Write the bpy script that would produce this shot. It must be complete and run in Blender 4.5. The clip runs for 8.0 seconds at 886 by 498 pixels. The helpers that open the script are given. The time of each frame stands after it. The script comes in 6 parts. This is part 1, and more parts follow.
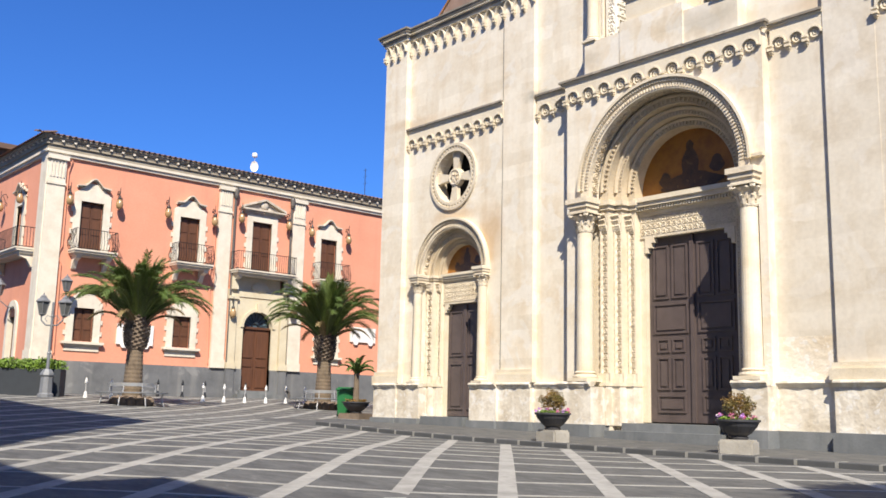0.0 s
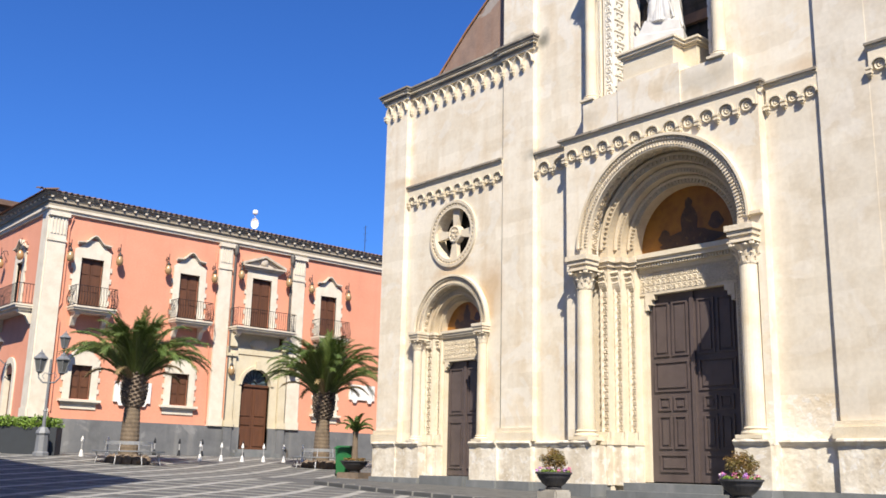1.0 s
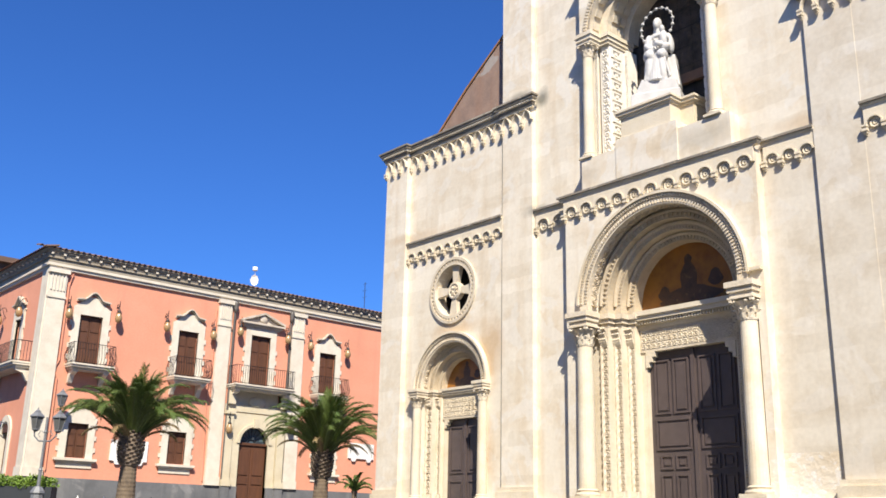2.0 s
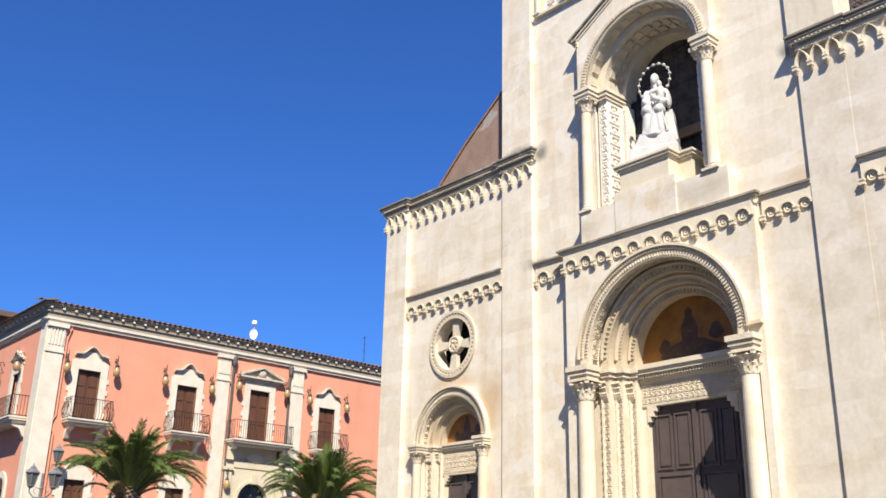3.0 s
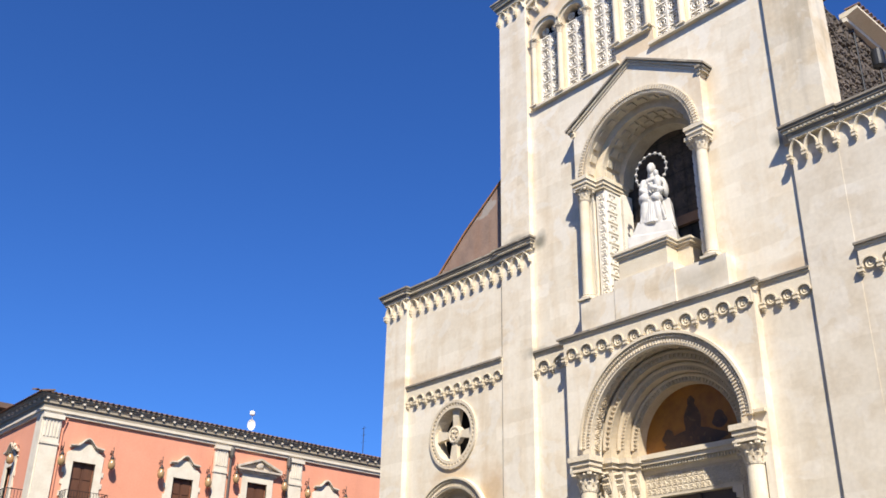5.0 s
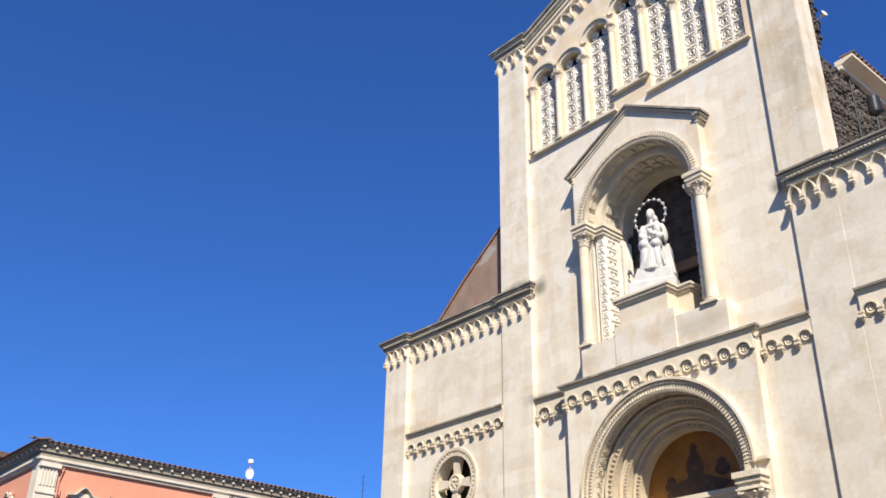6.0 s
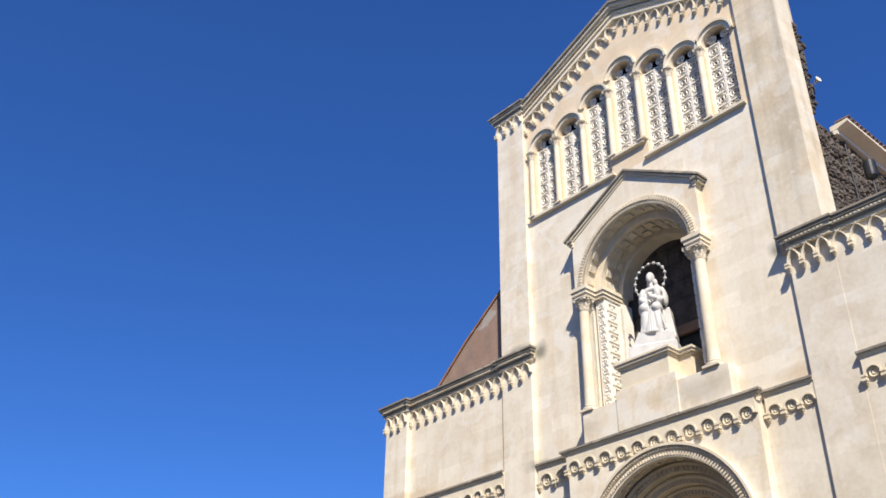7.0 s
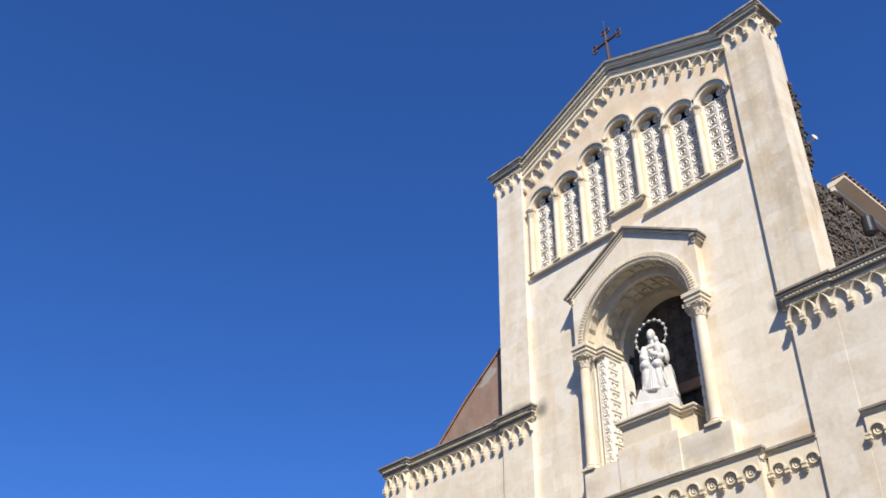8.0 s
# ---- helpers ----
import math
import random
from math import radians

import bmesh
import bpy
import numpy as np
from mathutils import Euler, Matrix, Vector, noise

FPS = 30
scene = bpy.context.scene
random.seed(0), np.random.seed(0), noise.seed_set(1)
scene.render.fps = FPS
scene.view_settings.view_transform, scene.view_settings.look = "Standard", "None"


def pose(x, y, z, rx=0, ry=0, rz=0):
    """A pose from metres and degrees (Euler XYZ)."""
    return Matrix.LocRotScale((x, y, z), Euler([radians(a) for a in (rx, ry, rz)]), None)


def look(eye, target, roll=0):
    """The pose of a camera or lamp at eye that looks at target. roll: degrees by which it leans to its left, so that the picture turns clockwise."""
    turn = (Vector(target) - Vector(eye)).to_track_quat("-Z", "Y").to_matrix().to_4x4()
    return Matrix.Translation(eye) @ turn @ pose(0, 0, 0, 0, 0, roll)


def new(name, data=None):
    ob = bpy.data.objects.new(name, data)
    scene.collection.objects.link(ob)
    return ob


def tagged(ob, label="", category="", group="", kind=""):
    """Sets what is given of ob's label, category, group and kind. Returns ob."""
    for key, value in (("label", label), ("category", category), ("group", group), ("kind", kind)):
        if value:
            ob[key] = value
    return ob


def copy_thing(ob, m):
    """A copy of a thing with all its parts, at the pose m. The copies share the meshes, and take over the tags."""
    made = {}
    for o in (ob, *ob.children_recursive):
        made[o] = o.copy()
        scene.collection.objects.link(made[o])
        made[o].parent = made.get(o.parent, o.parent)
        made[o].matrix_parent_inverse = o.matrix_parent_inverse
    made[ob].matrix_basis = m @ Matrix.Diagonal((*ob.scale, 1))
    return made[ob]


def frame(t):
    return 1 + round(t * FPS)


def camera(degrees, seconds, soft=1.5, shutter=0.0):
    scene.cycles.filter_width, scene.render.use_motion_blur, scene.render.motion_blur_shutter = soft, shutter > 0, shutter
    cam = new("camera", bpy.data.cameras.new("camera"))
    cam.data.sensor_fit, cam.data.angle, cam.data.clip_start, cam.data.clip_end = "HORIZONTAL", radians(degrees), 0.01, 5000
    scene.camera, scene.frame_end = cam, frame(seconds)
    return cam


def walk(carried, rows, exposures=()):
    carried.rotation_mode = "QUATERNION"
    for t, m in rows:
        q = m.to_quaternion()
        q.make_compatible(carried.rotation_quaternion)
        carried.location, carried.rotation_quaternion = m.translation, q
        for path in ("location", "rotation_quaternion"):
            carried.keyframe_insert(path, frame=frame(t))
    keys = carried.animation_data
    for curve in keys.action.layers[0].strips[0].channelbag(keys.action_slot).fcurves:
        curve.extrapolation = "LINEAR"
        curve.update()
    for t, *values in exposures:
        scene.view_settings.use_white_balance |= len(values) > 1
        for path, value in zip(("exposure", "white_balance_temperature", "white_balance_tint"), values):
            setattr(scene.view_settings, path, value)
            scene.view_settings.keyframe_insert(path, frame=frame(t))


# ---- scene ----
cam = camera(49.59, 8.0, soft=1.65)
PATH = [
    (0.0, pose(25.421, -20.549, 1.347, 99.457, -1.249, 48.540)),
    (0.5, pose(25.421, -20.549, 1.347, 101.057, -1.323, 48.519)),
    (1.0, pose(25.421, -20.549, 1.347, 102.858, -1.289, 48.519)),
    (1.5, pose(25.421, -20.549, 1.347, 104.568, -1.272, 48.513)),
    (3.0, pose(25.421, -20.549, 1.347, 109.435, -1.204, 48.516)),
    (3.5, pose(25.421, -20.549, 1.347, 110.915, -1.183, 48.518)),
    (4.0, pose(25.421, -20.549, 1.347, 112.349, -1.129, 48.530)),
    (4.5, pose(25.421, -20.549, 1.347, 113.564, -1.072, 48.549)),
    (6.0, pose(25.421, -20.549, 1.347, 117.475, -0.903, 48.616)),
    (6.5, pose(25.421, -20.549, 1.347, 119.318, -0.880, 48.631)),
    (7.0, pose(25.421, -20.549, 1.347, 121.301, -0.782, 48.680)),
    (7.5, pose(25.421, -20.549, 1.347, 123.082, -0.749, 48.683)),
    (8.0, pose(25.421, -20.549, 1.347, 124.713, -0.687, 48.729)),
]
walk(cam, PATH, exposures=((0.0, 0.93), (4.0, 0.89), (8.0, 0.82)))

# ---- daylight ----
SUN = Vector((1.3, -1.0, 1.65)).normalized()
world = bpy.data.worlds.new("sky")
scene.world = world
world.use_nodes = True
wn = world.node_tree
wn.nodes.clear()
sky = wn.nodes.new("ShaderNodeTexSky")
sky.sky_type = "NISHITA"
sky.sun_disc = False
sky.sun_elevation = math.asin(SUN.z)
sky.sun_rotation = math.atan2(SUN.x, SUN.y)
sky.altitude = 200
sky.air_density = 1.0
sky.dust_density = 0.6
sky.ozone_density = 3.0
bg = wn.nodes.new("ShaderNodeBackground")
bg.inputs["Strength"].default_value = 0.070
wo = wn.nodes.new("ShaderNodeOutputWorld")
tone = wn.nodes.new("ShaderNodeMix")
tone.data_type, tone.blend_type = "RGBA", "MULTIPLY"
tone.inputs[0].default_value = 1.0
tone.inputs[7].default_value = (0.312, 0.65, 1.25, 1)
wn.links.new(sky.outputs[0], tone.inputs[6])
wn.links.new(tone.outputs[2], bg.inputs[0])
wn.links.new(bg.outputs[0], wo.inputs[0])
lamp = bpy.data.lights.new("sun", "SUN")
lamp.energy, lamp.angle, lamp.color = 4.3, radians(0.53), (1.0, 0.905, 0.76)
sun = new("sun", lamp)
sun.matrix_world = look(SUN * 60, (0, 0, 0))


# ---- materials ----
def material(name, base, dark=None, scale=1.0, rough=0.85, metal=0.0, bump=0.02, grain=30.0, amount=0.5, stretch=(1, 1, 1), isle=0.0, streaks=0.0, streak_tint=None, patch=None, fine_var=0.13, blocks=None, edge=(0.42, 0.72), stains=()):
    """A surface with large stains between base and dark, fine grain, and relief."""
    m = bpy.data.materials.new(name)
    m.use_nodes = True
    t = m.node_tree
    n, l = t.nodes, t.links
    bsdf = n["Principled BSDF"]
    bsdf.inputs["Roughness"].default_value = rough
    bsdf.inputs["Metallic"].default_value = metal
    dark = dark or tuple(c * 0.7 for c in base)
    geo = n.new("ShaderNodeTexCoord")
    mp = n.new("ShaderNodeMapping")
    mp.inputs["Scale"].default_value = stretch
    l.new(geo.outputs["Object"], mp.inputs[0])
    big = n.new("ShaderNodeTexNoise")
    big.inputs["Scale"].default_value = scale
    big.inputs["Detail"].default_value = 6
    big.inputs["Roughness"].default_value = 0.62
    fine = n.new("ShaderNodeTexNoise")
    fine.inputs["Scale"].default_value = grain
    fine.inputs["Detail"].default_value = 4
    l.new(mp.outputs[0], big.inputs["Vector"])
    l.new(mp.outputs[0], fine.inputs["Vector"])
    ramp = n.new("ShaderNodeMapRange")
    ramp.inputs[1].default_value, ramp.inputs[2].default_value = edge
    ramp.inputs[3].default_value, ramp.inputs[4].default_value = 0.0, amount
    l.new(big.outputs[0], ramp.inputs[0])
    mix = n.new("ShaderNodeMix")
    mix.data_type = "RGBA"
    mix.inputs[6].default_value, mix.inputs[7].default_value = (*base, 1), (*dark, 1)
    l.new(ramp.outputs[0], mix.inputs[0])
    out = mix.outputs[2]
    if streaks:
        mp2 = n.new("ShaderNodeMapping")
        mp2.inputs["Scale"].default_value = (1.6, 1.6, 0.12)
        l.new(geo.outputs["Object"], mp2.inputs[0])
        st = n.new("ShaderNodeTexNoise")
        st.inputs["Scale"].default_value = 1.3
        st.inputs["Detail"].default_value = 5
        l.new(mp2.outputs[0], st.inputs["Vector"])
        r2 = n.new("ShaderNodeMapRange")
        r2.inputs[1].default_value, r2.inputs[2].default_value = 0.5, 0.75
        r2.inputs[4].default_value = streaks
        l.new(st.outputs[0], r2.inputs[0])
        m2 = n.new("ShaderNodeMix")
        m2.data_type = "RGBA"
        tint = streak_tint or tuple(c * 0.6 for c in base)
        m2.inputs[7].default_value = (*tint, 1)
        l.new(r2.outputs[0], m2.inputs[0])
        l.new(out, m2.inputs[6])
        out = m2.outputs[2]
    if patch:
        # crisp-edged repairs and flaked areas
        pn = n.new("ShaderNodeTexNoise")
        pn.inputs["Scale"].default_value = patch[1]
        pn.inputs["Detail"].default_value = 7
        pn.inputs["Roughness"].default_value = 0.58
        pn.inputs["Distortion"].default_value = 0.6
        l.new(mp.outputs[0], pn.inputs["Vector"])
        pr = n.new("ShaderNodeMapRange")
        pr.inputs[1].default_value, pr.inputs[2].default_value = patch[2], patch[2] + 0.035
        pr.inputs[4].default_value = patch[3]
        l.new(pn.outputs[0], pr.inputs[0])
        pm = n.new("ShaderNodeMix")
        pm.data_type = "RGBA"
        pm.inputs[7].default_value = (*patch[0], 1)
        l.new(pr.outputs[0], pm.inputs[0])
        l.new(out, pm.inputs[6])
        out = pm.outputs[2]
    if blocks:
        # faint courses of stone blocks that show through the thin coat
        bm_ = n.new("ShaderNodeMapping")
        bm_.inputs["Rotation"].default_value = (radians(90), 0, 0)
        wob = n.new("ShaderNodeTexNoise")
        wob.inputs["Scale"].default_value = 3.0
        wob.inputs["Detail"].default_value = 4
        l.new(geo.outputs["Object"], wob.inputs["Vector"])
        off = n.new("ShaderNodeVectorMath")
        off.operation = "MULTIPLY_ADD"
        off.inputs[1].default_value = (0.16, 0.16, 0.16)
        l.new(wob.outputs["Color"], off.inputs[0])
        l.new(geo.outputs["Object"], off.inputs[2])
        l.new(off.outputs[0], bm_.inputs[0])
        br = n.new("ShaderNodeTexBrick")
        br.offset = 0.43
        br.inputs["Color1"].default_value = (*blocks[0], 1)
        br.inputs["Color2"].default_value = (*blocks[1], 1)
        br.inputs["Mortar"].default_value = (*blocks[2], 1)
        br.inputs["Scale"].default_value = 1.0
        br.inputs["Mortar Size"].default_value = 0.012
        br.inputs["Mortar Smooth"].default_value = 1.0
        br.inputs["Brick Width"].default_value = 1.15
        br.inputs["Row Height"].default_value = 0.42
        l.new(bm_.outputs[0], br.inputs["Vector"])
        bx = n.new("ShaderNodeMix")
        bx.data_type, bx.blend_type = "RGBA", "MULTIPLY"
        bx.inputs[0].default_value = 1.0
        l.new(out, bx.inputs[6])
        l.new(br.outputs[0], bx.inputs[7])
        out = bx.outputs[2]
    for centre, radius, tint, strength in stains:
        # a ragged blot of rust or mould
        sub = n.new("ShaderNodeVectorMath")
        sub.operation = "SUBTRACT"
        sub.inputs[1].default_value = centre
        l.new(geo.outputs["Object"], sub.inputs[0])
        div = n.new("ShaderNodeVectorMath")
        div.operation = "DIVIDE"
        div.inputs[1].default_value = radius
        l.new(sub.outputs[0], div.inputs[0])
        rag = n.new("ShaderNodeTexNoise")
        rag.inputs["Scale"].default_value = 1.6
        rag.inputs["Detail"].default_value = 5
        l.new(geo.outputs["Object"], rag.inputs["Vector"])
        jit = n.new("ShaderNodeVectorMath")
        jit.operation = "MULTIPLY_ADD"
        jit.inputs[1].default_value = (1.1, 0.0, 1.1)
        l.new(rag.outputs["Color"], jit.inputs[0])
        l.new(div.outputs[0], jit.inputs[2])
        cen = n.new("ShaderNodeVectorMath")
        cen.operation = "SUBTRACT"
        cen.inputs[1].default_value = (0.55, 0.0, 0.55)
        l.new(jit.outputs[0], cen.inputs[0])
        ln = n.new("ShaderNodeVectorMath")
        ln.operation = "LENGTH"
        l.new(cen.outputs[0], ln.inputs[0])
        fall = n.new("ShaderNodeMapRange")
        fall.inputs[1].default_value, fall.inputs[2].default_value = 0.25, 1.0
        fall.inputs[3].default_value, fall.inputs[4].default_value = strength, 0.0
        l.new(ln.outputs["Value"], fall.inputs[0])
        sm = n.new("ShaderNodeMix")
        sm.data_type = "RGBA"
        sm.inputs[7].default_value = (*tint, 1)
        l.new(fall.outputs[0], sm.inputs[0])
        l.new(out, sm.inputs[6])
        out = sm.outputs[2]
    hsv = n.new("ShaderNodeHueSaturation")
    l.new(out, hsv.inputs["Color"])
    val = n.new("ShaderNodeMapRange")
    val.inputs[3].default_value, val.inputs[4].default_value = 1 - fine_var, 1 + fine_var
    l.new(fine.outputs[0], val.inputs[0])
    vout = val.outputs[0]
    if isle:
        ob = n.new("ShaderNodeObjectInfo")
        ge = n.new("ShaderNodeNewGeometry")
        add = n.new("ShaderNodeMath")
        l.new(ob.outputs["Random"], add.inputs[0])
        l.new(ge.outputs["Random Per Island"], add.inputs[1])
        fr = n.new("ShaderNodeMath")
        fr.operation = "FRACT"
        l.new(add.outputs[0], fr.inputs[0])
        rr = n.new("ShaderNodeMapRange")
        rr.inputs[3].default_value, rr.inputs[4].default_value = 1 - isle, 1 + isle
        l.new(fr.outputs[0], rr.inputs[0])
        mu = n.new("ShaderNodeMath")
        mu.operation = "MULTIPLY"
        l.new(vout, mu.inputs[0])
        l.new(rr.outputs[0], mu.inputs[1])
        vout = mu.outputs[0]
    l.new(vout, hsv.inputs["Value"])
    l.new(hsv.outputs[0], bsdf.inputs["Base Color"])
    rv = n.new("ShaderNodeMapRange")
    rv.inputs[3].default_value, rv.inputs[4].default_value = max(rough - 0.12, 0.05), min(rough + 0.1, 1)
    l.new(big.outputs[0], rv.inputs[0])
    l.new(rv.outputs[0], bsdf.inputs["Roughness"])
    if bump:
        bp = n.new("ShaderNodeBump")
        bp.inputs["Distance"].default_value = bump
        bp.inputs["Strength"].default_value = 0.6
        l.new(fine.outputs[0], bp.inputs["Height"])
        l.new(bp.outputs[0], bsdf.inputs["Normal"])
    return m


RUST, MOULD = (0.50, 0.34, 0.18), (0.20, 0.19, 0.155)
BLOTS = (((4.35, -0.1, 6.7), (0.75, 3.0, 1.5), RUST, 0.75), ((2.6, -0.1, 7.6), (1.6, 3.0, 0.35), RUST, 0.6), ((4.2, -0.1, 3.6), (0.5, 3.0, 1.3), RUST, 0.5), ((6.46, -0.1, 14.50), (0.36, 3.0, 0.40), MOULD, 0.9),
         ((5.6, -0.1, 14.75), (0.9, 3.0, 0.2), MOULD, 0.6), ((6.3, 0.0, 10.75), (0.55, 3.0, 0.25), MOULD, 0.7), ((12.6, -0.3, 11.25), (1.5, 3.0, 0.5), (0.42, 0.37, 0.28), 0.6), ((14.9, 0.0, 11.0), (0.9, 3.0, 0.3), RUST, 0.5),
         ((15.02, 0.0, 14.45), (0.32, 3.0, 0.34), MOULD, 0.8), ((8.6, -0.3, 11.2), (0.6, 3.0, 0.4), (0.45, 0.38, 0.28), 0.5), ((13.1, 0.0, 17.2), (0.5, 3.0, 0.9), RUST, 0.35), ((0.6, -0.1, 11.1), (2.2, 3.0, 0.25), RUST, 0.4))
PLASTER = material("cream_plaster", (0.745, 0.69, 0.58), (0.60, 0.49, 0.34), 0.8, 0.9, 0, 0.002, 9, 0.75, streaks=0.6, streak_tint=(0.60, 0.49, 0.34), patch=((0.73, 0.70, 0.63), 0.8, 0.55, 0.6), fine_var=0.10, blocks=((0.925, 0.91, 0.885), (1.03, 1.03, 1.03), (0.98, 0.97, 0.95)), edge=(0.46, 0.70), stains=BLOTS)
DUSTY = material("dusty_grey_plaster", (0.665, 0.615, 0.52), (0.53, 0.455, 0.345), 0.9, 0.9, 0, 0.002, 9, 0.8, streaks=0.6, streak_tint=(0.53, 0.45, 0.34), patch=((0.68, 0.65, 0.59), 0.9, 0.55, 0.4), fine_var=0.12, blocks=((0.925, 0.91, 0.885), (1.03, 1.03, 1.03), (0.98, 0.97, 0.95)), edge=(0.44, 0.68))
FLAKE = material("flaking_plaster", (0.755, 0.705, 0.60), (0.60, 0.50, 0.36), 0.55, 0.9, 0, 0.035, 9, 0.8, streaks=0.6, streak_tint=(0.60, 0.50, 0.36), patch=((0.755, 0.745, 0.72), 4.0, 0.52, 0.6), fine_var=0.12, blocks=((0.94, 0.93, 0.91), (1.03, 1.03, 1.03), (0.985, 0.975, 0.96)), edge=(0.44, 0.68))
SCREEN = material("white_pierced_stone", (0.78, 0.745, 0.67), (0.60, 0.55, 0.46), 3.0, 0.8, 0, 0.006, 24, 0.6)
WARM = material("warm_ochre_plaster", (0.70, 0.58, 0.42), (0.60, 0.465, 0.30), 0.6, 0.9, 0, 0.002, 9, 0.8, streaks=0.5, streak_tint=(0.58, 0.46, 0.31), patch=((0.71, 0.66, 0.57), 0.6, 0.56, 0.5), fine_var=0.10, blocks=((0.94, 0.93, 0.91), (1.03, 1.03, 1.03), (0.985, 0.975, 0.96)))
WORN = material("weathered_plaster", (0.66, 0.59, 0.465), (0.52, 0.40, 0.245), 0.75, 0.9, 0, 0.003, 9, 0.9, streaks=0.95, streak_tint=(0.40, 0.35, 0.27), patch=((0.69, 0.665, 0.60), 1.1, 0.55, 0.35), fine_var=0.12, blocks=((0.90, 0.89, 0.87), (1.04, 1.04, 1.04), (0.95, 0.94, 0.93)))
STONE = material("pale_limestone", (0.68, 0.61, 0.48), (0.56, 0.46, 0.30), 1.4, 0.85, 0, 0.01, 26, 0.7, isle=0.06)
CARVED = material("carved_limestone", (0.66, 0.585, 0.455), (0.53, 0.44, 0.31), 2.5, 0.85, 0, 0.02, 14, 0.8, isle=0.08)
# Limestone darkened to paint in the shade inside the portal arches.
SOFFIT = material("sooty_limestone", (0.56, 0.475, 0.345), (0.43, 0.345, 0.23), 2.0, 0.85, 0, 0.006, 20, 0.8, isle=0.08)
# Darker brown behind carving, paints the shade of its recesses.
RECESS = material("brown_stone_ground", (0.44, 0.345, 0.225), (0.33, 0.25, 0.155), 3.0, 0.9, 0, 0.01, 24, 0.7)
PLINTH = material("worn_limestone", (0.73, 0.68, 0.58), (0.45, 0.38, 0.28), 1.6, 0.9, 0, 0.03, 8, 0.9, streaks=0.7, streak_tint=(0.47, 0.39, 0.27), patch=((0.75, 0.74, 0.71), 3.4, 0.55, 0.5))
# Dark weathered stone, also painted shade on the lower cornice course.
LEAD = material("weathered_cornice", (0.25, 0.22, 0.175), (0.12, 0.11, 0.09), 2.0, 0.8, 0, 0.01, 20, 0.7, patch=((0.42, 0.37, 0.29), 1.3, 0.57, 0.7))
BASALT = material("grey_basalt", (0.165, 0.176, 0.18), (0.10, 0.108, 0.112), 1.2, 0.75, 0, 0.008, 22, 0.8, isle=0.12, streaks=0.5, streak_tint=(0.27, 0.275, 0.275))
DOOR = material("brown_church_door", (0.098, 0.075, 0.072), (0.065, 0.05, 0.048), 2.0, 0.5, 0, 0.003, 40, 0.8, streaks=0.4, streak_tint=(0.11, 0.09, 0.085), patch=((0.5, 0.47, 0.43), 3.5, 0.715, 0.8))
# Near-black, paints the unlit depth behind doors, windows and arches.
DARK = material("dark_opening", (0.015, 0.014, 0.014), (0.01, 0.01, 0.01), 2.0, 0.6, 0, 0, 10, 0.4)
PINK = material("salmon_plaster", (0.68, 0.305, 0.20), (0.61, 0.26, 0.165), 0.5, 0.9, 0, 0.002, 12, 0.8, streaks=0.25, streak_tint=(0.50, 0.22, 0.15))
WHITE = material("white_stone_trim", (0.68, 0.63, 0.53), (0.50, 0.44, 0.34), 1.6, 0.85, 0, 0.01, 24, 0.6, streaks=0.3, streak_tint=(0.45, 0.40, 0.32))
ROOF = material("old_roof_tiles", (0.19, 0.115, 0.08), (0.10, 0.075, 0.06), 1.5, 0.9, 0, 0.02, 20, 0.8, isle=0.3)
WOOD = material("brown_shutter_wood", (0.11, 0.045, 0.022), (0.065, 0.027, 0.014), 2.0, 0.6, 0, 0.004, 30, 0.7, stretch=(3, 3, 0.4), isle=0.1)
IRON = material("dark_iron", (0.03, 0.032, 0.036), (0.02, 0.02, 0.022), 3.0, 0.5, 0.6, 0.002, 40, 0.5)
PAVE = material("grey_lava_paving", (0.100, 0.102, 0.099), (0.060, 0.061, 0.060), 1.6, 0.8, 0, 0.006, 9, 0.95, fine_var=0.3, patch=((0.14, 0.14, 0.135), 2.3, 0.60, 0.6), edge=(0.4, 0.64), stretch=(1, 2.2, 1))
PALFOOT = material("grey_lava_plinth", (0.145, 0.15, 0.157), (0.085, 0.09, 0.097), 1.1, 0.85, 0, 0.004, 14, 0.8, streaks=0.5, streak_tint=(0.26, 0.26, 0.25), patch=((0.25, 0.25, 0.25), 0.9, 0.6, 0.6))
KERB = material("dark_kerb_basalt", (0.075, 0.078, 0.08), (0.05, 0.052, 0.055), 1.5, 0.8, 0, 0.006, 20, 0.7, isle=0.2)
BAND = material("pale_stone_band", (0.32, 0.315, 0.295), (0.20, 0.195, 0.18), 1.8, 0.8, 0, 0.005, 12, 0.9, fine_var=0.2)


# ---- mesh helpers ----
def part(name, bm, mat, parent=None, label="", smooth=False):
    me = bpy.data.meshes.new(name)
    bmesh.ops.recalc_face_normals(bm, faces=bm.faces)
    if len(bm.verts) < 6000:
        bmesh.ops.remove_doubles(bm, verts=bm.verts, dist=0.0004)
    bm.to_mesh(me)
    bm.free()
    me.materials.append(mat)
    if smooth:
        for p in me.polygons:
            p.use_smooth = True
    ob = new(name, me)
    ob.parent = parent
    if label:
        ob["label"] = label
    return ob


def again(ob, m, parent=None):
    """Another object on the same mesh."""
    o = new(ob.name.split(".")[0], ob.data)
    o.parent = parent or ob.parent
    o.matrix_basis = m
    return o


def thing(name, label, category, at=(0, 0, 0), rz=0, group="", kind=""):
    e = new(name)
    e.matrix_basis = pose(*at, 0, 0, rz)
    return tagged(e, label, category, group, kind)


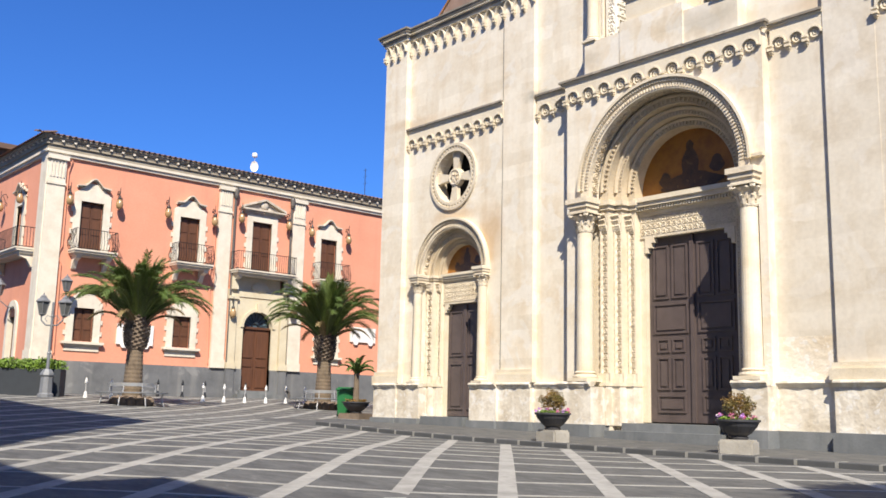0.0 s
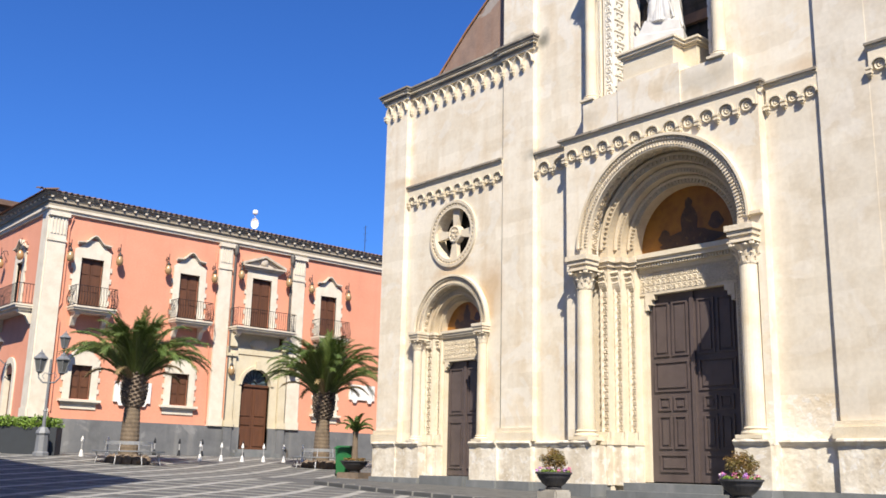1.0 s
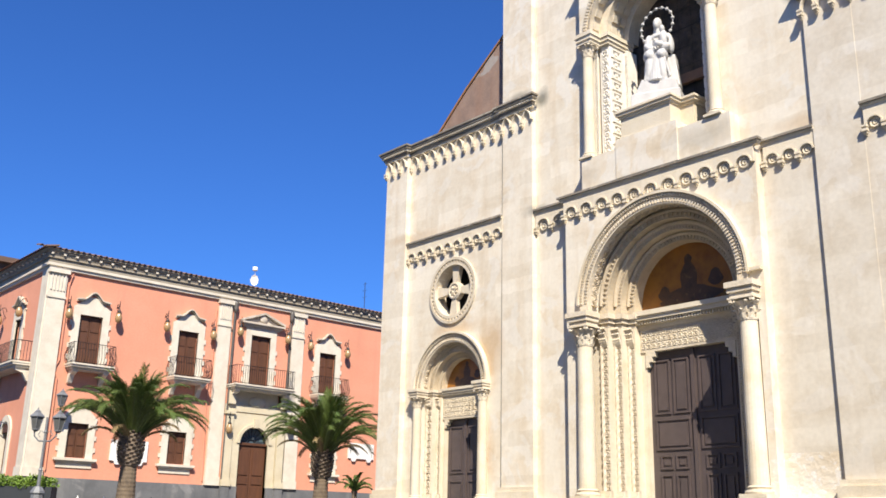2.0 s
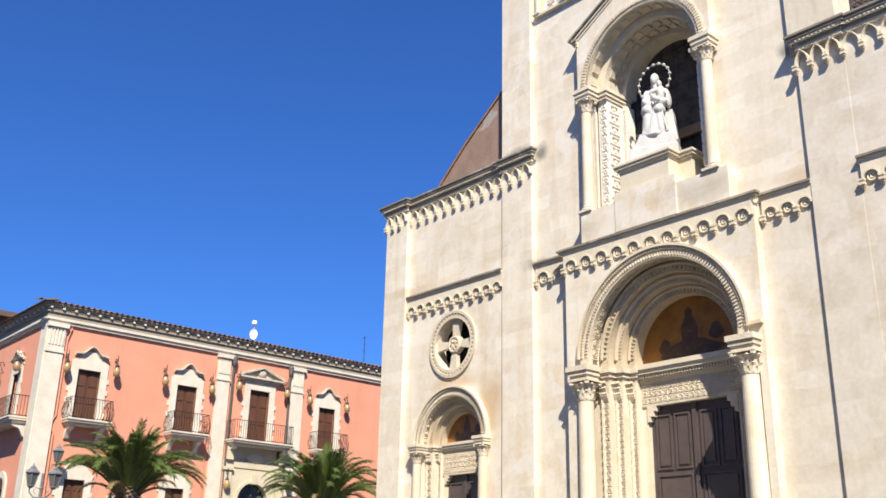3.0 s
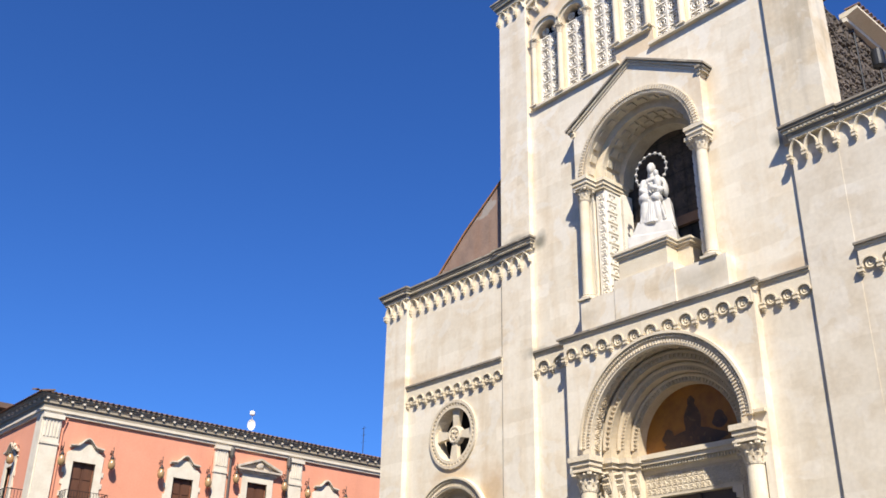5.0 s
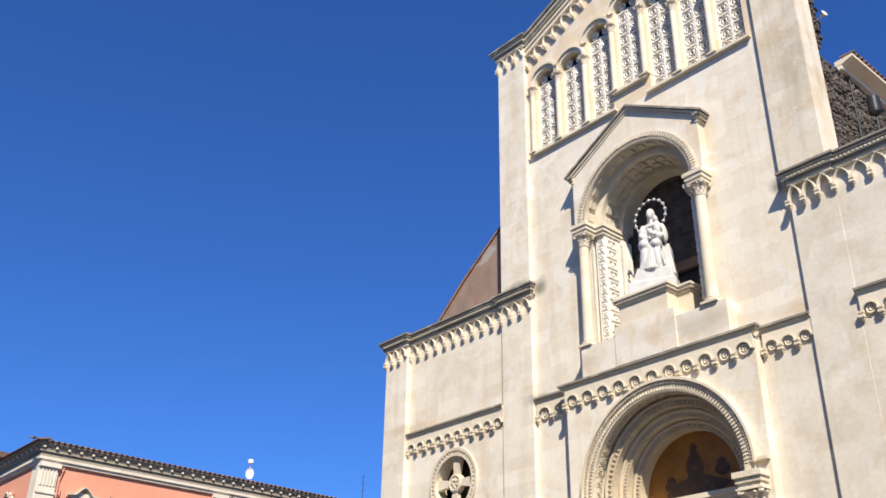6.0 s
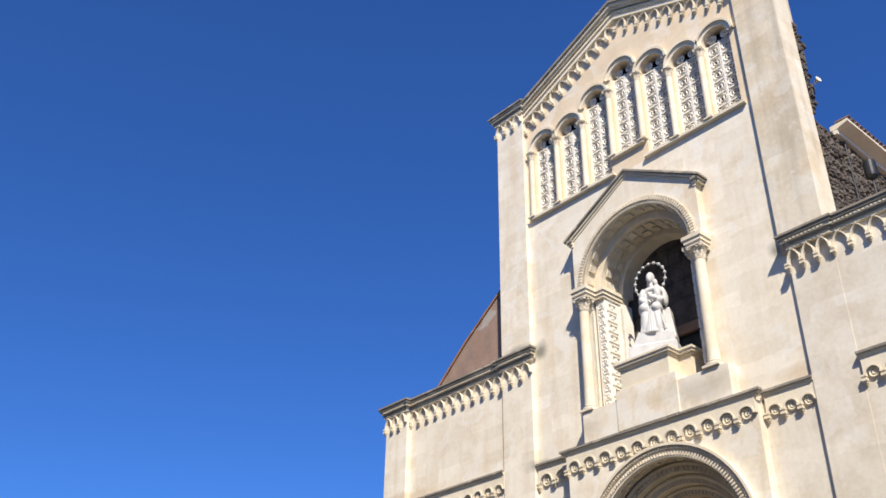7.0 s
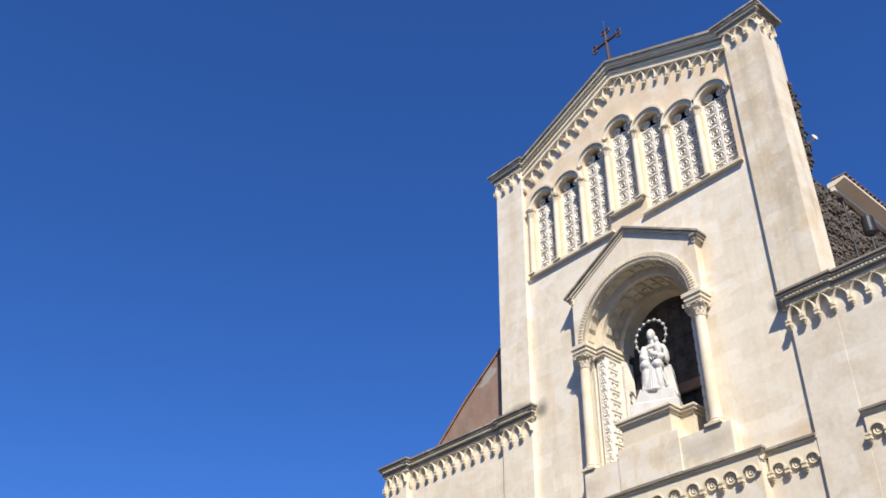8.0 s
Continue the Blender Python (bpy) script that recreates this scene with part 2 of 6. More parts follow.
def box(bm, x0, x1, y0, y1, z0, z1):
    v = [bm.verts.new((x, y, z)) for x in (x0, x1) for y in (y0, y1) for z in (z0, z1)]
    for f in ((0, 1, 3, 2), (4, 6, 7, 5), (0, 4, 5, 1), (2, 3, 7, 6), (0, 2, 6, 4), (1, 5, 7, 3)):
        bm.faces.new([v[i] for i in f])
    return v


def prism(bm, pts, y0, y1):
    """A slab whose outline pts lies in x, z."""
    a = [bm.verts.new((x, y0, z)) for x, z in pts]
    b = [bm.verts.new((x, y1, z)) for x, z in pts]
    bm.faces.new(a)
    bm.faces.new(b[::-1])
    for i in range(len(pts)):
        j = (i + 1) % len(pts)
        bm.faces.new((a[i], b[i], b[j], a[j]))


def ring(bm, cx, cz, r0, r1, y0, y1, a0=0.0, a1=180.0, n=32):
    """An arch or ring of square section between two radii."""
    full = abs(a1 - a0) >= 359.9
    rows = []
    for i in range(n if full else n + 1):
        a = radians(a0 + (a1 - a0) * i / n)
        c, s = math.cos(a), math.sin(a)
        rows.append([bm.verts.new((cx + r * c, y, cz + r * s)) for r, y in ((r0, y0), (r1, y0), (r1, y1), (r0, y1))])
    for i in range(n):
        p, q = rows[i], rows[(i + 1) % len(rows)]
        for k in range(4):
            bm.faces.new((p[k], p[(k + 1) % 4], q[(k + 1) % 4], q[k]))
    if not full:
        bm.faces.new(rows[0])
        bm.faces.new(rows[-1][::-1])


def torus_arc(bm, cx, cy, cz, r, rr, a0=0.0, a1=180.0, n=32, k=8):
    full = abs(a1 - a0) >= 359.9
    rows = []
    for i in range(n if full else n + 1):
        a = radians(a0 + (a1 - a0) * i / n)
        rows.append([bm.verts.new((cx + (r + rr * math.cos(b)) * math.cos(a), cy + rr * math.sin(b), cz + (r + rr * math.cos(b)) * math.sin(a)))
                     for b in (2 * math.pi * j / k for j in range(k))])
    for i in range(n):
        p, q = rows[i], rows[(i + 1) % len(rows)]
        for j in range(k):
            bm.faces.new((p[j], p[(j + 1) % k], q[(j + 1) % k], q[j]))
    if not full:
        bm.faces.new(rows[0])
        bm.faces.new(rows[-1][::-1])


def lathe(bm, prof, cx=0, cy=0, n=16, squash=1.0):
    """A turned body; prof: radius, height."""
    rows = [[bm.verts.new((cx + r * math.cos(2 * math.pi * i / n), cy + squash * r * math.sin(2 * math.pi * i / n), z)) for i in range(n)] for r, z in prof]
    for p, q in zip(rows, rows[1:]):
        for i in range(n):
            bm.faces.new((p[i], p[(i + 1) % n], q[(i + 1) % n], q[i]))
    bm.faces.new(rows[0][::-1])
    bm.faces.new(rows[-1])


def pipe(bm, pts, r, n=6):
    """A round bar along points; r a number or one a point."""
    rs = r if isinstance(r, (list, tuple)) else [r] * len(pts)
    rows = []
    for i, p in enumerate(pts):
        d = (Vector(pts[min(i + 1, len(pts) - 1)]) - Vector(pts[max(i - 1, 0)])).normalized()
        u = d.cross(Vector((0.31, 0.47, 0.83))).normalized()
        w = d.cross(u)
        rows.append([bm.verts.new(Vector(p) + (u * math.cos(2 * math.pi * k / n) + w * math.sin(2 * math.pi * k / n)) * rs[i]) for k in range(n)])
    for a, b in zip(rows, rows[1:]):
        for k in range(n):
            bm.faces.new((a[k], a[(k + 1) % n], b[(k + 1) % n], b[k]))
    bm.faces.new(rows[0][::-1])
    bm.faces.new(rows[-1])


def wall_arch(bm, x0, x1, z0, z1, yf, yb, cx, r, zs, zb, n=24):
    """A wall from yf back to yb with a round-headed opening; zs springing, zb foot of the opening."""
    if zb > z0 + 1e-4:
        box(bm, x0, x1, yf, yb, z0, zb)
    box(bm, x0, cx - r, yf, yb, zb, zs)
    box(bm, cx + r, x1, yf, yb, zb, zs)
    prev = None
    for i in range(n + 1):
        a = math.pi * (1 - i / n)
        x, z = cx + r * math.cos(a), zs + r * math.sin(a)
        # outer foot of the slice on the box x0..x1, zs..z1
        cur = (x, z)
        if prev:
            xa, za = prev
            prism(bm, [(xa, za), (x, z), (x, z1), (xa, z1)], yf, yb)
        prev = cur
    box(bm, x0, cx - r, yf, yb, zs, z1)
    box(bm, cx + r, x1, yf, yb, zs, z1)


def wall_round(bm, x0, x1, z0, z1, yf, yb, cx, cz, r, n=32):
    """A wall with a round hole."""
    for sgn in (1, -1):
        for i in range(n):
            a, b = math.pi * (1 - i / n), math.pi * (1 - (i + 1) / n)
            p = [(cx + r * math.cos(a), cz + sgn * r * math.sin(a)), (cx + r * math.cos(b), cz + sgn * r * math.sin(b))]
            ze = z1 if sgn > 0 else z0
            prism(bm, [p[0], p[1], (p[1][0], ze), (p[0][0], ze)], yf, yb)
    box(bm, x0, cx - r, yf, yb, z0, z1)
    box(bm, cx + r, x1, yf, yb, z0, z1)


# ---- ground ----
HEIGHTS = np.array(((-1.2, -0.4, 0.87), (4.9, -0.4, 0.81), (8, -0.4, 0.72), (15, -0.4, 0.61), (23, -0.4, 0.52), (25, -20, 0.0), (-3, 0, 0.92), (-12, -6, 1.47), (-12, 5, 1.45), (-8.8, -5.5, 1.24), (-8.8, 2.9, 1.22), (-18, -6, 1.65), (-18, 5, 1.68),
                    (-18, 13, 1.7), (-30, 20, 1.9), (-18, -25, 1.3), (-35, -20, 1.7), (45, -10, 0.2), (35, -35, -0.5), (10, -40, 0.2), (12, 30, 1.0), (45, 25, 0.6), (18.5, -10.9, 0.37), (13, -5.3, 0.52),
                    (16.5, -13.3, 0.33), (8.2, -5.1, 0.58), (16.4, -15, 0.37), (11.5, -10.5, 0.61), (6.4, -5, 0.63), (14.7, -15.1, 0.44), (4.6, -5, 0.67), (11.1, -13.3, 0.61), (12.2, -16.2, 0.49),
                    (8.6, -12.6, 0.68), (2.4, -6.5, 0.80)))


def kernel(d):
    return d ** 2 * np.log(d + 1e-6)


def fit_heights():
    p = HEIGHTS[:, :2]
    n = len(p)
    k = kernel(np.hypot(*(p[:, None] - p[None]).transpose(2, 0, 1))) + np.eye(n) * 2.0
    a = np.block([[k, np.ones((n, 1)), p], [np.ones((1, n)), np.zeros((1, 3))], [p.T, np.zeros((2, 3))]])
    return np.linalg.solve(a, np.concatenate([HEIGHTS[:, 2], np.zeros(3)]))


WEIGHTS = fit_heights()


def ground_z(x, y):
    x, y = min(max(x, -40), 48), min(max(y, -42), 32)
    d = np.hypot(HEIGHTS[:, 0] - x, HEIGHTS[:, 1] - y)
    return float(kernel(d) @ WEIGHTS[:-3] + WEIGHTS[-3] + WEIGHTS[-2] * x + WEIGHTS[-1] * y)


def build_ground():
    bm = bmesh.new()
    xs = [-900, -400, -150, -70] + [-40 + i for i in range(89)] + [60, 90, 150, 400, 900]
    ys = [-900, -400, -150, -80] + [-42 + i for i in range(75)] + [60, 90, 150, 400, 900]
    g = [[bm.verts.new((x, y, ground_z(x, y))) for y in ys] for x in xs]
    for i in range(len(xs) - 1):
        for j in range(len(ys) - 1):
            bm.faces.new((g[i][j], g[i + 1][j], g[i + 1][j + 1], g[i][j + 1]))
    ob = part("ground", bm, PAVE, smooth=True)
    return tagged(ob, "grey lava stone paving of a sloping town square", "ground", kind="structure")


ground = build_ground()
KERB_Y = -4.3


def band(p, q, w, mat, parent, name="band", lift=0.006, step=0.5):
    """A flush strip of paving from p to q that follows the ground."""
    p, q = Vector(p), Vector(q)
    n = max(2, int((q - p).length / step))
    d = (q - p).normalized()
    s = Vector((-d.y, d.x)) * w / 2
    bm = bmesh.new()
    prev = None
    for i in range(n + 1):
        c = p.lerp(q, i / n)
        row = []
        for o in (-1, 1):
            x, y = c + s * o
            row.append(bm.verts.new((x, y, ground_z(x, y) + lift)))
        for o, v in ((1, row[1]), (-1, row[0])):
            row.append(bm.verts.new(v.co - Vector((0, 0, 0.03))))
        if prev:
            for k in range(4):
                bm.faces.new((prev[k], prev[(k + 1) % 4], row[(k + 1) % 4], row[k]))
        prev = row
    return part(name, bm, mat, parent)


def stripes():
    h = math.sqrt(0.5)
    cell = (1.27, 1.40)
    # bands running towards the church, then bands across them, on both sides of the gutter
    for side, y0, y1, x0, x1 in ((0, -23.9, KERB_Y - 0.35, -16.5, 42), (1, KERB_Y - 0.35, 11.5, -16.5, 3.2)):
        for family in (0, 1):
            for i in range(-34, 40):
                off = i * cell[family] + (0.97 if family == 0 else 1.20)
                d = Vector((h, -h)) if family == 0 else Vector((h, h))
                o = (Vector((h, h)) if family == 0 else Vector((h, -h))) * off
                lo, hi = -60.0, 60.0
                for a, b, c, e in ((o.x, d.x, x0, x1), (o.y, d.y, y0, y1)):
                    t = sorted(((c - a) / b, (e - a) / b))
                    lo, hi = max(lo, t[0]), min(hi, t[1])
                if side == 1:
                    # keep clear of the church and its pavement
                    a = (-2.2 - o.x) / d.x
                    hi = min(hi, a) if d.x > 0 else hi
                if hi - lo > 0.6:
                    band(o + d * lo, o + d * hi, 0.24 if family == 0 else 0.11, BAND, ground)


# ---- church ----
AX = 10.70
church = thing("church", "cream plastered church front with a carved round-arched stone portal", "church")


def wall(name, x0, x1, z0, z1, yf, yb=1.4, mat=PLASTER, label=""):
    bm = bmesh.new()
    box(bm, x0, x1, yf, yb, z0, z1)
    return part(name, bm, mat, church, label)


def moulding(name, x0, x1, y0, prof, mat, ends=True, parent=None):
    """A straight moulding along x in front of y0; prof: projection, height from below upwards."""
    steps = list(zip(prof, prof[1:]))
    # course 1 is dark for the shaded soffit, the upper ones for weathering
    dark = set()
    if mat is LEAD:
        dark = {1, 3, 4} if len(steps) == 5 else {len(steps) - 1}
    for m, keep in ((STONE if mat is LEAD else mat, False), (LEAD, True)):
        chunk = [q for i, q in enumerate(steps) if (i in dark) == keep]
        if chunk:
            bm = bmesh.new()
            for (p, za), (_, zb) in chunk:
                box(bm, x0 - (p if ends else 0), x1 + (p if ends else 0), y0 - p, y0 + 0.05, za, zb)
            part(name, bm, m, parent or church)


CORBEL = {}


def corbel_unit(w, rosette, h):
    """One little arch of an arched frieze with its corbel, its centre at the origin."""
    key = (round(w, 3), rosette)
    if key in CORBEL:
        return CORBEL[key]
    bm = bmesh.new()
    n = 10
    if rosette:
        r, d = w * 0.36, 0.085
        for i in range(n):
            a, b = math.pi * (1 - i / n), math.pi * (1 - (i + 1) / n)
            pts = [(r * math.cos(a), r * math.sin(a)), (r * math.cos(b), r * math.sin(b)), (r * math.cos(b), h), (r * math.cos(a), h)]
            prism(bm, pts, -d, 0.02)
        ring(bm, 0, 0, r, r + 0.035, -d - 0.03, -d + 0.01, n=10)
    else:
        # two crossing quarter bows on the bare wall
        r, d = w * 0.44, 0.06
        for sgn in (-1, 1):
            bow = []
            for i in range(8):
                a = radians(66 * i / 7)
                bow.append(((math.cos(a) - 0.5) * sgn * w, w * math.sin(a) * h / (0.90 * w)))
            for (xa, za), (xb, zb) in zip(bow, bow[1:]):
                if za < h - 0.01:
                    prism(bm, [(xa - sgn * 0.055, za), (xa, za), (xb, min(zb, h)), (xb - sgn * 0.055, min(zb, h))], -0.085, 0.02)
                    prism(bm, [(xa - sgn * 0.04, za), (xa - sgn * 0.015, za), (xb - sgn * 0.015, min(zb, h)), (xb - sgn * 0.04, min(zb, h))], -0.11, -0.08)
    e = 0.0 if rosette else 0.035
    if rosette:
        box(bm, -w / 2, -r, -d + e, 0.02, 0, h)
        box(bm, r, w / 2, -d + e, 0.02, 0, h)
    g = 0.8 if rosette else 0.72
    # corbel under the left foot
    for z0, z1, e, p in ((-0.04, 0.01, 0.085, 0.17), (-0.08, -0.04, 0.07, 0.13), (-0.14, -0.08, 0.085, 0.16), (-0.19, -0.14, 0.06, 0.11), (-0.23, -0.19, 0.035, 0.06)):
        box(bm, -w / 2 - e * g, -w / 2 + e * g, -p * g, 0.02, z0, z1)
    if rosette:
        torus_arc(bm, 0, -0.03, 0.03, r * 0.62, 0.032, 0, 360, 12, 5)
        torus_arc(bm, 0.01, -0.03, 0.03, r * 0.25, 0.03, 0, 360, 8, 5)
    ob = part("frieze_arch", bm, STONE, church)
    CORBEL[key] = ob
    ob["used"] = 0
    return ob


def frieze(x0, x1, y, z, n, rosette, m=None):
    """n little arches between x0 and x1, springing at z on the face y."""
    w = (x1 - x0) / n
    for i in range(n):
        at = pose(x0 + w * (i + 0.5), y, z)
        u = corbel_unit(w, rosette, 0.42 if rosette else 0.40)
        if not u["used"]:
            u["used"] = 1
            u.matrix_basis = at
        else:
            again(u, at)


def dentils(x0, x1, y, z, size=0.055):
    bm = bmesh.new()
    n = int((x1 - x0) / (size * 1.9))
    for i in range(n):
        x = x0 + (x1 - x0) * (i + 0.5) / n
        box(bm, x - size / 2, x + size / 2, y, y + 0.1, z, z + size)
    tagged(part("dentil_band", bm, STONE, church), kind="stuff")


CORNICE = ((0.05, 0.0), (0.09, 0.09), (0.14, 0.17), (0.19, 0.26), (0.23, 0.34), (0.23, 0.40))
STRING = ((0.09, 0.0), (0.12, 0.05), (0.17, 0.1), (0.17, 0.16))


def column(x, y, z0, z1, r, cap=0.5, mat=STONE, parent=None):
    c = new("column")
    c.parent = parent or church
    bm = bmesh.new()
    lathe(bm, ((r * 1.02, z0 + 0.28 * r / 0.24), (r * 1.0, z0 + 0.6), (r * 0.9, z1 - cap)), x, y, 20)
    part("shaft", bm, mat, c, smooth=False)
    bm = bmesh.new()
    k = r / 0.24
    box(bm, x - r * 1.45, x + r * 1.45, y - r * 1.45, y + r * 1.45, z0, z0 + 0.09 * k)
    lathe(bm, ((r * 1.4, z0 + 0.09 * k), (r * 1.45, z0 + 0.13 * k), (r * 1.38, z0 + 0.17 * k), (r * 1.12, z0 + 0.19 * k), (r * 1.12, z0 + 0.21 * k), (r * 1.22, z0 + 0.24 * k), (r * 1.05, z0 + 0.28 * k)), x, y, 20)
    part("base", bm, mat, c)
    bm = bmesh.new()
    zc = z1 - cap
    lathe(bm, ((r * 0.98, zc), (r * 1.02, zc + 0.04), (r * 0.88, zc + 0.06), (r * 0.95, zc + cap * 0.5), (r * 1.3, zc + cap * 0.85)), x, y, 16)
    cap_body = bm
    bm = bmesh.new()
    for row, (n, zb, zt, out) in enumerate(((8, 0.06, 0.48, 1.32), (8, 0.3, 0.82, 1.6))):
        for i in range(n):
            a = 2 * math.pi * (i + 0.5 * row) / n
            ca, sa = math.cos(a), math.sin(a)
            t = Vector((-sa, ca, 0))
            pts = []
            for f, rad, wd in ((0, 0.95, 0.30), (0.6, 1.08, 0.34), (0.9, out * 0.95, 0.26), (1.0, out, 0.14), (0.88, out * 1.05, 0.10)):
                z = zc + cap * (zb + (zt - zb) * f)
                p = Vector((x + ca * r * rad, y + sa * r * rad, z))
                pts.append((bm.verts.new(p - t * r * wd), bm.verts.new(p + Vector((ca, sa, 0)) * r * 0.1), bm.verts.new(p + t * r * wd)))
            for p, q in zip(pts, pts[1:]):
                bm.faces.new((p[0], p[1], q[1], q[0]))
                bm.faces.new((p[1], p[2], q[2], q[1]))
    for sx in (-1, 1):
        for sy in (-1, 1):
            lathe(bm, ((0.02, zc + cap * 0.72), (r * 0.3, zc + cap * 0.78), (r * 0.3, zc + cap * 0.9), (0.02, zc + cap * 0.94)), x + sx * r * 1.15, y + sy * r * 1.15, 6)
    leafwork = bm
    bm = cap_body
    box(bm, x - r * 1.45, x + r * 1.45, y - r * 1.45, y + r * 1.45, zc + cap * 0.92, z1)
    part("capital", bm, CARVED, c, "carved leafy capital")
    tagged(part("leaf_carving", leafwork, CARVED, c), kind="stuff")
    return c


def carve(bm, x0, x1, z0, z1, y, n=1, boss=True):
    """Vine scrolls in relief over an upright or flat panel: rings, knots between them and leaf tips."""
    w = (x1 - x0) / n
    rows = max(1, round((z1 - z0) / w))
    h = (z1 - z0) / rows
    r = min(w, h)
    for i in range(n):
        for j in range(rows):
            cx, cz = x0 + w * (i + 0.5), z0 + h * (j + 0.5)
            s = 1 if (i + j) % 2 else -1
            torus_arc(bm, cx, y, cz, r * 0.37, r * 0.095, 0, 360, 10, 4)
            for k in range(3 if boss else 2):
                # a three-lobed leaf inside each ring
                a = radians(90 * s + 120 * k)
                pipe(bm, [(cx, y, cz), (cx + r * 0.2 * math.cos(a), y - r * 0.09, cz + r * 0.2 * math.sin(a)), (cx + r * 0.3 * math.cos(a + 0.5 * s), y, cz + r * 0.3 * math.sin(a + 0.5 * s))], [r * 0.05, r * 0.085, r * 0.03], 4)
            for kx in (-1, 1):
                # leaf tips in the corners
                for kz in (-1, 1):
                    pipe(bm, [(cx + kx * r * 0.28, y, cz + kz * r * 0.28), (cx + kx * r * 0.43, y - r * 0.05, cz + kz * r * 0.44)], [r * 0.07, r * 0.05], 4)


def soffit_roses(bm, cx, cz, r, y0, y1, n):
    """Framed roses along the inner face of an arch."""
    ym, hw = (y0 + y1) / 2, (y1 - y0) / 2
    for i in range(n):
        a = math.pi * (i + 0.5) / n
        e, f = Vector((math.cos(a), 0, math.sin(a))), Vector((-math.sin(a), 0, math.cos(a)))
        o = Vector((cx, ym, cz)) + e * r
        q = min(hw * 0.72, r * math.pi / n * 0.36)
        for rad, thick in ((q, 0.022), (q * 0.45, 0.03)):
            pts = [o - e * 0.015 + (f * math.cos(2 * math.pi * k / 9) + Vector((0, 1, 0)) * math.sin(2 * math.pi * k / 9)) * rad for k in range(10)]
            pipe(bm, pts, thick, 4)
        b = a + math.pi / n * 0.5
        e, f = Vector((math.cos(b), 0, math.sin(b))), Vector((-math.sin(b), 0, math.cos(b)))
        o = Vector((cx, ym, cz)) + e * r
        pipe(bm, [o - Vector((0, hw * 0.85, 0)), o + Vector((0, hw * 0.85, 0))], 0.022, 4)


def twist(bm, x, y, z0, z1, r, pitch=0.22):
    """A twisted nook shaft."""
    n, k = int((z1 - z0) / 0.055), 8
    rows = []
    for i in range(n + 1):
        z = z0 + (z1 - z0) * i / n
        rows.append([bm.verts.new((x + r * (1 + 0.22 * math.cos(2 * (a - z / pitch * math.pi))) * math.cos(a), y + r * (1 + 0.22 * math.cos(2 * (a - z / pitch * math.pi))) * math.sin(a), z))
                     for a in (2 * math.pi * j / k for j in range(k))])
    for p, q in zip(rows, rows[1:]):
        for j in range(k):
            bm.faces.new((p[j], p[(j + 1) % k], q[(j + 1) % k], q[j]))


def beads(bm, cx, cz, y, r, size, n, a0=0.0, a1=180.0):
    """A ring of small raised blocks along an arch."""
    for i in range(n):
        a = radians(a0 + (a1 - a0) * (i + 0.5) / n)
        c, s = math.cos(a), math.sin(a)
        e, f = Vector((c, 0, s)), Vector((-s, 0, c))
        o = Vector((cx + r * c, y, cz + r * s))
        v = [bm.verts.new(o + e * p * size + f * q * size * 0.62 + Vector((0, -d * size * 0.8, 0)) * (1 if d else 0)) for p in (-1, 1) for q in (-0.9, 0.6) for d in (0, 1)]
        for g in ((0, 1, 3, 2), (4, 6, 7, 5), (0, 4, 5, 1), (2, 3, 7, 6), (1, 5, 7, 3)):
            bm.faces.new([v[t] for t in g])


def panel_door(x0, x1, z0, z1, y, layout, name="door", label="dark brown panelled wooden door leaf"):
    """A door leaf with raised panels; layout: fractions x0, x1, z0, z1."""
    bm = bmesh.new()
    box(bm, x0, x1, y, y + 0.08, z0, z1)
    leaf = part(name, bm, DOOR, church, label)
    w, h = x1 - x0, z1 - z0
    for a, b, c, d in layout:
        bm = bmesh.new()
        xa, xb, za, zb = x0 + a * w, x0 + b * w, z0 + c * h, z0 + d * h
        for e in (0, 1):
            box(bm, xa, xb, y - 0.035, y + 0.01, (za, zb - 0.05)[e], (za + 0.05, zb)[e])
            box(bm, (xa, xb - 0.05)[e], (xa + 0.05, xb)[e], y - 0.035, y + 0.01, za + 0.05, zb - 0.05)
        i = 0.11
        if xb - xa > 0.3 and zb - za > 0.3:
            box(bm, xa + i, xb - i, y - 0.03, y + 0.01, za + i, zb - i)
        part("panel", bm, DOOR, leaf)
    return leaf


LEAF = [(0.10, 0.47, 0.66, 0.955), (0.53, 0.90, 0.66, 0.955), (0.10, 0.90, 0.47, 0.635), (0.18, 0.47, 0.37, 0.445), (0.53, 0.82, 0.37, 0.445),
        (0.18, 0.47, 0.17, 0.345), (0.53, 0.82, 0.17, 0.345), (0.18, 0.82, 0.05, 0.145)]


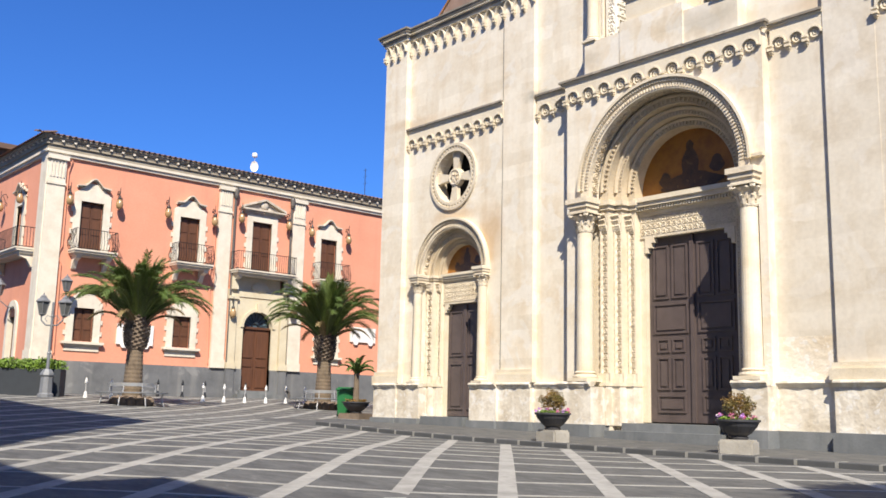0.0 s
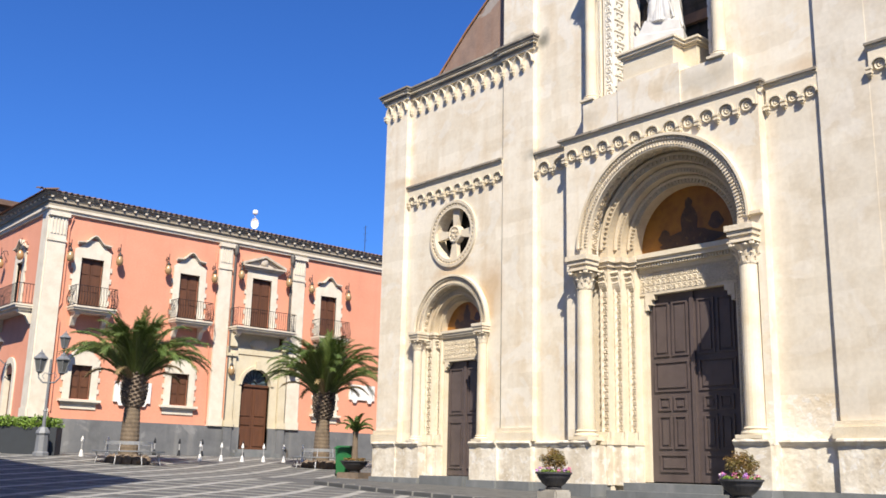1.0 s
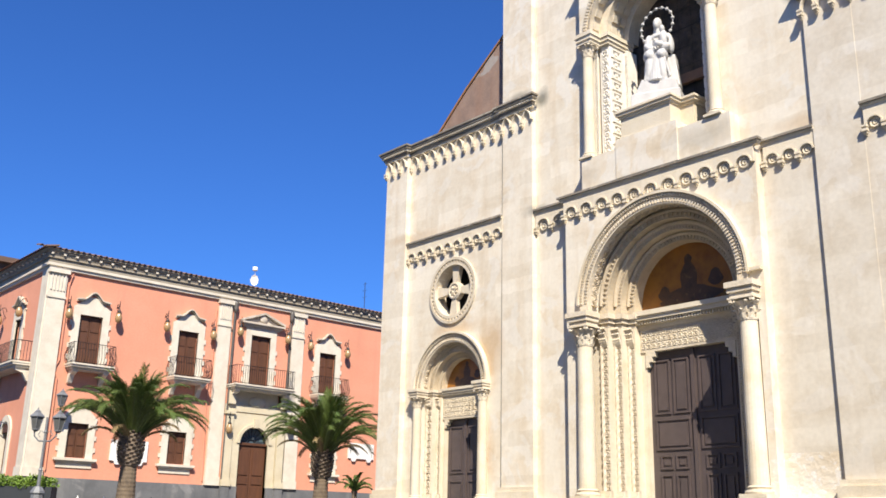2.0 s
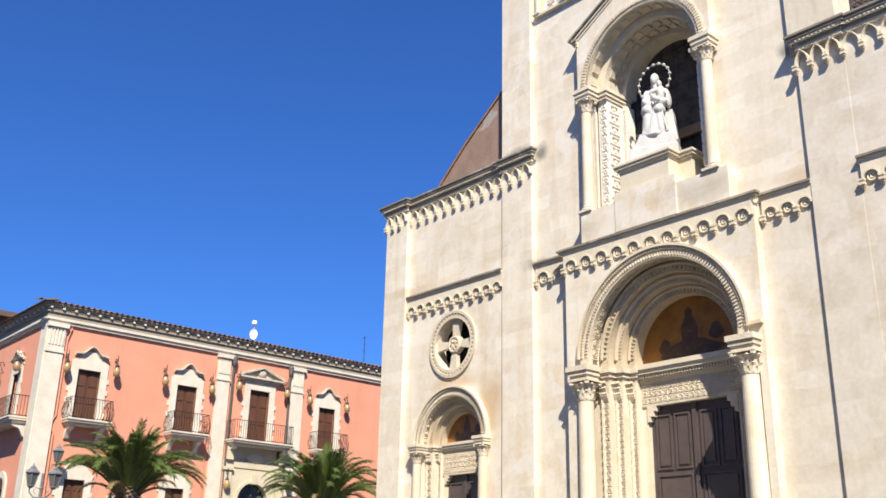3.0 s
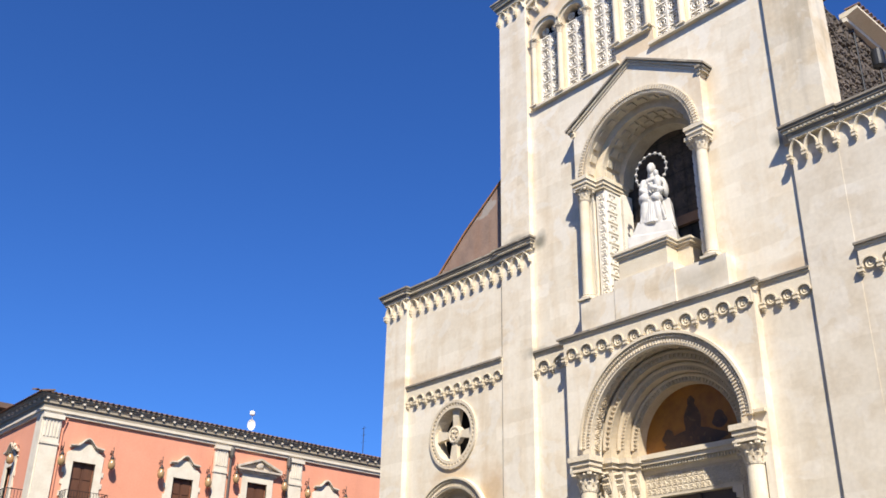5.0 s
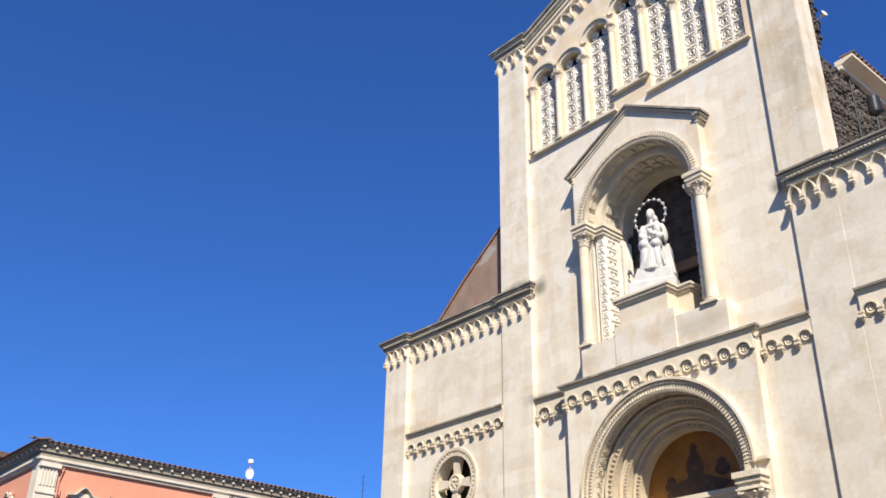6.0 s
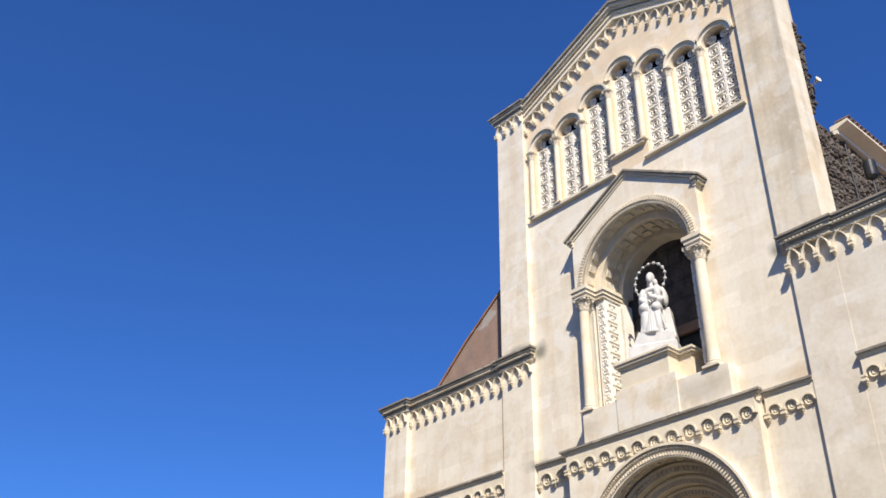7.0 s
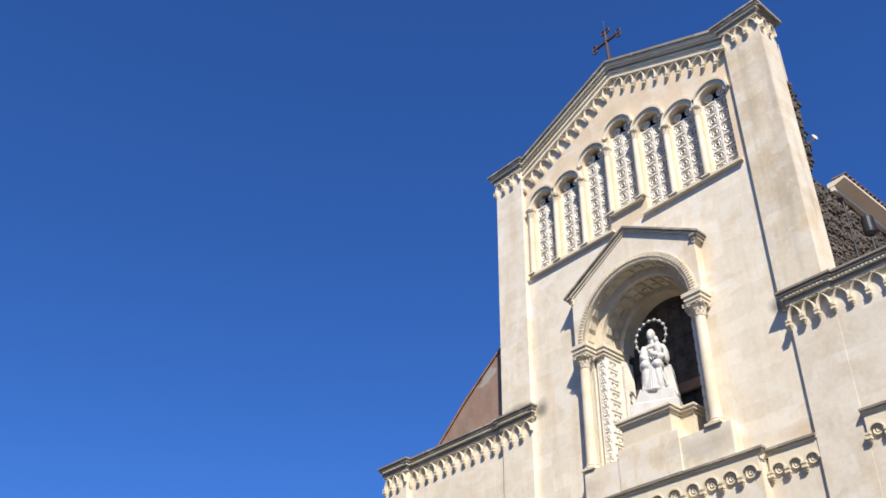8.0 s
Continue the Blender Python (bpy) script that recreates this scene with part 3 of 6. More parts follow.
def portal(cx, face, hc, rc, zledge, zs, rin, rout, orders, ydoor, hd, ztop, zfloor, rt, big, stilt=0.0):
    """A stepped round-arched portal: columns at cx +- hc, arch rin..rout, orders of (half width, depth)."""
    zi = zs - stilt
    ycol = face if big else face - 0.10
    for s in (-1, 1):
        column(cx + s * hc, ycol, zledge + 0.002, zi - 0.38 * rc / 0.24, rc, 0.55 * rc / 0.24)
    k = rc / 0.24
    # impost blocks over the columns and along the jambs
    for s in (-1, 1):
        bm = bmesh.new()
        inner = orders[-1][0]
        for p, za, zb in ((0.0, -0.38, -0.26), (0.06, -0.26, -0.14), (0.12, -0.14, 0.0)):
            xa, xb = sorted((cx + s * (hc - (0.30 + p * 0.7) * k), cx + s * (hc + (0.30 + p * 0.7) * k)))
            box(bm, xa, xb, ycol - (0.30 + p * 0.8) * k, max(face, ycol) + 0.2, zi + za * k, zi + zb * k)
            for (h0, y0), (h1, y1) in zip(orders, orders[1:]):
                xa, xb = sorted((cx + s * (h1 - p * k), cx + s * (h0 - 0.01)))
                box(bm, xa, xb, y1 - p * k, ydoor + 0.1, zi + za * k, zi + zb * k)
        part("impost", bm, CARVED, church)
    # hood arch
    bm = bmesh.new()
    ring(bm, cx, zs, rin, rin + (rout - rin) * 0.55, face - 0.06, face + 0.3, n=48)
    ring(bm, cx, zs, rin + (rout - rin) * 0.55, rout - 0.05, face - 0.09, face + 0.1, n=48)
    beads(bm, cx, zs, face - 0.09, rin + (rout - rin) * 0.71, (rout - rin) * 0.11, int(78 * k + 20))
    beads(bm, cx, zs, face - 0.06, rin + (rout - rin) * 0.28, (rout - rin) * 0.13, int(66 * k + 16))
    if stilt:
        for s in (-1, 1):
            xa, xb = sorted((cx + s * rin, cx + s * (rout - 0.05)))
            box(bm, xa, xb, face - 0.075, face + 0.1, zi - 0.01, zs)
    part("arch", bm, CARVED, church, "carved round hood arch")
    bm = bmesh.new()
    ring(bm, cx, zs, rout - 0.05, rout + 0.02, face - 0.16, face + 0.1, n=48)
    part("hood_mould", bm, STONE, church)
    # stepped orders: arch rings and jambs
    for i, ((h0, y0), (h1, y1)) in enumerate(zip(orders, orders[1:])):
        bm = bmesh.new()
        ring(bm, cx, zs, h1, h0 + 0.02, y1, ydoor + 0.12, n=40)
        torus_arc(bm, cx, y1 - 0.01, zs, h0 - 0.06 * k, 0.06 * k, 0, 180, 40, 8)
        if i % 2 == 0:
            beads(bm, cx, zs, y1, (h0 + h1) / 2 - 0.04, 0.05 * k, 48)
        if stilt:
            for s in (-1, 1):
                xa, xb = sorted((cx + s * h1, cx + s * (h0 + 0.02)))
                box(bm, xa, xb, y1, ydoor + 0.12, zi - 0.01, zs)
        if i == 0:
            soffit_roses(bm, cx, zs, h0 + 0.004, y0 + 0.03, y1 - 0.08 * k, 26 if big else 18)
        else:
            beads(bm, cx, zs, y1, h1 + (h0 - h1) * 0.22, 0.03 * k, 60)
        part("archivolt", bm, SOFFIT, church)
        for s in (-1, 1):
            bm = bmesh.new()
            xa, xb = sorted((cx + s * h1, cx + s * (h0 + (0.46 if big and i == 0 else 0.02))))
            box(bm, xa, xb, y1, ydoor + 0.12, 0.85, zi - 0.37 * k)
            part("jamb", bm, STONE, church)
            bm = bmesh.new()
            w = h0 - h1
            xa, xb = sorted((cx + s * (h1 + 0.012), cx + s * (h0 - 0.085 * k)))
            # brown ground carries the shade between the scrolls
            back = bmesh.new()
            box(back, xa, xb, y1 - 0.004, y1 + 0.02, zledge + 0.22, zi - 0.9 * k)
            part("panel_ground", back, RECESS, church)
            carve(bm, xa, xb, zledge + 0.25, zi - 0.95 * k, y1 - 0.02, 1)
            for xx in (xa, xb):
                box(bm, xx - 0.012, xx + 0.012, y1 - 0.03, y1, zledge + 0.22, zi - 0.9 * k)
            twist(bm, cx + s * (h0 - 0.045 * k), y1 - 0.03, zledge + 0.2, zi - 0.85 * k, 0.048 * k)
            # small leafy cap under the impost
            xa, xb = sorted((cx + s * (h1 + 0.01), cx + s * (h0 - 0.01)))
            box(bm, xa, xb, y1 - 0.05, y1 + 0.02, zi - 0.93 * k, zi - 0.88 * k)
            for tier, (zb, zt, out) in enumerate(((0.88, 0.68, 0.05), (0.76, 0.53, 0.08), (0.62, 0.40, 0.12))):
                for q in range(5):
                    xx = cx + s * (h1 + w * (q + 0.3 + 0.4 * (tier % 2)) / 5)
                    pipe(bm, [(xx, y1 - 0.05, zi - zb * k), (xx, y1 - 0.09, zi - (zb + zt) / 2 * k), (xx, y1 - 0.06 - out * k, zi - zt * k), (xx, y1 - 0.08 - out * k, zi - (zt + 0.05) * k)], [0.028 * k, 0.034 * k, 0.034 * k, 0.018 * k], 5)
            part("carved_panel", bm, CARVED, church, "carved scrollwork on the door jamb")
            bm = bmesh.new()
            xa, xb = sorted((cx + s * h1, cx + s * (h0 + 0.02)))
            box(bm, xa, xb, y1 - 0.15, y1 + 0.02, zledge + 0.004, zledge + 0.12)
            box(bm, xa, xb, y1 - 0.11, y1 + 0.02, zledge + 0.12, zledge + 0.24)
            part("jamb_base", bm, STONE, church)
            bm = bmesh.new()
            xa, xb = sorted((cx + s * (h1 - 0.02), cx + s * (h0 + 0.03)))
            box(bm, xa, xb, y1 - 0.16, ydoor + 0.1, 1.0, zledge - 0.1)
            part("jamb_plinth", bm, PLINTH, church)
            bm = bmesh.new()
            xa, xb = sorted((cx + s * (h1 - 0.04), cx + s * (h0 + 0.03)))
            box(bm, xa, xb, y1 - 0.20, ydoor + 0.1, zledge - 0.1, zledge + 0.003)
            part("jamb_ledge", bm, STONE, church)
    # lintel, cornice over it, and the lunette
    hi = orders[-1][0]
    bm = bmesh.new()
    box(bm, cx - hi, cx + hi, ydoor - 0.12, ydoor + 0.15, ztop, zi - 0.42 * k)
    carve(bm, cx - hi + 0.05, cx + hi - 0.05, ztop + 0.06, zi - 0.46 * k, ydoor - 0.122, int(2 * hi / 0.17))
    part("lintel", bm, CARVED, church, "carved stone lintel")
    bm = bmesh.new()
    for p, za, zb in ((0.16, -0.42, -0.32), (0.22, -0.32, -0.2), (0.34, -0.2, -0.08), (0.4, -0.08, 0.05)):
        box(bm, cx - hi, cx + hi, ydoor - p * k, ydoor + 0.1, zi + za * k, zi + zb * k)
    n = int(2 * hi / 0.09)
    for i in range(n):
        x = cx - hi + 2 * hi * (i + 0.5) / n
        box(bm, x - 0.025, x + 0.025, ydoor - 0.29 * k, ydoor, zi - 0.3 * k, zi - 0.21 * k)
    part("lintel_cornice", bm, STONE, church)
    bm = bmesh.new()
    pts = [(cx + (hi + 0.03) * math.cos(math.pi * i / 32), zs + (hi + 0.03) * math.sin(math.pi * i / 32)) for i in range(33)]
    pts += [(cx - hi - 0.03, zi - 0.05), (cx + hi + 0.03, zi - 0.05)]
    prism(bm, pts, ydoor + 0.05, ydoor + 0.09)
    lun = part("lunette", bm, MOSAIC, church, "gold mosaic lunette with dark shapes")
    bm = bmesh.new()
    for j, (dx, dz, w, h) in enumerate(((0.0, 0.50, 0.34, 0.66), (0.0, 0.84, 0.15, 0.17), (0.02, 0.20, 1.15, 0.34), (0.52, 0.44, 0.26, 0.30), (-0.50, 0.30, 0.24, 0.26))):
        pts = [(cx + rt * dx + w * rt * 0.5 * math.cos(a) * (1 - 0.3 * math.sin(a)) * (1 + 0.12 * math.sin(5 * a + j)), zi + 0.05 * k + rt * dz + h * rt * 0.5 * math.sin(a)) for a in (2 * math.pi * i / 20 for i in range(20))]
        prism(bm, pts, ydoor + 0.047 - 0.0015 * j, ydoor + 0.06)
    part("mosaic_shape", bm, MOSAIC_DARK, lun)
    # door frame, brackets and leaves
    for s in (-1, 1):
        bm = bmesh.new()
        xa, xb = sorted((cx + s * hd, cx + s * hi))
        box(bm, xa, xb, ydoor - 0.08, ydoor + 0.12, zfloor, ztop)
        for e, z0, z1 in ((0.0, -0.14, 0.0), (0.09, -0.28, -0.14), (0.2, -0.42, -0.28)):
            xa, xb = sorted((cx + s * (hd - (0.3 - e) * k), cx + s * hd))
            box(bm, xa, xb, ydoor - 0.12, ydoor + 0.05, ztop + z0 * k, ztop + z1 * k)
        part("door_frame", bm, STONE, church)
    for s in (-1, 1):
        xa, xb = sorted((cx + s * 0.012, cx + s * (hd - 0.005)))
        panel_door(xa, xb, zfloor + 0.02, ztop - 0.01, ydoor + 0.06, LEAF if big else SIDE_LEAF)
    bm = bmesh.new()
    box(bm, cx - 0.06, cx + 0.06, ydoor + 0.0, ydoor + 0.1, zfloor + 0.02, ztop - 0.01)
    part("door_strip", bm, DOOR, church)


COPING = material("orange_coping", (0.34, 0.17, 0.07), (0.20, 0.10, 0.05), 3.0, 0.85, 0, 0.01, 14, 0.8)
RUSTY = material("rusty_weathered_render", (0.30, 0.205, 0.155), (0.19, 0.135, 0.11), 1.2, 0.85, 0, 0.01, 14, 0.9, streaks=0.6, streak_tint=(0.24, 0.13, 0.08), patch=((0.36, 0.33, 0.30), 0.9, 0.56, 0.8))
MOSAIC = material("gold_mosaic", (0.33, 0.14, 0.022), (0.14, 0.06, 0.02), 2.2, 0.45, 0.0, 0.004, 60, 0.8)
MOSAIC_DARK = material("dark_mosaic", (0.095, 0.05, 0.026), (0.05, 0.032, 0.026), 5.0, 0.5, 0.0, 0.004, 60, 0.9, patch=((0.17, 0.10, 0.04), 7.0, 0.60, 0.8))

ZS = 7.42
PAX = 10.84
# side bay with its round-headed doorway and round window
bm = bmesh.new()
SX, SZS = 2.56, 5.72
wall_arch(bm, 0.2, 4.9, 0.3, 7.62, -0.1, 0.35, SX, 1.47, SZS, 0.3)
wall_round(bm, 0.2, 4.9, 7.62, 10.15, -0.1, 0.35, SX, 8.87, 0.86)
box(bm, 0.2, 4.9, -0.1, 0.35, 10.15, 14.25)
part("wall", bm, PLASTER, church)
wall("wall", -0.97, 0.2, 0.3, 14.25, -0.30)
# black sheet in place of the unlit inside
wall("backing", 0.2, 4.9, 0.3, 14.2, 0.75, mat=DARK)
# the tall middle front
wall("wall", 4.9, 6.2, 0.3, 24.3, -0.17)
wall("wall", 15.3, 16.5, 0.3, 14.2, -0.11, mat=DUSTY)
wall("wall", 15.14, 16.40, 14.2, 24.3, -0.13, 0.80, mat=WORN)
wall("tower_back", 5.0, 16.2, 19.3, 24.2, 0.77, 1.4, mat=WORN)
wall("wall", 6.2, 7.65, 0.3, 10.6, 0.0)
wall("wall", 13.85, 15.3, 0.3, 3.15, 0.0, mat=FLAKE)
wall("wall", 13.85, 15.3, 3.15, 10.6, 0.0, mat=DUSTY)
wall("wall", PAX + 2.80, 13.85, 0.3, 3.0, -0.3, 0.3, FLAKE)
bm = bmesh.new()
wall_arch(bm, 7.65, 13.85, 6.75, 10.55, -0.3, 0.3, PAX, 2.42, ZS, 6.75, 40)
box(bm, 7.65, PAX - 2.80, -0.3, 0.3, 0.3, 6.75)
box(bm, PAX + 2.80, 13.85, -0.3, 0.3, 3.0, 6.75)
part("wall", bm, PLASTER, church)
wall("backing", 7.65, 13.75, 0.3, 10.5, 1.25, 1.4, mat=DARK)
bm = bmesh.new()
wall_arch(bm, 6.2, 15.3, 10.55, 19.4, 0.0, 0.5, AX, 2.04, 15.74, 11.6, 36)
part("wall", bm, PLASTER, church)
# right side bay
wall("wall", 16.5, 21.15, 0.3, 14.25, -0.1, mat=DUSTY)
wall("wall", 21.15, 22.37, 0.3, 14.25, -0.3, mat=DUSTY)
# flanks and body behind the front
wall("wall", -0.97, -0.6, 0.3, 14.25, 1.4, 26)
wall("wall", 22.0, 22.37, 0.3, 14.25, 1.4, 26)
wall("wall", -0.97, 22.37, 0.3, 14.25, 26, 26.6)

SIDE_LEAF = [(0.12, 0.88, 0.53, 0.94), (0.12, 0.88, 0.06, 0.47)]

portal(PAX, -0.3, 2.54, 0.24, 2.15, ZS, 2.34, 2.68, ((2.34, -0.3), (2.07, 0.14), (1.82, 0.42), (1.58, 0.70)), 1.02, 1.40, 6.12, 1.1, 1.60, True, 0.24)
portal(SX, -0.1, 1.55, 0.155, 2.15, SZS, 1.42, 1.74, ((1.42, -0.1), (1.14, 0.12), (0.96, 0.34)), 0.52, 0.86, 4.75, 1.1, 0.93, False)

# round window
bm = bmesh.new()
ring(bm, SX, 8.87, 0.86, 0.95, -0.15, 0.2, 0, 360, 40)
ring(bm, SX, 8.87, 1.03, 1.12, -0.17, 0.0, 0, 360, 40)
ring(bm, SX, 8.87, 0.94, 1.04, -0.13, 0.0, 0, 360, 40)
beads(bm, SX, 8.87, -0.13, 0.985, 0.04, 44, 0, 360)
oculus = part("round_window", bm, CARVED, church, "round stone window with four spokes")
bm = bmesh.new()
ring(bm, SX, 8.87, 0.0001, 0.30, -0.06, 0.14, 0, 360, 24)
torus_arc(bm, SX, -0.06, 8.87, 0.24, 0.035, 0, 360, 24, 6)
beads(bm, SX, 8.87, -0.06, 0.12, 0.05, 7, 0, 360)
part("hub", bm, CARVED, oculus)
for i in range(4):
    bm = bmesh.new()
    prism(bm, [(-0.10, 0.26), (0.10, 0.26), (0.15, 0.62), (0.2, 0.87), (-0.2, 0.87), (-0.15, 0.62)], -0.04, 0.12)
    ob = part("spoke", bm, CARVED, oculus)
    ob.matrix_basis = pose(SX, 0, 8.87, 0, 4 + 90 * i, 0)

# base: basalt foot, worn plinth, ledge and pilaster bases
SEGS = ((-0.97, 0.2, -0.30), (0.2, SX - 1.22, -0.1), (SX + 1.22, 4.9, -0.1), (4.9, 6.2, -0.17), (6.2, 7.65, 0.0), (7.65, PAX - 2.14, -0.3), (PAX + 2.14, 13.85, -0.3),
        (13.85, 15.3, 0.0), (15.3, 16.5, -0.17), (16.5, 21.15, -0.1), (21.15, 22.37, -0.3))
wear = random.Random(12)


def worn_ledge(x0, x1, y):
    """A chipped stone ledge on top of the plinth."""
    n = max(2, int((x1 - x0) / 0.16))
    bm = bmesh.new()
    rows = []
    for i in range(n + 1):
        x = x0 + (x1 - x0) * i / n
        p, d = 0.16 + wear.uniform(-0.035, 0.02), wear.uniform(-0.02, 0.012)
        rows.append([bm.verts.new((x, yy, zz)) for yy, zz in ((y + 0.1, 2.0), (y - 0.08, 2.0 + d), (y - p + 0.03, 2.06 + d), (y - p, 2.09), (y - p + 0.01, 2.13 + d), (y - p + 0.05, 2.15), (y + 0.1, 2.153))])
    for a, b in zip(rows, rows[1:]):
        for k in range(7):
            bm.faces.new((a[k], a[(k + 1) % 7], b[(k + 1) % 7], b[k]))
    bm.faces.new(rows[0][::-1])
    bm.faces.new(rows[-1])
    part("ledge", bm, PLINTH, church, "chipped stone ledge")


for x0, x1, y in SEGS:
    big = 0.26 if (abs((x0 + x1) / 2 - SX) < 2.45 and y == -0.1) else 0.1
    if abs((x0 + x1) / 2 - AX) < 3 and y == -0.3:
        big = 0.28
    wide = 0.2 if x1 - x0 < 1.5 and y < -0.15 else 0.1
    wall("plinth", x0 - 0.02, x1 + 0.02, 1.0, 2.02, y - big, mat=PLINTH, label="worn pale stone plinth")
    wall("basalt_foot", x0 - 0.05, x1 + 0.05, 0.2, 1.02, y - big - 0.1, mat=BASALT, label="dark basalt foot of the wall")
    worn_ledge(x0 - 0.02, x1 + 0.02, y - big + 0.06)
    if y in (-0.30, -0.17) and x1 - x0 < 1.5 and abs((x0 + x1) / 2 - AX) > 3.5:
        moulding("pilaster_base", x0, x1, y, ((0.12, 2.15), (0.12, 2.33), (0.07, 2.40), (0.07, 2.47), (0.03, 2.53)), STONE)
for cx, hw, yd, yf, zt in ((PAX, 1.45, 1.05, 0.22, 1.08), (SX, 1.0, 0.52, -0.1, 1.1)):
    for i in range(2 if cx == PAX else 1):
        bm = bmesh.new()
        box(bm, cx - hw - 0.3 * i, cx + hw + 0.3 * i, yf - 0.35 - 0.35 * i, yd + 0.2, 0.2, zt - 0.2 * i)
        part("step", bm, BASALT, church, "dark basalt door step")

# friezes and cornices
frieze(-0.97, 0.2, -0.30, 13.78, 3, False)
frieze(0.2, 4.9, -0.1, 13.78, 10, False)
frieze(4.9, 6.25, -0.17, 13.78, 3, False)
for x0, x1, y in ((-0.97, 0.2, -0.34), (0.2, 4.9, -0.14), (4.9, 6.24, -0.21)):
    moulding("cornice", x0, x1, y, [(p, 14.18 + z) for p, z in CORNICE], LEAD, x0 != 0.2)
    dentils(x0, x1, y - 0.165, 14.36)
frieze(15.3, 16.5, -0.17, 13.78, 3, False)
frieze(16.5, 21.15, -0.1, 13.78, 10, False)
frieze(21.15, 22.37, -0.3, 13.78, 3, False)
for x0, x1, y in ((15.4, 16.5, -0.21), (16.5, 21.15, -0.14), (21.15, 22.37, -0.34)):
    moulding("cornice", x0, x1, y, [(p, 14.18 + z) for p, z in CORNICE], LEAD, x0 != 16.5)
    dentils(x0, x1, y - 0.165, 14.36)
frieze(0.22, 4.9, -0.1, 10.34, 10, True)
moulding("string_course", 0.2, 4.9, -0.1, [(p, 10.76 + z) for p, z in STRING], LEAD, False)
frieze(6.25, 7.5, 0.0, 10.2, 2, True)
moulding("string_course", 6.22, 7.6, 0.0, [(p, 10.62 + z) for p, z in STRING], LEAD, False)
frieze(7.65, 13.85, -0.3, 10.2, 11, True)
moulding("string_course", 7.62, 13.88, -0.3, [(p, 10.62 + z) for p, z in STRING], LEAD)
frieze(13.95, 15.3, 0.0, 10.2, 3, True)
moulding("string_course", 13.9, 15.3, 0.0, [(p, 10.62 + z) for p, z in STRING], LEAD, False)
frieze(16.55, 21.15, -0.1, 10.34, 10, True)
moulding("string_course", 16.5, 21.15, -0.1, [(p, 10.76 + z) for p, z in STRING], LEAD, False)

bm = bmesh.new()
pipe(bm, [(4.86, -0.13, 2.5), (4.86, -0.125, 6.0), (4.87, -0.13, 10.3), (4.86, -0.13, 13.7)], 0.014, 6)
part("lightning_cable", bm, IRON, church, "thin dark cable down the wall")
bm = bmesh.new()
box(bm, 13.5, 13.84, -0.43, -0.28, 7.44, 7.52)
part("stone_peg", bm, STONE, church)

# niche with its gable
for x0, x1, yf, z1 in ((8.42, 9.66, -0.43, 11.70), (9.68, 11.72, -0.455, 11.95), (11.72, 13.30, -0.41, 11.70)):
    wall("niche_foot", x0, x1, 10.80, z1, yf, 0.5)
# near-black sheet stands for the unlit window behind the statue
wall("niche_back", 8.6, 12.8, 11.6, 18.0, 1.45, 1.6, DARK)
for s in (-1, 1):
    column(AX + s * 2.12, -0.24, 11.72, 15.4, 0.17, 0.42)
    bm = bmesh.new()
    for p, za, zb in ((0.0, 15.4, 15.5), (0.04, 15.5, 15.62), (0.08, 15.62, 15.74)):
        xa, xb = sorted((AX + s * (1.86 - p), AX + s * (2.34 + p)))
        box(bm, xa, xb, -0.44 - p, 0.02 - p, za, zb)
        xa, xb = sorted((AX + s * (1.56 - p), AX + s * (2.34 + p)))
        box(bm, xa, xb, 0.02 - p, 1.2, za, zb)
    part("impost", bm, STONE, church)
    bm = bmesh.new()
    xa, xb = sorted((AX + s * 1.60, AX + s * 1.94))
    box(bm, xa, xb, 0.12, 1.3, 11.6, 15.42)
    carve(bm, AX + s * 1.745 - 0.13, AX + s * 1.745 + 0.13, 11.8, 15.3, 0.118, 1)
    xa, xb = sorted((AX + s * 1.93, AX + s * 2.05))
    carve(bm, xa, xb, 11.8, 15.3, -0.002, 1)
    for i in range(10):
        # framed squares with a knob down the inner jamb
        z = 11.85 + i * 0.35
        xx = AX + s * 1.60
        xa, xb = sorted((xx + s * 0.01, xx - s * 0.06))
        box(bm, xa, xb, 0.18, 0.24, z, z + 0.28)
        box(bm, xa, xb, 0.56, 0.62, z, z + 0.28)
        box(bm, xa, xb, 0.24, 0.56, z, z + 0.05)
        box(bm, xa, xb, 0.24, 0.56, z + 0.23, z + 0.28)
        box(bm, xa, xb, 0.34, 0.46, z + 0.09, z + 0.19)
    # second order, set back
    xa, xb = sorted((AX + s * 1.48, AX + s * 1.60))
    box(bm, xa, xb, 0.86, 1.3, 11.6, 15.42)
    carve(bm, xa, xb, 11.9, 15.3, 0.858, 1)
    part("jamb", bm, SCREEN, church, "white carved niche jamb")
bm = bmesh.new()
ring(bm, AX, 15.74, 1.94, 2.22, -0.34, 0.3, n=44)
beads(bm, AX, 15.74, -0.34, 2.12, 0.07, 66)
beads(bm, AX, 15.74, -0.34, 1.985, 0.03, 80)
part("arch", bm, CARVED, church, "carved niche arch")
bm = bmesh.new()
ring(bm, AX, 15.74, 1.68, 2.06, 0.12, 1.3, n=40)
ring(bm, AX, 15.74, 1.46, 1.70, 0.9, 1.4, n=40)
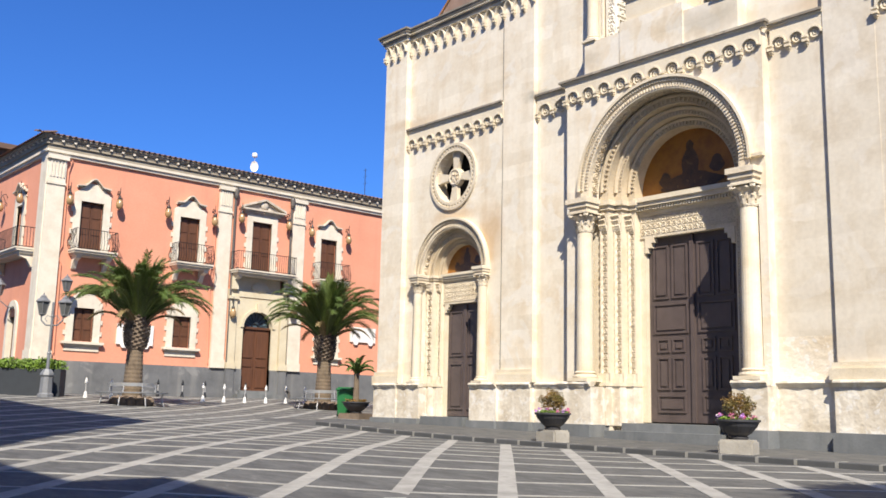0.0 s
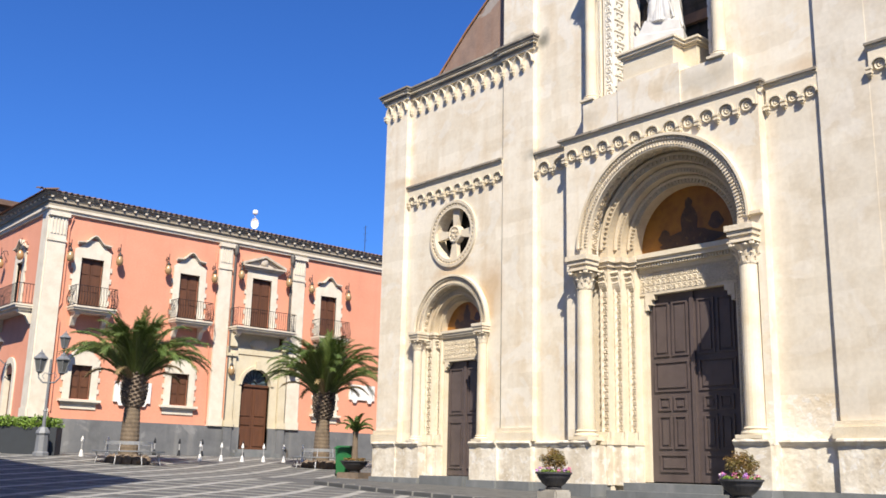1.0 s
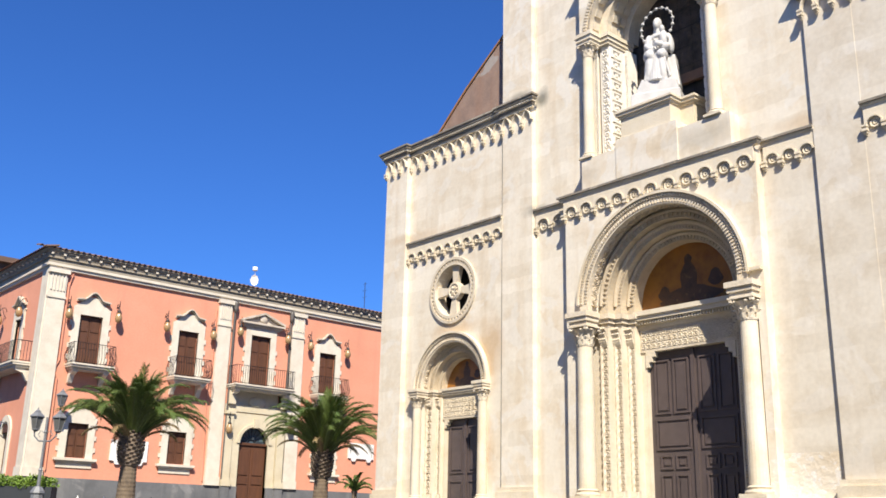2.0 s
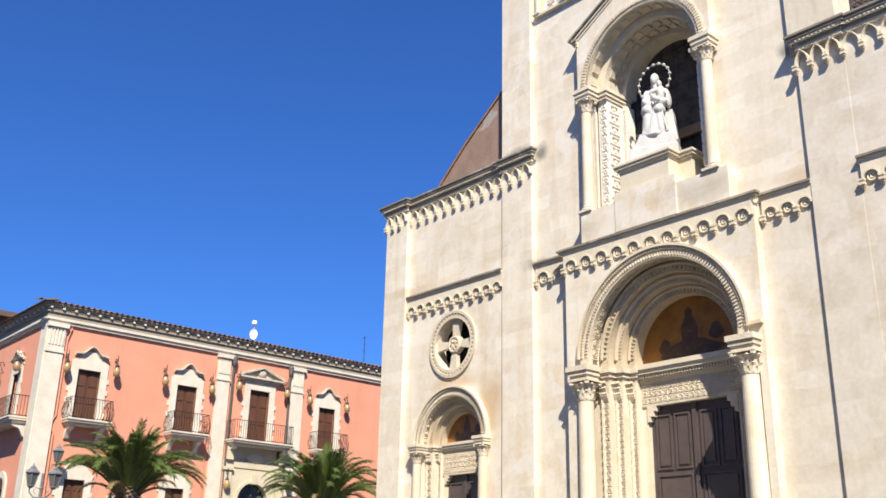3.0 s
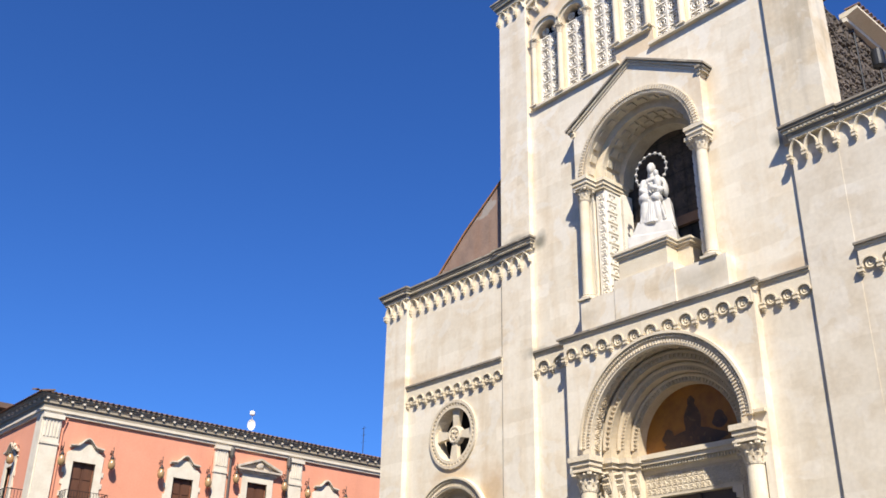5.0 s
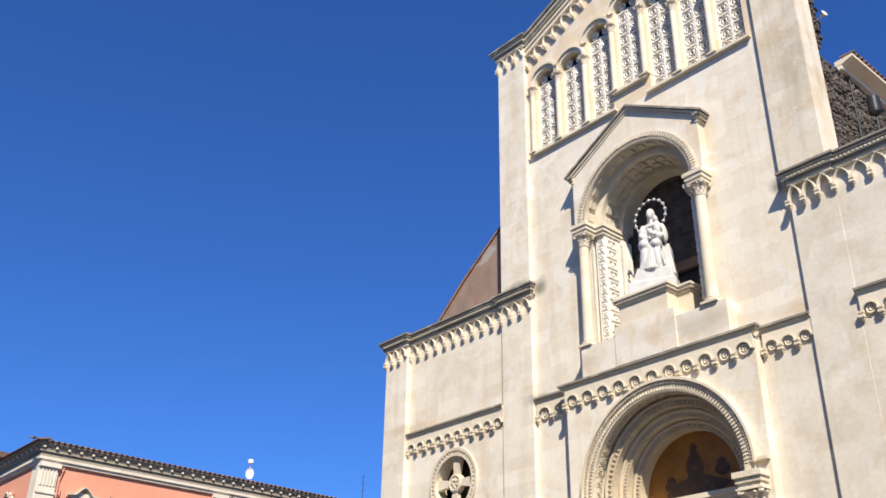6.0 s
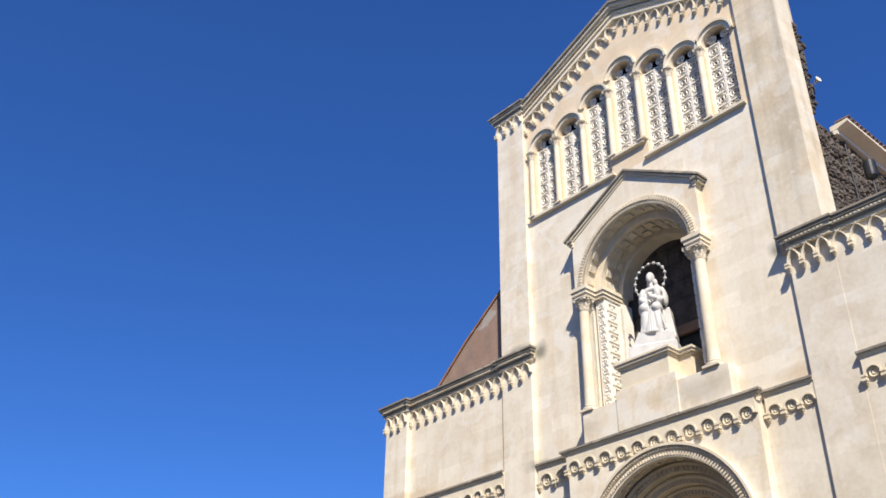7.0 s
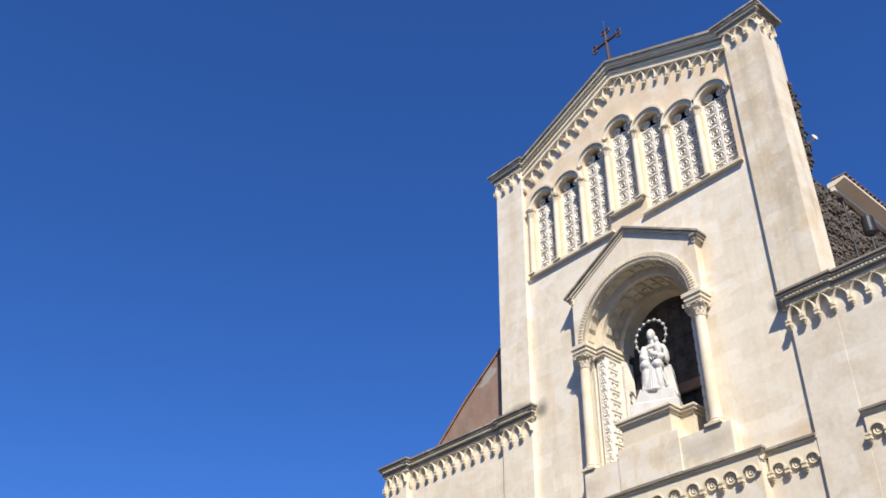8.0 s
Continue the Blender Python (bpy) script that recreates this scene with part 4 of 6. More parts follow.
for i in range(14):
    a = radians(8 + 164 * i / 13)
    e = Vector((math.cos(a), 0, math.sin(a)))
    for y, rad in ((-0.22, 1.93), (0.28, 1.66), (0.62, 1.66)):
        o = Vector((AX, y, 15.74)) + e * rad
        f = Vector((-e.z, 0, e.x))
        v = [bm.verts.new(o + f * p * 0.11 + Vector((0, q, 0)) - e * d * 0.05) for p in (-1, 1) for q in (0, 0.24) for d in (0, 1)]
        for g in ((0, 1, 3, 2), (4, 6, 7, 5), (0, 4, 5, 1), (2, 3, 7, 6), (1, 5, 7, 3)):
            bm.faces.new([v[t] for t in g])
part("niche_vault", bm, CARVED, church, "coffered niche vault")
bm = bmesh.new()
# spandrels up to the gable
GX, GZ0, GZ1 = 2.36, 17.55, 18.95
n = 30
for i in range(n):
    a, b = math.pi * (1 - i / n), math.pi * (1 - (i + 1) / n)
    p, q = (AX + 2.2 * math.cos(a), 15.74 + 2.2 * math.sin(a)), (AX + 2.2 * math.cos(b), 15.74 + 2.2 * math.sin(b))
    zt = [GZ1 - (GZ1 - GZ0) * abs(x - AX) / GX for x in (p[0], q[0])]
    prism(bm, [p, q, (q[0], zt[1]), (p[0], zt[0])], -0.32, 0.05)
for s in (-1, 1):
    xa, xb = sorted((AX + s * 2.2, AX + s * 2.36))
    box(bm, xa, xb, -0.32, 0.05, 15.74, GZ0 + 0.05)
part("gable_wall", bm, PLASTER, church)
for s in (-1, 1):
    bm = bmesh.new()
    for p, za, zb in ((0.03, -0.02, 0.06), (0.08, 0.06, 0.13)):
        prism(bm, [(AX + s * (GX + 0.1 + p), GZ0 + za - 0.10), (AX, GZ1 + za), (AX, GZ1 + zb), (AX + s * (GX + 0.1 + p), GZ0 + zb - 0.10)], -0.32 - p, 0.04)
    part("gable_mould", bm, STONE, church)
    bm = bmesh.new()
    p, za, zb = 0.14, 0.13, 0.20
    prism(bm, [(AX + s * (GX + 0.1 + p), GZ0 + za - 0.10), (AX, GZ1 + za), (AX, GZ1 + zb), (AX + s * (GX + 0.1 + p), GZ0 + zb - 0.10)], -0.32 - p, 0.04)
    part("gable_cornice", bm, LEAD, church)
    for mat, rows in ((STONE, ((0.02, -0.20, -0.10), (0.06, -0.10, -0.02))), (LEAD, ((0.11, -0.02, 0.06),))):
        bm = bmesh.new()
        for p, za, zb in rows:
            xa, xb = sorted((AX + s * 2.30, AX + s * (2.37 + p)))
            box(bm, xa, xb, -0.33 - p, 0.02, GZ0 + za, GZ0 + zb)
        part("kneeler", bm, mat, church)
# bars of the window behind the statue
for i in range(7):
    x = AX - 1.35 + 2.7 * i / 6
    bm = bmesh.new()
    box(bm, x - 0.012, x + 0.012, 1.40, 1.42, 11.7, 17.2)
    part("window_bar", bm, IRON, church)
for i in range(9):
    z = 12.0 + 0.62 * i
    bm = bmesh.new()
    box(bm, AX - 1.4, AX + 1.4, 1.40, 1.43, z - 0.014, z + 0.014)
    part("window_bar", bm, IRON, church)
# pedestal
bm = bmesh.new()
box(bm, AX - 0.86, AX + 0.80, -0.38, 1.1, 11.95, 12.55)
box(bm, AX + 0.80, AX + 1.22, 0.10, 1.1, 11.7, 12.55)
for p, za, zb in ((0.04, 12.55, 12.62), (0.10, 12.62, 12.70), (0.14, 12.70, 12.76)):
    box(bm, AX - 0.86 - p, AX + 0.80 + p, -0.38 - p, 1.1, za, zb)
    box(bm, AX + 0.80 + p, AX + 1.22 + p, 0.10 - p, 1.1, za, zb)
part("pedestal", bm, STONE, church, "stone pedestal with a moulded top")

# blind arcade high on the front
STEP = 1.21
for i in range(7):
    cx = AX + (i - 3) * STEP
    up = 0.62 if i == 3 else 0.0
    rise = (0, 0, 0.5, 1.0, 0.5, 0, 0)[i]
    bm = bmesh.new()
    wall_arch(bm, cx - STEP / 2, cx + STEP / 2, 19.4, 24.3, 0.0, 0.34, cx, 0.47, 22.35 + rise, 19.5 + up, 16)
    part("wall", bm, WARM, church)
    bm = bmesh.new()
    ring(bm, cx, 22.35 + rise, 0.47, 0.62, -0.06, 0.05, n=20)
    part("arch", bm, STONE, church)
    bm = bmesh.new()
    ring(bm, cx, 22.35 + rise, 0.60, 0.68, -0.13, 0.02, n=20)
    part("hood_mould", bm, STONE, church)
    bm = bmesh.new()
    box(bm, cx - STEP / 2 - (0.06 if up else 0), cx + STEP / 2 + (0.06 if up else 0), -0.13, 0.3, 19.43 + up, 19.52 + up)
    part("sill", bm, STONE, church)
    # pierced stone screen
    bm = bmesh.new()
    y = 0.20
    top = 22.35 + rise
    rows = round((top - 19.5 - up) / 0.467)
    hh = (top - 19.5 - up) / rows
    for j in range(rows + 1):
        z = 19.5 + up + hh * (j + 0.5)
        box(bm, cx - 0.45, cx + 0.45, y - 0.03, y + 0.034, z - hh / 2 - 0.022, z - hh / 2 + 0.022)
        for k in (-1, 1):
            x = cx + k * 0.225
            r = 0.165 if j < rows else 0.13
            torus_arc(bm, x, y, z, r, 0.034, 0, 360, 14, 4)
            torus_arc(bm, x, y, z, r * 0.45, 0.026, 0, 360, 8, 4)
            for a in (45, 135, 225, 315):
                c, q = math.cos(radians(a)), math.sin(radians(a))
                pipe(bm, [(x + c * r * 0.45, y, z + q * r * 0.45), (x + c * r, y, z + q * r)], 0.024, 4)
                if j < rows:
                    pipe(bm, [(x + c * r, y, z + q * r), (x + c * 0.29, y, z + q * 0.30)], 0.03, 4)
    for xx in (-0.45, 0.0, 0.45):
        box(bm, cx + xx - 0.028, cx + xx + 0.028, y - 0.04, y + 0.034, 19.5 + up, top + 0.05)
    part("stone_screen", bm, SCREEN, church, "white stone screen with carved rings")
    # brown plate paints the shaded gaps of the screen
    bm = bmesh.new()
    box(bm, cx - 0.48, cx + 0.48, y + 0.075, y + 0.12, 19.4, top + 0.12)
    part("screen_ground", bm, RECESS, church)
    # black sheet paints the shade deep in the arch
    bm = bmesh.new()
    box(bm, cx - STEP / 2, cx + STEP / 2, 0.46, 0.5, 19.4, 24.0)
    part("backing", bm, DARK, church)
for i in range(7):
    x = AX + (i - 3.5) * STEP
    up = 0.62 if i in (3, 4) else 0.0
    column(x, -0.02, 19.52 + (0.62 if i in (3, 4) else 0.0), 22.3 + up, 0.105, 0.34)
wall("wall", 6.2, AX - 3.5 * STEP, 19.4, 24.3, 0.0, mat=WARM)
wall("wall", AX + 3.5 * STEP, 15.3, 19.4, 24.3, 0.0, mat=WARM)

# gable of the front, its rakes and caps
bm = bmesh.new()
prism(bm, [(6.2, 24.3), (15.3, 24.3), (AX, 26.25)], 0.0, 1.4)
part("gable_wall", bm, WARM, church)
SL = math.atan2(26.25 - 24.3, AX - 6.2)
for s in (-1, 1):
    n = 10
    u = corbel_unit(0.45, False, 0.46)
    for i in range(n):
        f = (i + 0.5) / n
        x = AX + s * (AX - 6.2) * (1 - f)
        z = 23.40 + (26.25 - 24.3) * f
        at = pose(x, 0, z, 0, math.degrees(SL) * s * 1.0, 0)
        if not u["used"]:
            u["used"] = 1
            u.matrix_basis = at
        else:
            again(u, at)
    bm = bmesh.new()
    for p, za, zb in ((0.12, -0.46, -0.38), (0.07, -0.38, -0.20), (0.13, -0.20, -0.12), (0.19, -0.04, 0.06), (0.27, 0.06, 0.18)):
        prism(bm, [(AX + s * (AX - 6.2), 24.3 + za), (AX, 26.25 + za), (AX, 26.25 + zb), (AX + s * (AX - 6.2), 24.3 + zb)], -p, 0.02 if za < -0.01 else 1.4)
    part("rake_moulding", bm, STONE, church)
    bm = bmesh.new()
    prism(bm, [(AX + s * (AX - 6.2), 24.48), (AX, 26.43), (AX, 26.53), (AX + s * (AX - 6.2), 24.58)], -0.34, 1.4)
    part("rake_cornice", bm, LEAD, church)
for x0, x1 in ((4.9, 6.2), (15.14, 16.40)):
    yp = -0.17 if x0 < 10 else -0.13
    frieze(x0, x1, yp, 23.88, 3, False)
    moulding("cornice", x0, x1, yp - 0.05, [(p, 24.28 + z) for p, z in CORNICE], LEAD)
    bm = bmesh.new()
    box(bm, x0 - 0.24, x1 + 0.24, -0.2, 1.0, 24.56, 24.68)
    part("cap", bm, LEAD, church)
    if x0 > 10:
        u = corbel_unit(0.4, False, 0.4)
        for i in range(2):
            again(u, pose(16.40, -0.05 + 0.4 * (i + 0.5), 23.88, 0, 0, 90))
for z in (24.28,):
    bm = bmesh.new()
    for (p, za), (_, zb) in zip(CORNICE, CORNICE[1:]):
        box(bm, 16.35, 16.40 + p, -0.1, 0.85, z + za, z + zb)
    part("cornice", bm, LEAD, church)

# iron cross on the gable
CROSS = material("rusty_iron", (0.09, 0.05, 0.04), (0.05, 0.035, 0.03), 4, 0.7, 0.2, 0.004, 30, 0.7)
bm = bmesh.new()
pipe(bm, [(0, 0, 0), (0, 0, 2.0)], 0.06)
pipe(bm, [(0, 0, 1.95), (0, 0, 2.7)], 0.016)
pipe(bm, [(-0.55, 0, 1.48), (0.55, 0, 1.48)], 0.06)
for dx, dz in ((-0.6, 1.48), (0.6, 1.48), (0, 2.03)):
    for e in (-1, 1):
        torus_arc(bm, dx + (0.0 if dx else 0.1 * e), 0, dz + (0.1 * e if dx else 0), 0.1, 0.035, 0, 360, 10, 5)
pipe(bm, [(-0.3, 0, 0.05), (0, 0, 0.7), (0.3, 0, 0.05)], 0.03)
cross = part("iron_cross", bm, CROSS)
cross.matrix_basis = pose(AX - 0.08, 0.1, 26.52, 0, -2, 0) @ Matrix.Scale(0.94, 4)
tagged(cross, "rusty wrought iron cross on the church gable", "cross")

# raking end wall behind the side bay
bm = bmesh.new()
prism(bm, [(0.75, 14.2), (4.95, 14.2), (4.95, 18.16), (2.5, 16.32), (1.1, 15.08)], 0.45, 1.3)
part("raking_wall", bm, RUSTY, church, "rust-brown weathered raking end wall")
bm = bmesh.new()
prism(bm, [(0.65, 14.70), (1.1, 15.08), (2.5, 16.32), (4.95, 18.16), (4.95, 18.22), (2.46, 16.38), (1.06, 15.14), (0.6, 14.76)], 0.40, 1.32)
part("coping", bm, COPING, church, "thin orange tile coping")

# roof slabs, nave wall and eaves behind the front
bm = bmesh.new()
box(bm, -0.9, 22.3, 1.3, 26, 13.9, 14.2)
part("roof", bm, ROOF, church)
RUBBLE = material("brown_rubble_wall", (0.105, 0.085, 0.07), (0.045, 0.038, 0.034), 3.2, 0.95, 0, 0.08, 9, 0.9, isle=0.4)
wall("nave_wall", 5.4, 15.9, 14.0, 19.3, 1.4, 24, RUBBLE, "rough brown rubble nave wall")
rng = random.Random(7)
bm = bmesh.new()
prism(bm, [(15.3, 19.0), (16.24, 19.0), (16.24, 22.2), (16.05, 22.7), (15.3, 22.9)], 0.80, 1.38)
part("tower_back", bm, RUBBLE, church, "rough brown rubble back of the tower")
verts, faces = [], []
for zlo, zhi, ylo, yhi, xf in ((14.25, 19.15, 1.42, 7.0, 15.9), (19.1, 22.3, 0.84, 1.34, 16.24)):
    z = zlo
    while z < zhi:
        y = ylo + rng.uniform(0, 0.1)
        hz = rng.uniform(0.10, 0.20)
        while y < yhi:
            wy = rng.uniform(0.10, 0.30)
            q = len(verts)
            out = rng.uniform(0.0, 0.10)
            for yy, zz, k in ((y, z, 0), (y + wy, z, 0), (y + wy, z + hz, 0), (y, z + hz, 0), (y + 0.04, z + 0.03, 1), (y + wy - 0.04, z + 0.04, 1), (y + wy - 0.05, z + hz - 0.03, 1), (y + 0.03, z + hz - 0.04, 1)):
                verts.append((xf - 0.02 + k * (0.05 + out), yy + rng.uniform(-0.03, 0.03), zz + rng.uniform(-0.03, 0.03)))
            faces += [(q + 4, q + 5, q + 6, q + 7)] + [(q + k, q + (k + 1) % 4, q + 4 + (k + 1) % 4, q + 4 + k) for k in range(4)]
            y += wy
        z += hz
bm = bmesh.new()
vs = [bm.verts.new(v) for v in verts]
for f in faces:
    bm.faces.new([vs[k] for k in f])
tagged(part("rubble_stone", bm, RUBBLE, church), kind="stuff")
bm = bmesh.new()
for i in range(2):
    s = -1 if i else 1
    prism(bm, [(AX, 22.2), (AX + s * 5.75, 19.75), (AX + s * 5.75, 19.6), (AX, 22.05)], 6.0, 24)
part("roof", bm, ROOF, church, "old clay tile roof")
bm = bmesh.new()
box(bm, 15.9, 16.05, 3.0, 24, 19.28, 19.42)
part("gutter", bm, WHITE, church, "white roof gutter")
bm = bmesh.new()
prism(bm, [(15.85, 19.44), (16.05, 19.44), (16.42, 19.56), (16.42, 19.64), (15.85, 19.60)], 3.0, 24)
part("eave", bm, STONE, church)


def tile_mesh(name, mat, parent, length=0.45, r=0.085):
    bm = bmesh.new()
    rows = []
    for y in (0, length):
        rows.append([bm.verts.new((q * math.cos(a), y, q * math.sin(a))) for q in (r, r - 0.018) for a in ((math.pi * k / 6) for k in range(7))])
    a, b = rows
    for k in range(6):
        bm.faces.new((a[k], a[k + 1], b[k + 1], b[k]))
        bm.faces.new((a[k + 7], b[k + 7], b[k + 8], a[k + 8]))
        bm.faces.new((a[k], a[k + 7], a[k + 8], a[k + 1]))
    return part(name, bm, mat, parent)


t0 = tile_mesh("roof_tile", ROOF, church)
t0.matrix_basis = pose(16.47, 3.1, 19.68, 0, 0, 90)
for i in range(1, 24):
    again(t0, pose(16.47, 3.1 + 0.24 * i, 19.68, 0, 0, 90))
bm = bmesh.new()
pipe(bm, [(16.02, 3.4, 19.2), (16.02, 3.4, 14.6)], 0.028)
part("downpipe", bm, IRON, church)
bm = bmesh.new()
pipe(bm, [(17.36, 1.2, 14.15), (17.36, 1.2, 16.1)], 0.03)
lathe(bm, ((0.08, 16.05), (0.16, 16.12), (0.165, 16.2), (0.165, 16.55), (0.15, 16.6)), 17.36, 1.2, 16)
flood = part("floodlight", bm, IRON)
tagged(flood, "black cylindrical floodlight on the side roof", "light")
bm = bmesh.new()
lathe(bm, ((0.03, 0), (0.06, 0.12), (0.16, 0.3), (0.17, 0.32)), 0, 0, 12)
horn = part("loudspeaker", bm, WHITE, church)
horn.matrix_basis = pose(16.42, 1.3, 19.95, 75, 0, 75) @ Matrix.Scale(0.6, 4)

# ---- statue in the niche ----
MARBLE = material("white_marble", (0.55, 0.54, 0.52), (0.36, 0.355, 0.34), 2.0, 0.6, 0, 0.006, 16, 0.6)


def ball(bm, c, r, rot=(0, 0, 0), n=10):
    m = pose(*c, *rot) @ Matrix.Diagonal((*r, 1))
    bmesh.ops.create_uvsphere(bm, u_segments=n + 4, v_segments=n, radius=1.0, matrix=m)


def statue():
    bm = bmesh.new()
    box(bm, -0.85, 0.68, -0.42, 0.5, 0.0, 0.28)
    prism(bm, [(-0.72, 0.28), (0.62, 0.28), (0.55, 0.55), (-0.5, 0.62)], -0.38, 0.45)
    prism(bm, [(-0.36, 0.5), (0.60, 0.5), (0.48, 1.28), (-0.30, 1.28)], 0.02, 0.46)
    for c, r, rot in (((0, 0.05, 0.95), (0.34, 0.30, 0.42), (0, 0, 0)), ((-0.27, -0.28, 0.86), (0.15, 0.16, 0.42), (6, 8, 0)), ((0.15, -0.30, 0.82), (0.15, 0.15, 0.40), (6, -4, 0)),
                      ((-0.26, -0.24, 1.20), (0.19, 0.26, 0.16), (0, 0, 14)), ((0.14, -0.26, 1.18), (0.19, 0.26, 0.15), (0, 0, 0)), ((-0.06, -0.18, 0.60), (0.44, 0.26, 0.12), (0, 0, 0)),
                      ((0, 0.06, 1.52), (0.29, 0.21, 0.36), (0, 0, 0)), ((0, 0.05, 1.76), (0.35, 0.17, 0.13), (0, 0, 0)), ((-0.34, -0.02, 1.58), (0.12, 0.15, 0.27), (0, 14, 0)), ((0.35, -0.02, 1.56), (0.13, 0.16, 0.27), (0, -12, 0)),
                      ((-0.24, -0.20, 1.43), (0.20, 0.11, 0.10), (0, 20, 25)), ((0.22, -0.20, 1.40), (0.19, 0.12, 0.10), (0, -10, -25)), ((-0.02, 0.0, 1.90), (0.085, 0.09, 0.12), (0, 0, 0)),
                      ((-0.04, -0.05, 2.09), (0.105, 0.12, 0.145), (-8, 0, 0)), ((-0.02, 0.03, 2.12), (0.145, 0.13, 0.165), (0, 0, 0)), ((0.0, 0.10, 1.94), (0.18, 0.10, 0.22), (0, 0, 0)),
                      ((0.19, -0.22, 1.62), (0.12, 0.12, 0.20), (0, -10, 0)), ((0.17, -0.23, 1.87), (0.085, 0.09, 0.10), (0, 0, 0)), ((0.06, -0.32, 1.48), (0.15, 0.08, 0.07), (0, 15, 0)),
                      ((0.29, -0.22, 1.70), (0.05, 0.08, 0.14), (0, -30, 0)), ((0.02, -0.28, 1.70), (0.12, 0.05, 0.045), (0, -20, 0))):
        ball(bm, c, r, rot)
    for i in range(9):
        # folds of the robe
        a = radians(-170 + 160 * i / 15)
        x, y = 0.36 * math.cos(a), -0.1 + 0.32 * math.sin(a)
        pipe(bm, [(x * 1.1, y * 1.05, 0.55), (x * 1.0, y * 1.0, 0.8), (x * 0.8, y * 0.95, 1.15)], [0.05, 0.04, 0.02], 6)
    rng = random.Random(5)
    for i in range(11):
        # drapery over the lap and from the shoulders
        x = rng.uniform(-0.32, 0.32)
        u = [rng.uniform(-0.07, 0.07) for _ in range(4)]
        if i % 2:
            pipe(bm, [(x * 0.6, -0.2, 1.32), (x + u[0], -0.36, 1.22), (x + u[1], -0.40, 1.0), (x * 1.2 + u[2], -0.36, 0.6)], [0.01, 0.035, 0.03, 0.04], 6)
        else:
            pipe(bm, [(x * 0.7, -0.06, 1.82), (x * 0.9 + u[0], -0.13, 1.68), (x * 0.5 + u[1], -0.17, 1.5), (x * 0.2 + u[2], -0.16, 1.38)], [0.01, 0.03, 0.028, 0.01], 6)
    ob = part("statue", bm, MARBLE)
    md = ob.modifiers.new("remesh", "REMESH")
    md.mode, md.voxel_size, md.use_smooth_shade = "VOXEL", 0.015, True
    ob.matrix_basis = pose(AX + 0.16, 0.15, 12.76, 0, 0, 24) @ Matrix.Diagonal((0.90, 0.95, 1.24, 1))
    return tagged(ob, "white marble seated figure on a rock in the niche", "statue")


statue()
bm = bmesh.new()
torus_arc(bm, 0, 0, 0, 0.55, 0.012, -40, 220, 30, 5)
for i in range(13):
    a = radians(-35 + 250 * i / 12)
    bmesh.ops.create_icosphere(bm, subdivisions=1, radius=0.055, matrix=pose(0.55 * math.cos(a), 0, 0.55 * math.sin(a)))
pipe(bm, [(0, 0.02, -0.55), (0, 0.3, -0.8)], 0.012)
halo = part("star_halo", bm, MARBLE)
halo.matrix_basis = pose(AX + 0.02, 0.30, 15.42)
tagged(halo, "thin ring of small white globes behind the statue head", "halo")

# ---- pavement kerb before the church ----
kerb = thing("kerb", "dark basalt kerb stones along the church pavement", "kerb", kind="structure")
stripes()

# ---- palace: local x runs along the front, local -y faces the square ----
palace = thing("palace", "salmon pink two-storey palace with white stone trim and shuttered windows", "house", (-18, 0, 0), 90)
SIDE = pose(-6.2, 0, 0, 0, 0, -90)
PALCORN = material("grey_brown_cornice", (0.34, 0.295, 0.225), (0.24, 0.205, 0.15), 2.0, 0.85, 0, 0.006, 20, 0.7)
HOOD = material("weathered_window_hood", (0.56, 0.50, 0.41), (0.34, 0.29, 0.22), 2.5, 0.85, 0, 0.006, 20, 0.8)
OCHRE = material("yellow_stone", (0.60, 0.54, 0.40), (0.50, 0.42, 0.28), 1.5, 0.85, 0, 0.01, 24, 0.6)
FAN = material("blue_grey_fanlight", (0.09, 0.14, 0.17), (0.05, 0.08, 0.1), 4, 0.3, 0, 0, 20, 0.5)
PLATE = material("white_marble_plate", (0.80, 0.79, 0.76), (0.72, 0.71, 0.68), 2, 0.5, 0, 0.002, 20, 0.4)
AMBER = material("amber_glass", (0.36, 0.24, 0.12), (0.24, 0.15, 0.08), 4, 0.25, 0, 0, 20, 0.5)


def wall_holes(bm, x0, x1, z0, z1, yf, yb, holes):
    xs = sorted({x0, x1, *[h[0] for h in holes], *[h[1] for h in holes]})
    zs = sorted({z0, z1, *[h[2] for h in holes], *[h[3] for h in holes]})
    for xa, xb in zip(xs, xs[1:]):
        for za, zb in zip(zs, zs[1:]):
            cx, cz = (xa + xb) / 2, (za + zb) / 2
            if not any(h[0] < cx < h[1] and h[2] < cz < h[3] for h in holes):
                box(bm, xa, xb, yf, yb, za, zb)


def pal_part(name, bm, mat, m=None, parent=None, label=""):
    ob = part(name, bm, mat, parent or palace, label)
    if m is not None:
        ob.matrix_basis = m
    return ob


UP = ((-4.1, 1.05), (0.8, 1.05), (4.89, 1.15), (9.12, 1.05))
LOW = (-4.08, 0.72, 9.22)
holes = [(c - w / 2, c + w / 2, 8.05, 10.4 if i != 2 else 10.75) for i, (c, w) in enumerate(UP)] + [(c - 0.46, c + 0.46, 4.0, 5.5) for c in LOW] + [(4.05, 5.73, 2.0, 6.05)]
bm = bmesh.new()
wall_holes(bm, -6.2, 22, 3.1, 12.5, 0, 0.4, [h for h in holes if h[2] > 3] + [(4.05, 5.73, 3.1, 6.05)])
pal_part("wall", bm, PINK)
bm = bmesh.new()
wall_holes(bm, -6.22, 22, 0.8, 3.1, -0.06, 0.4, [(4.05, 5.73, 0.8, 3.1)])
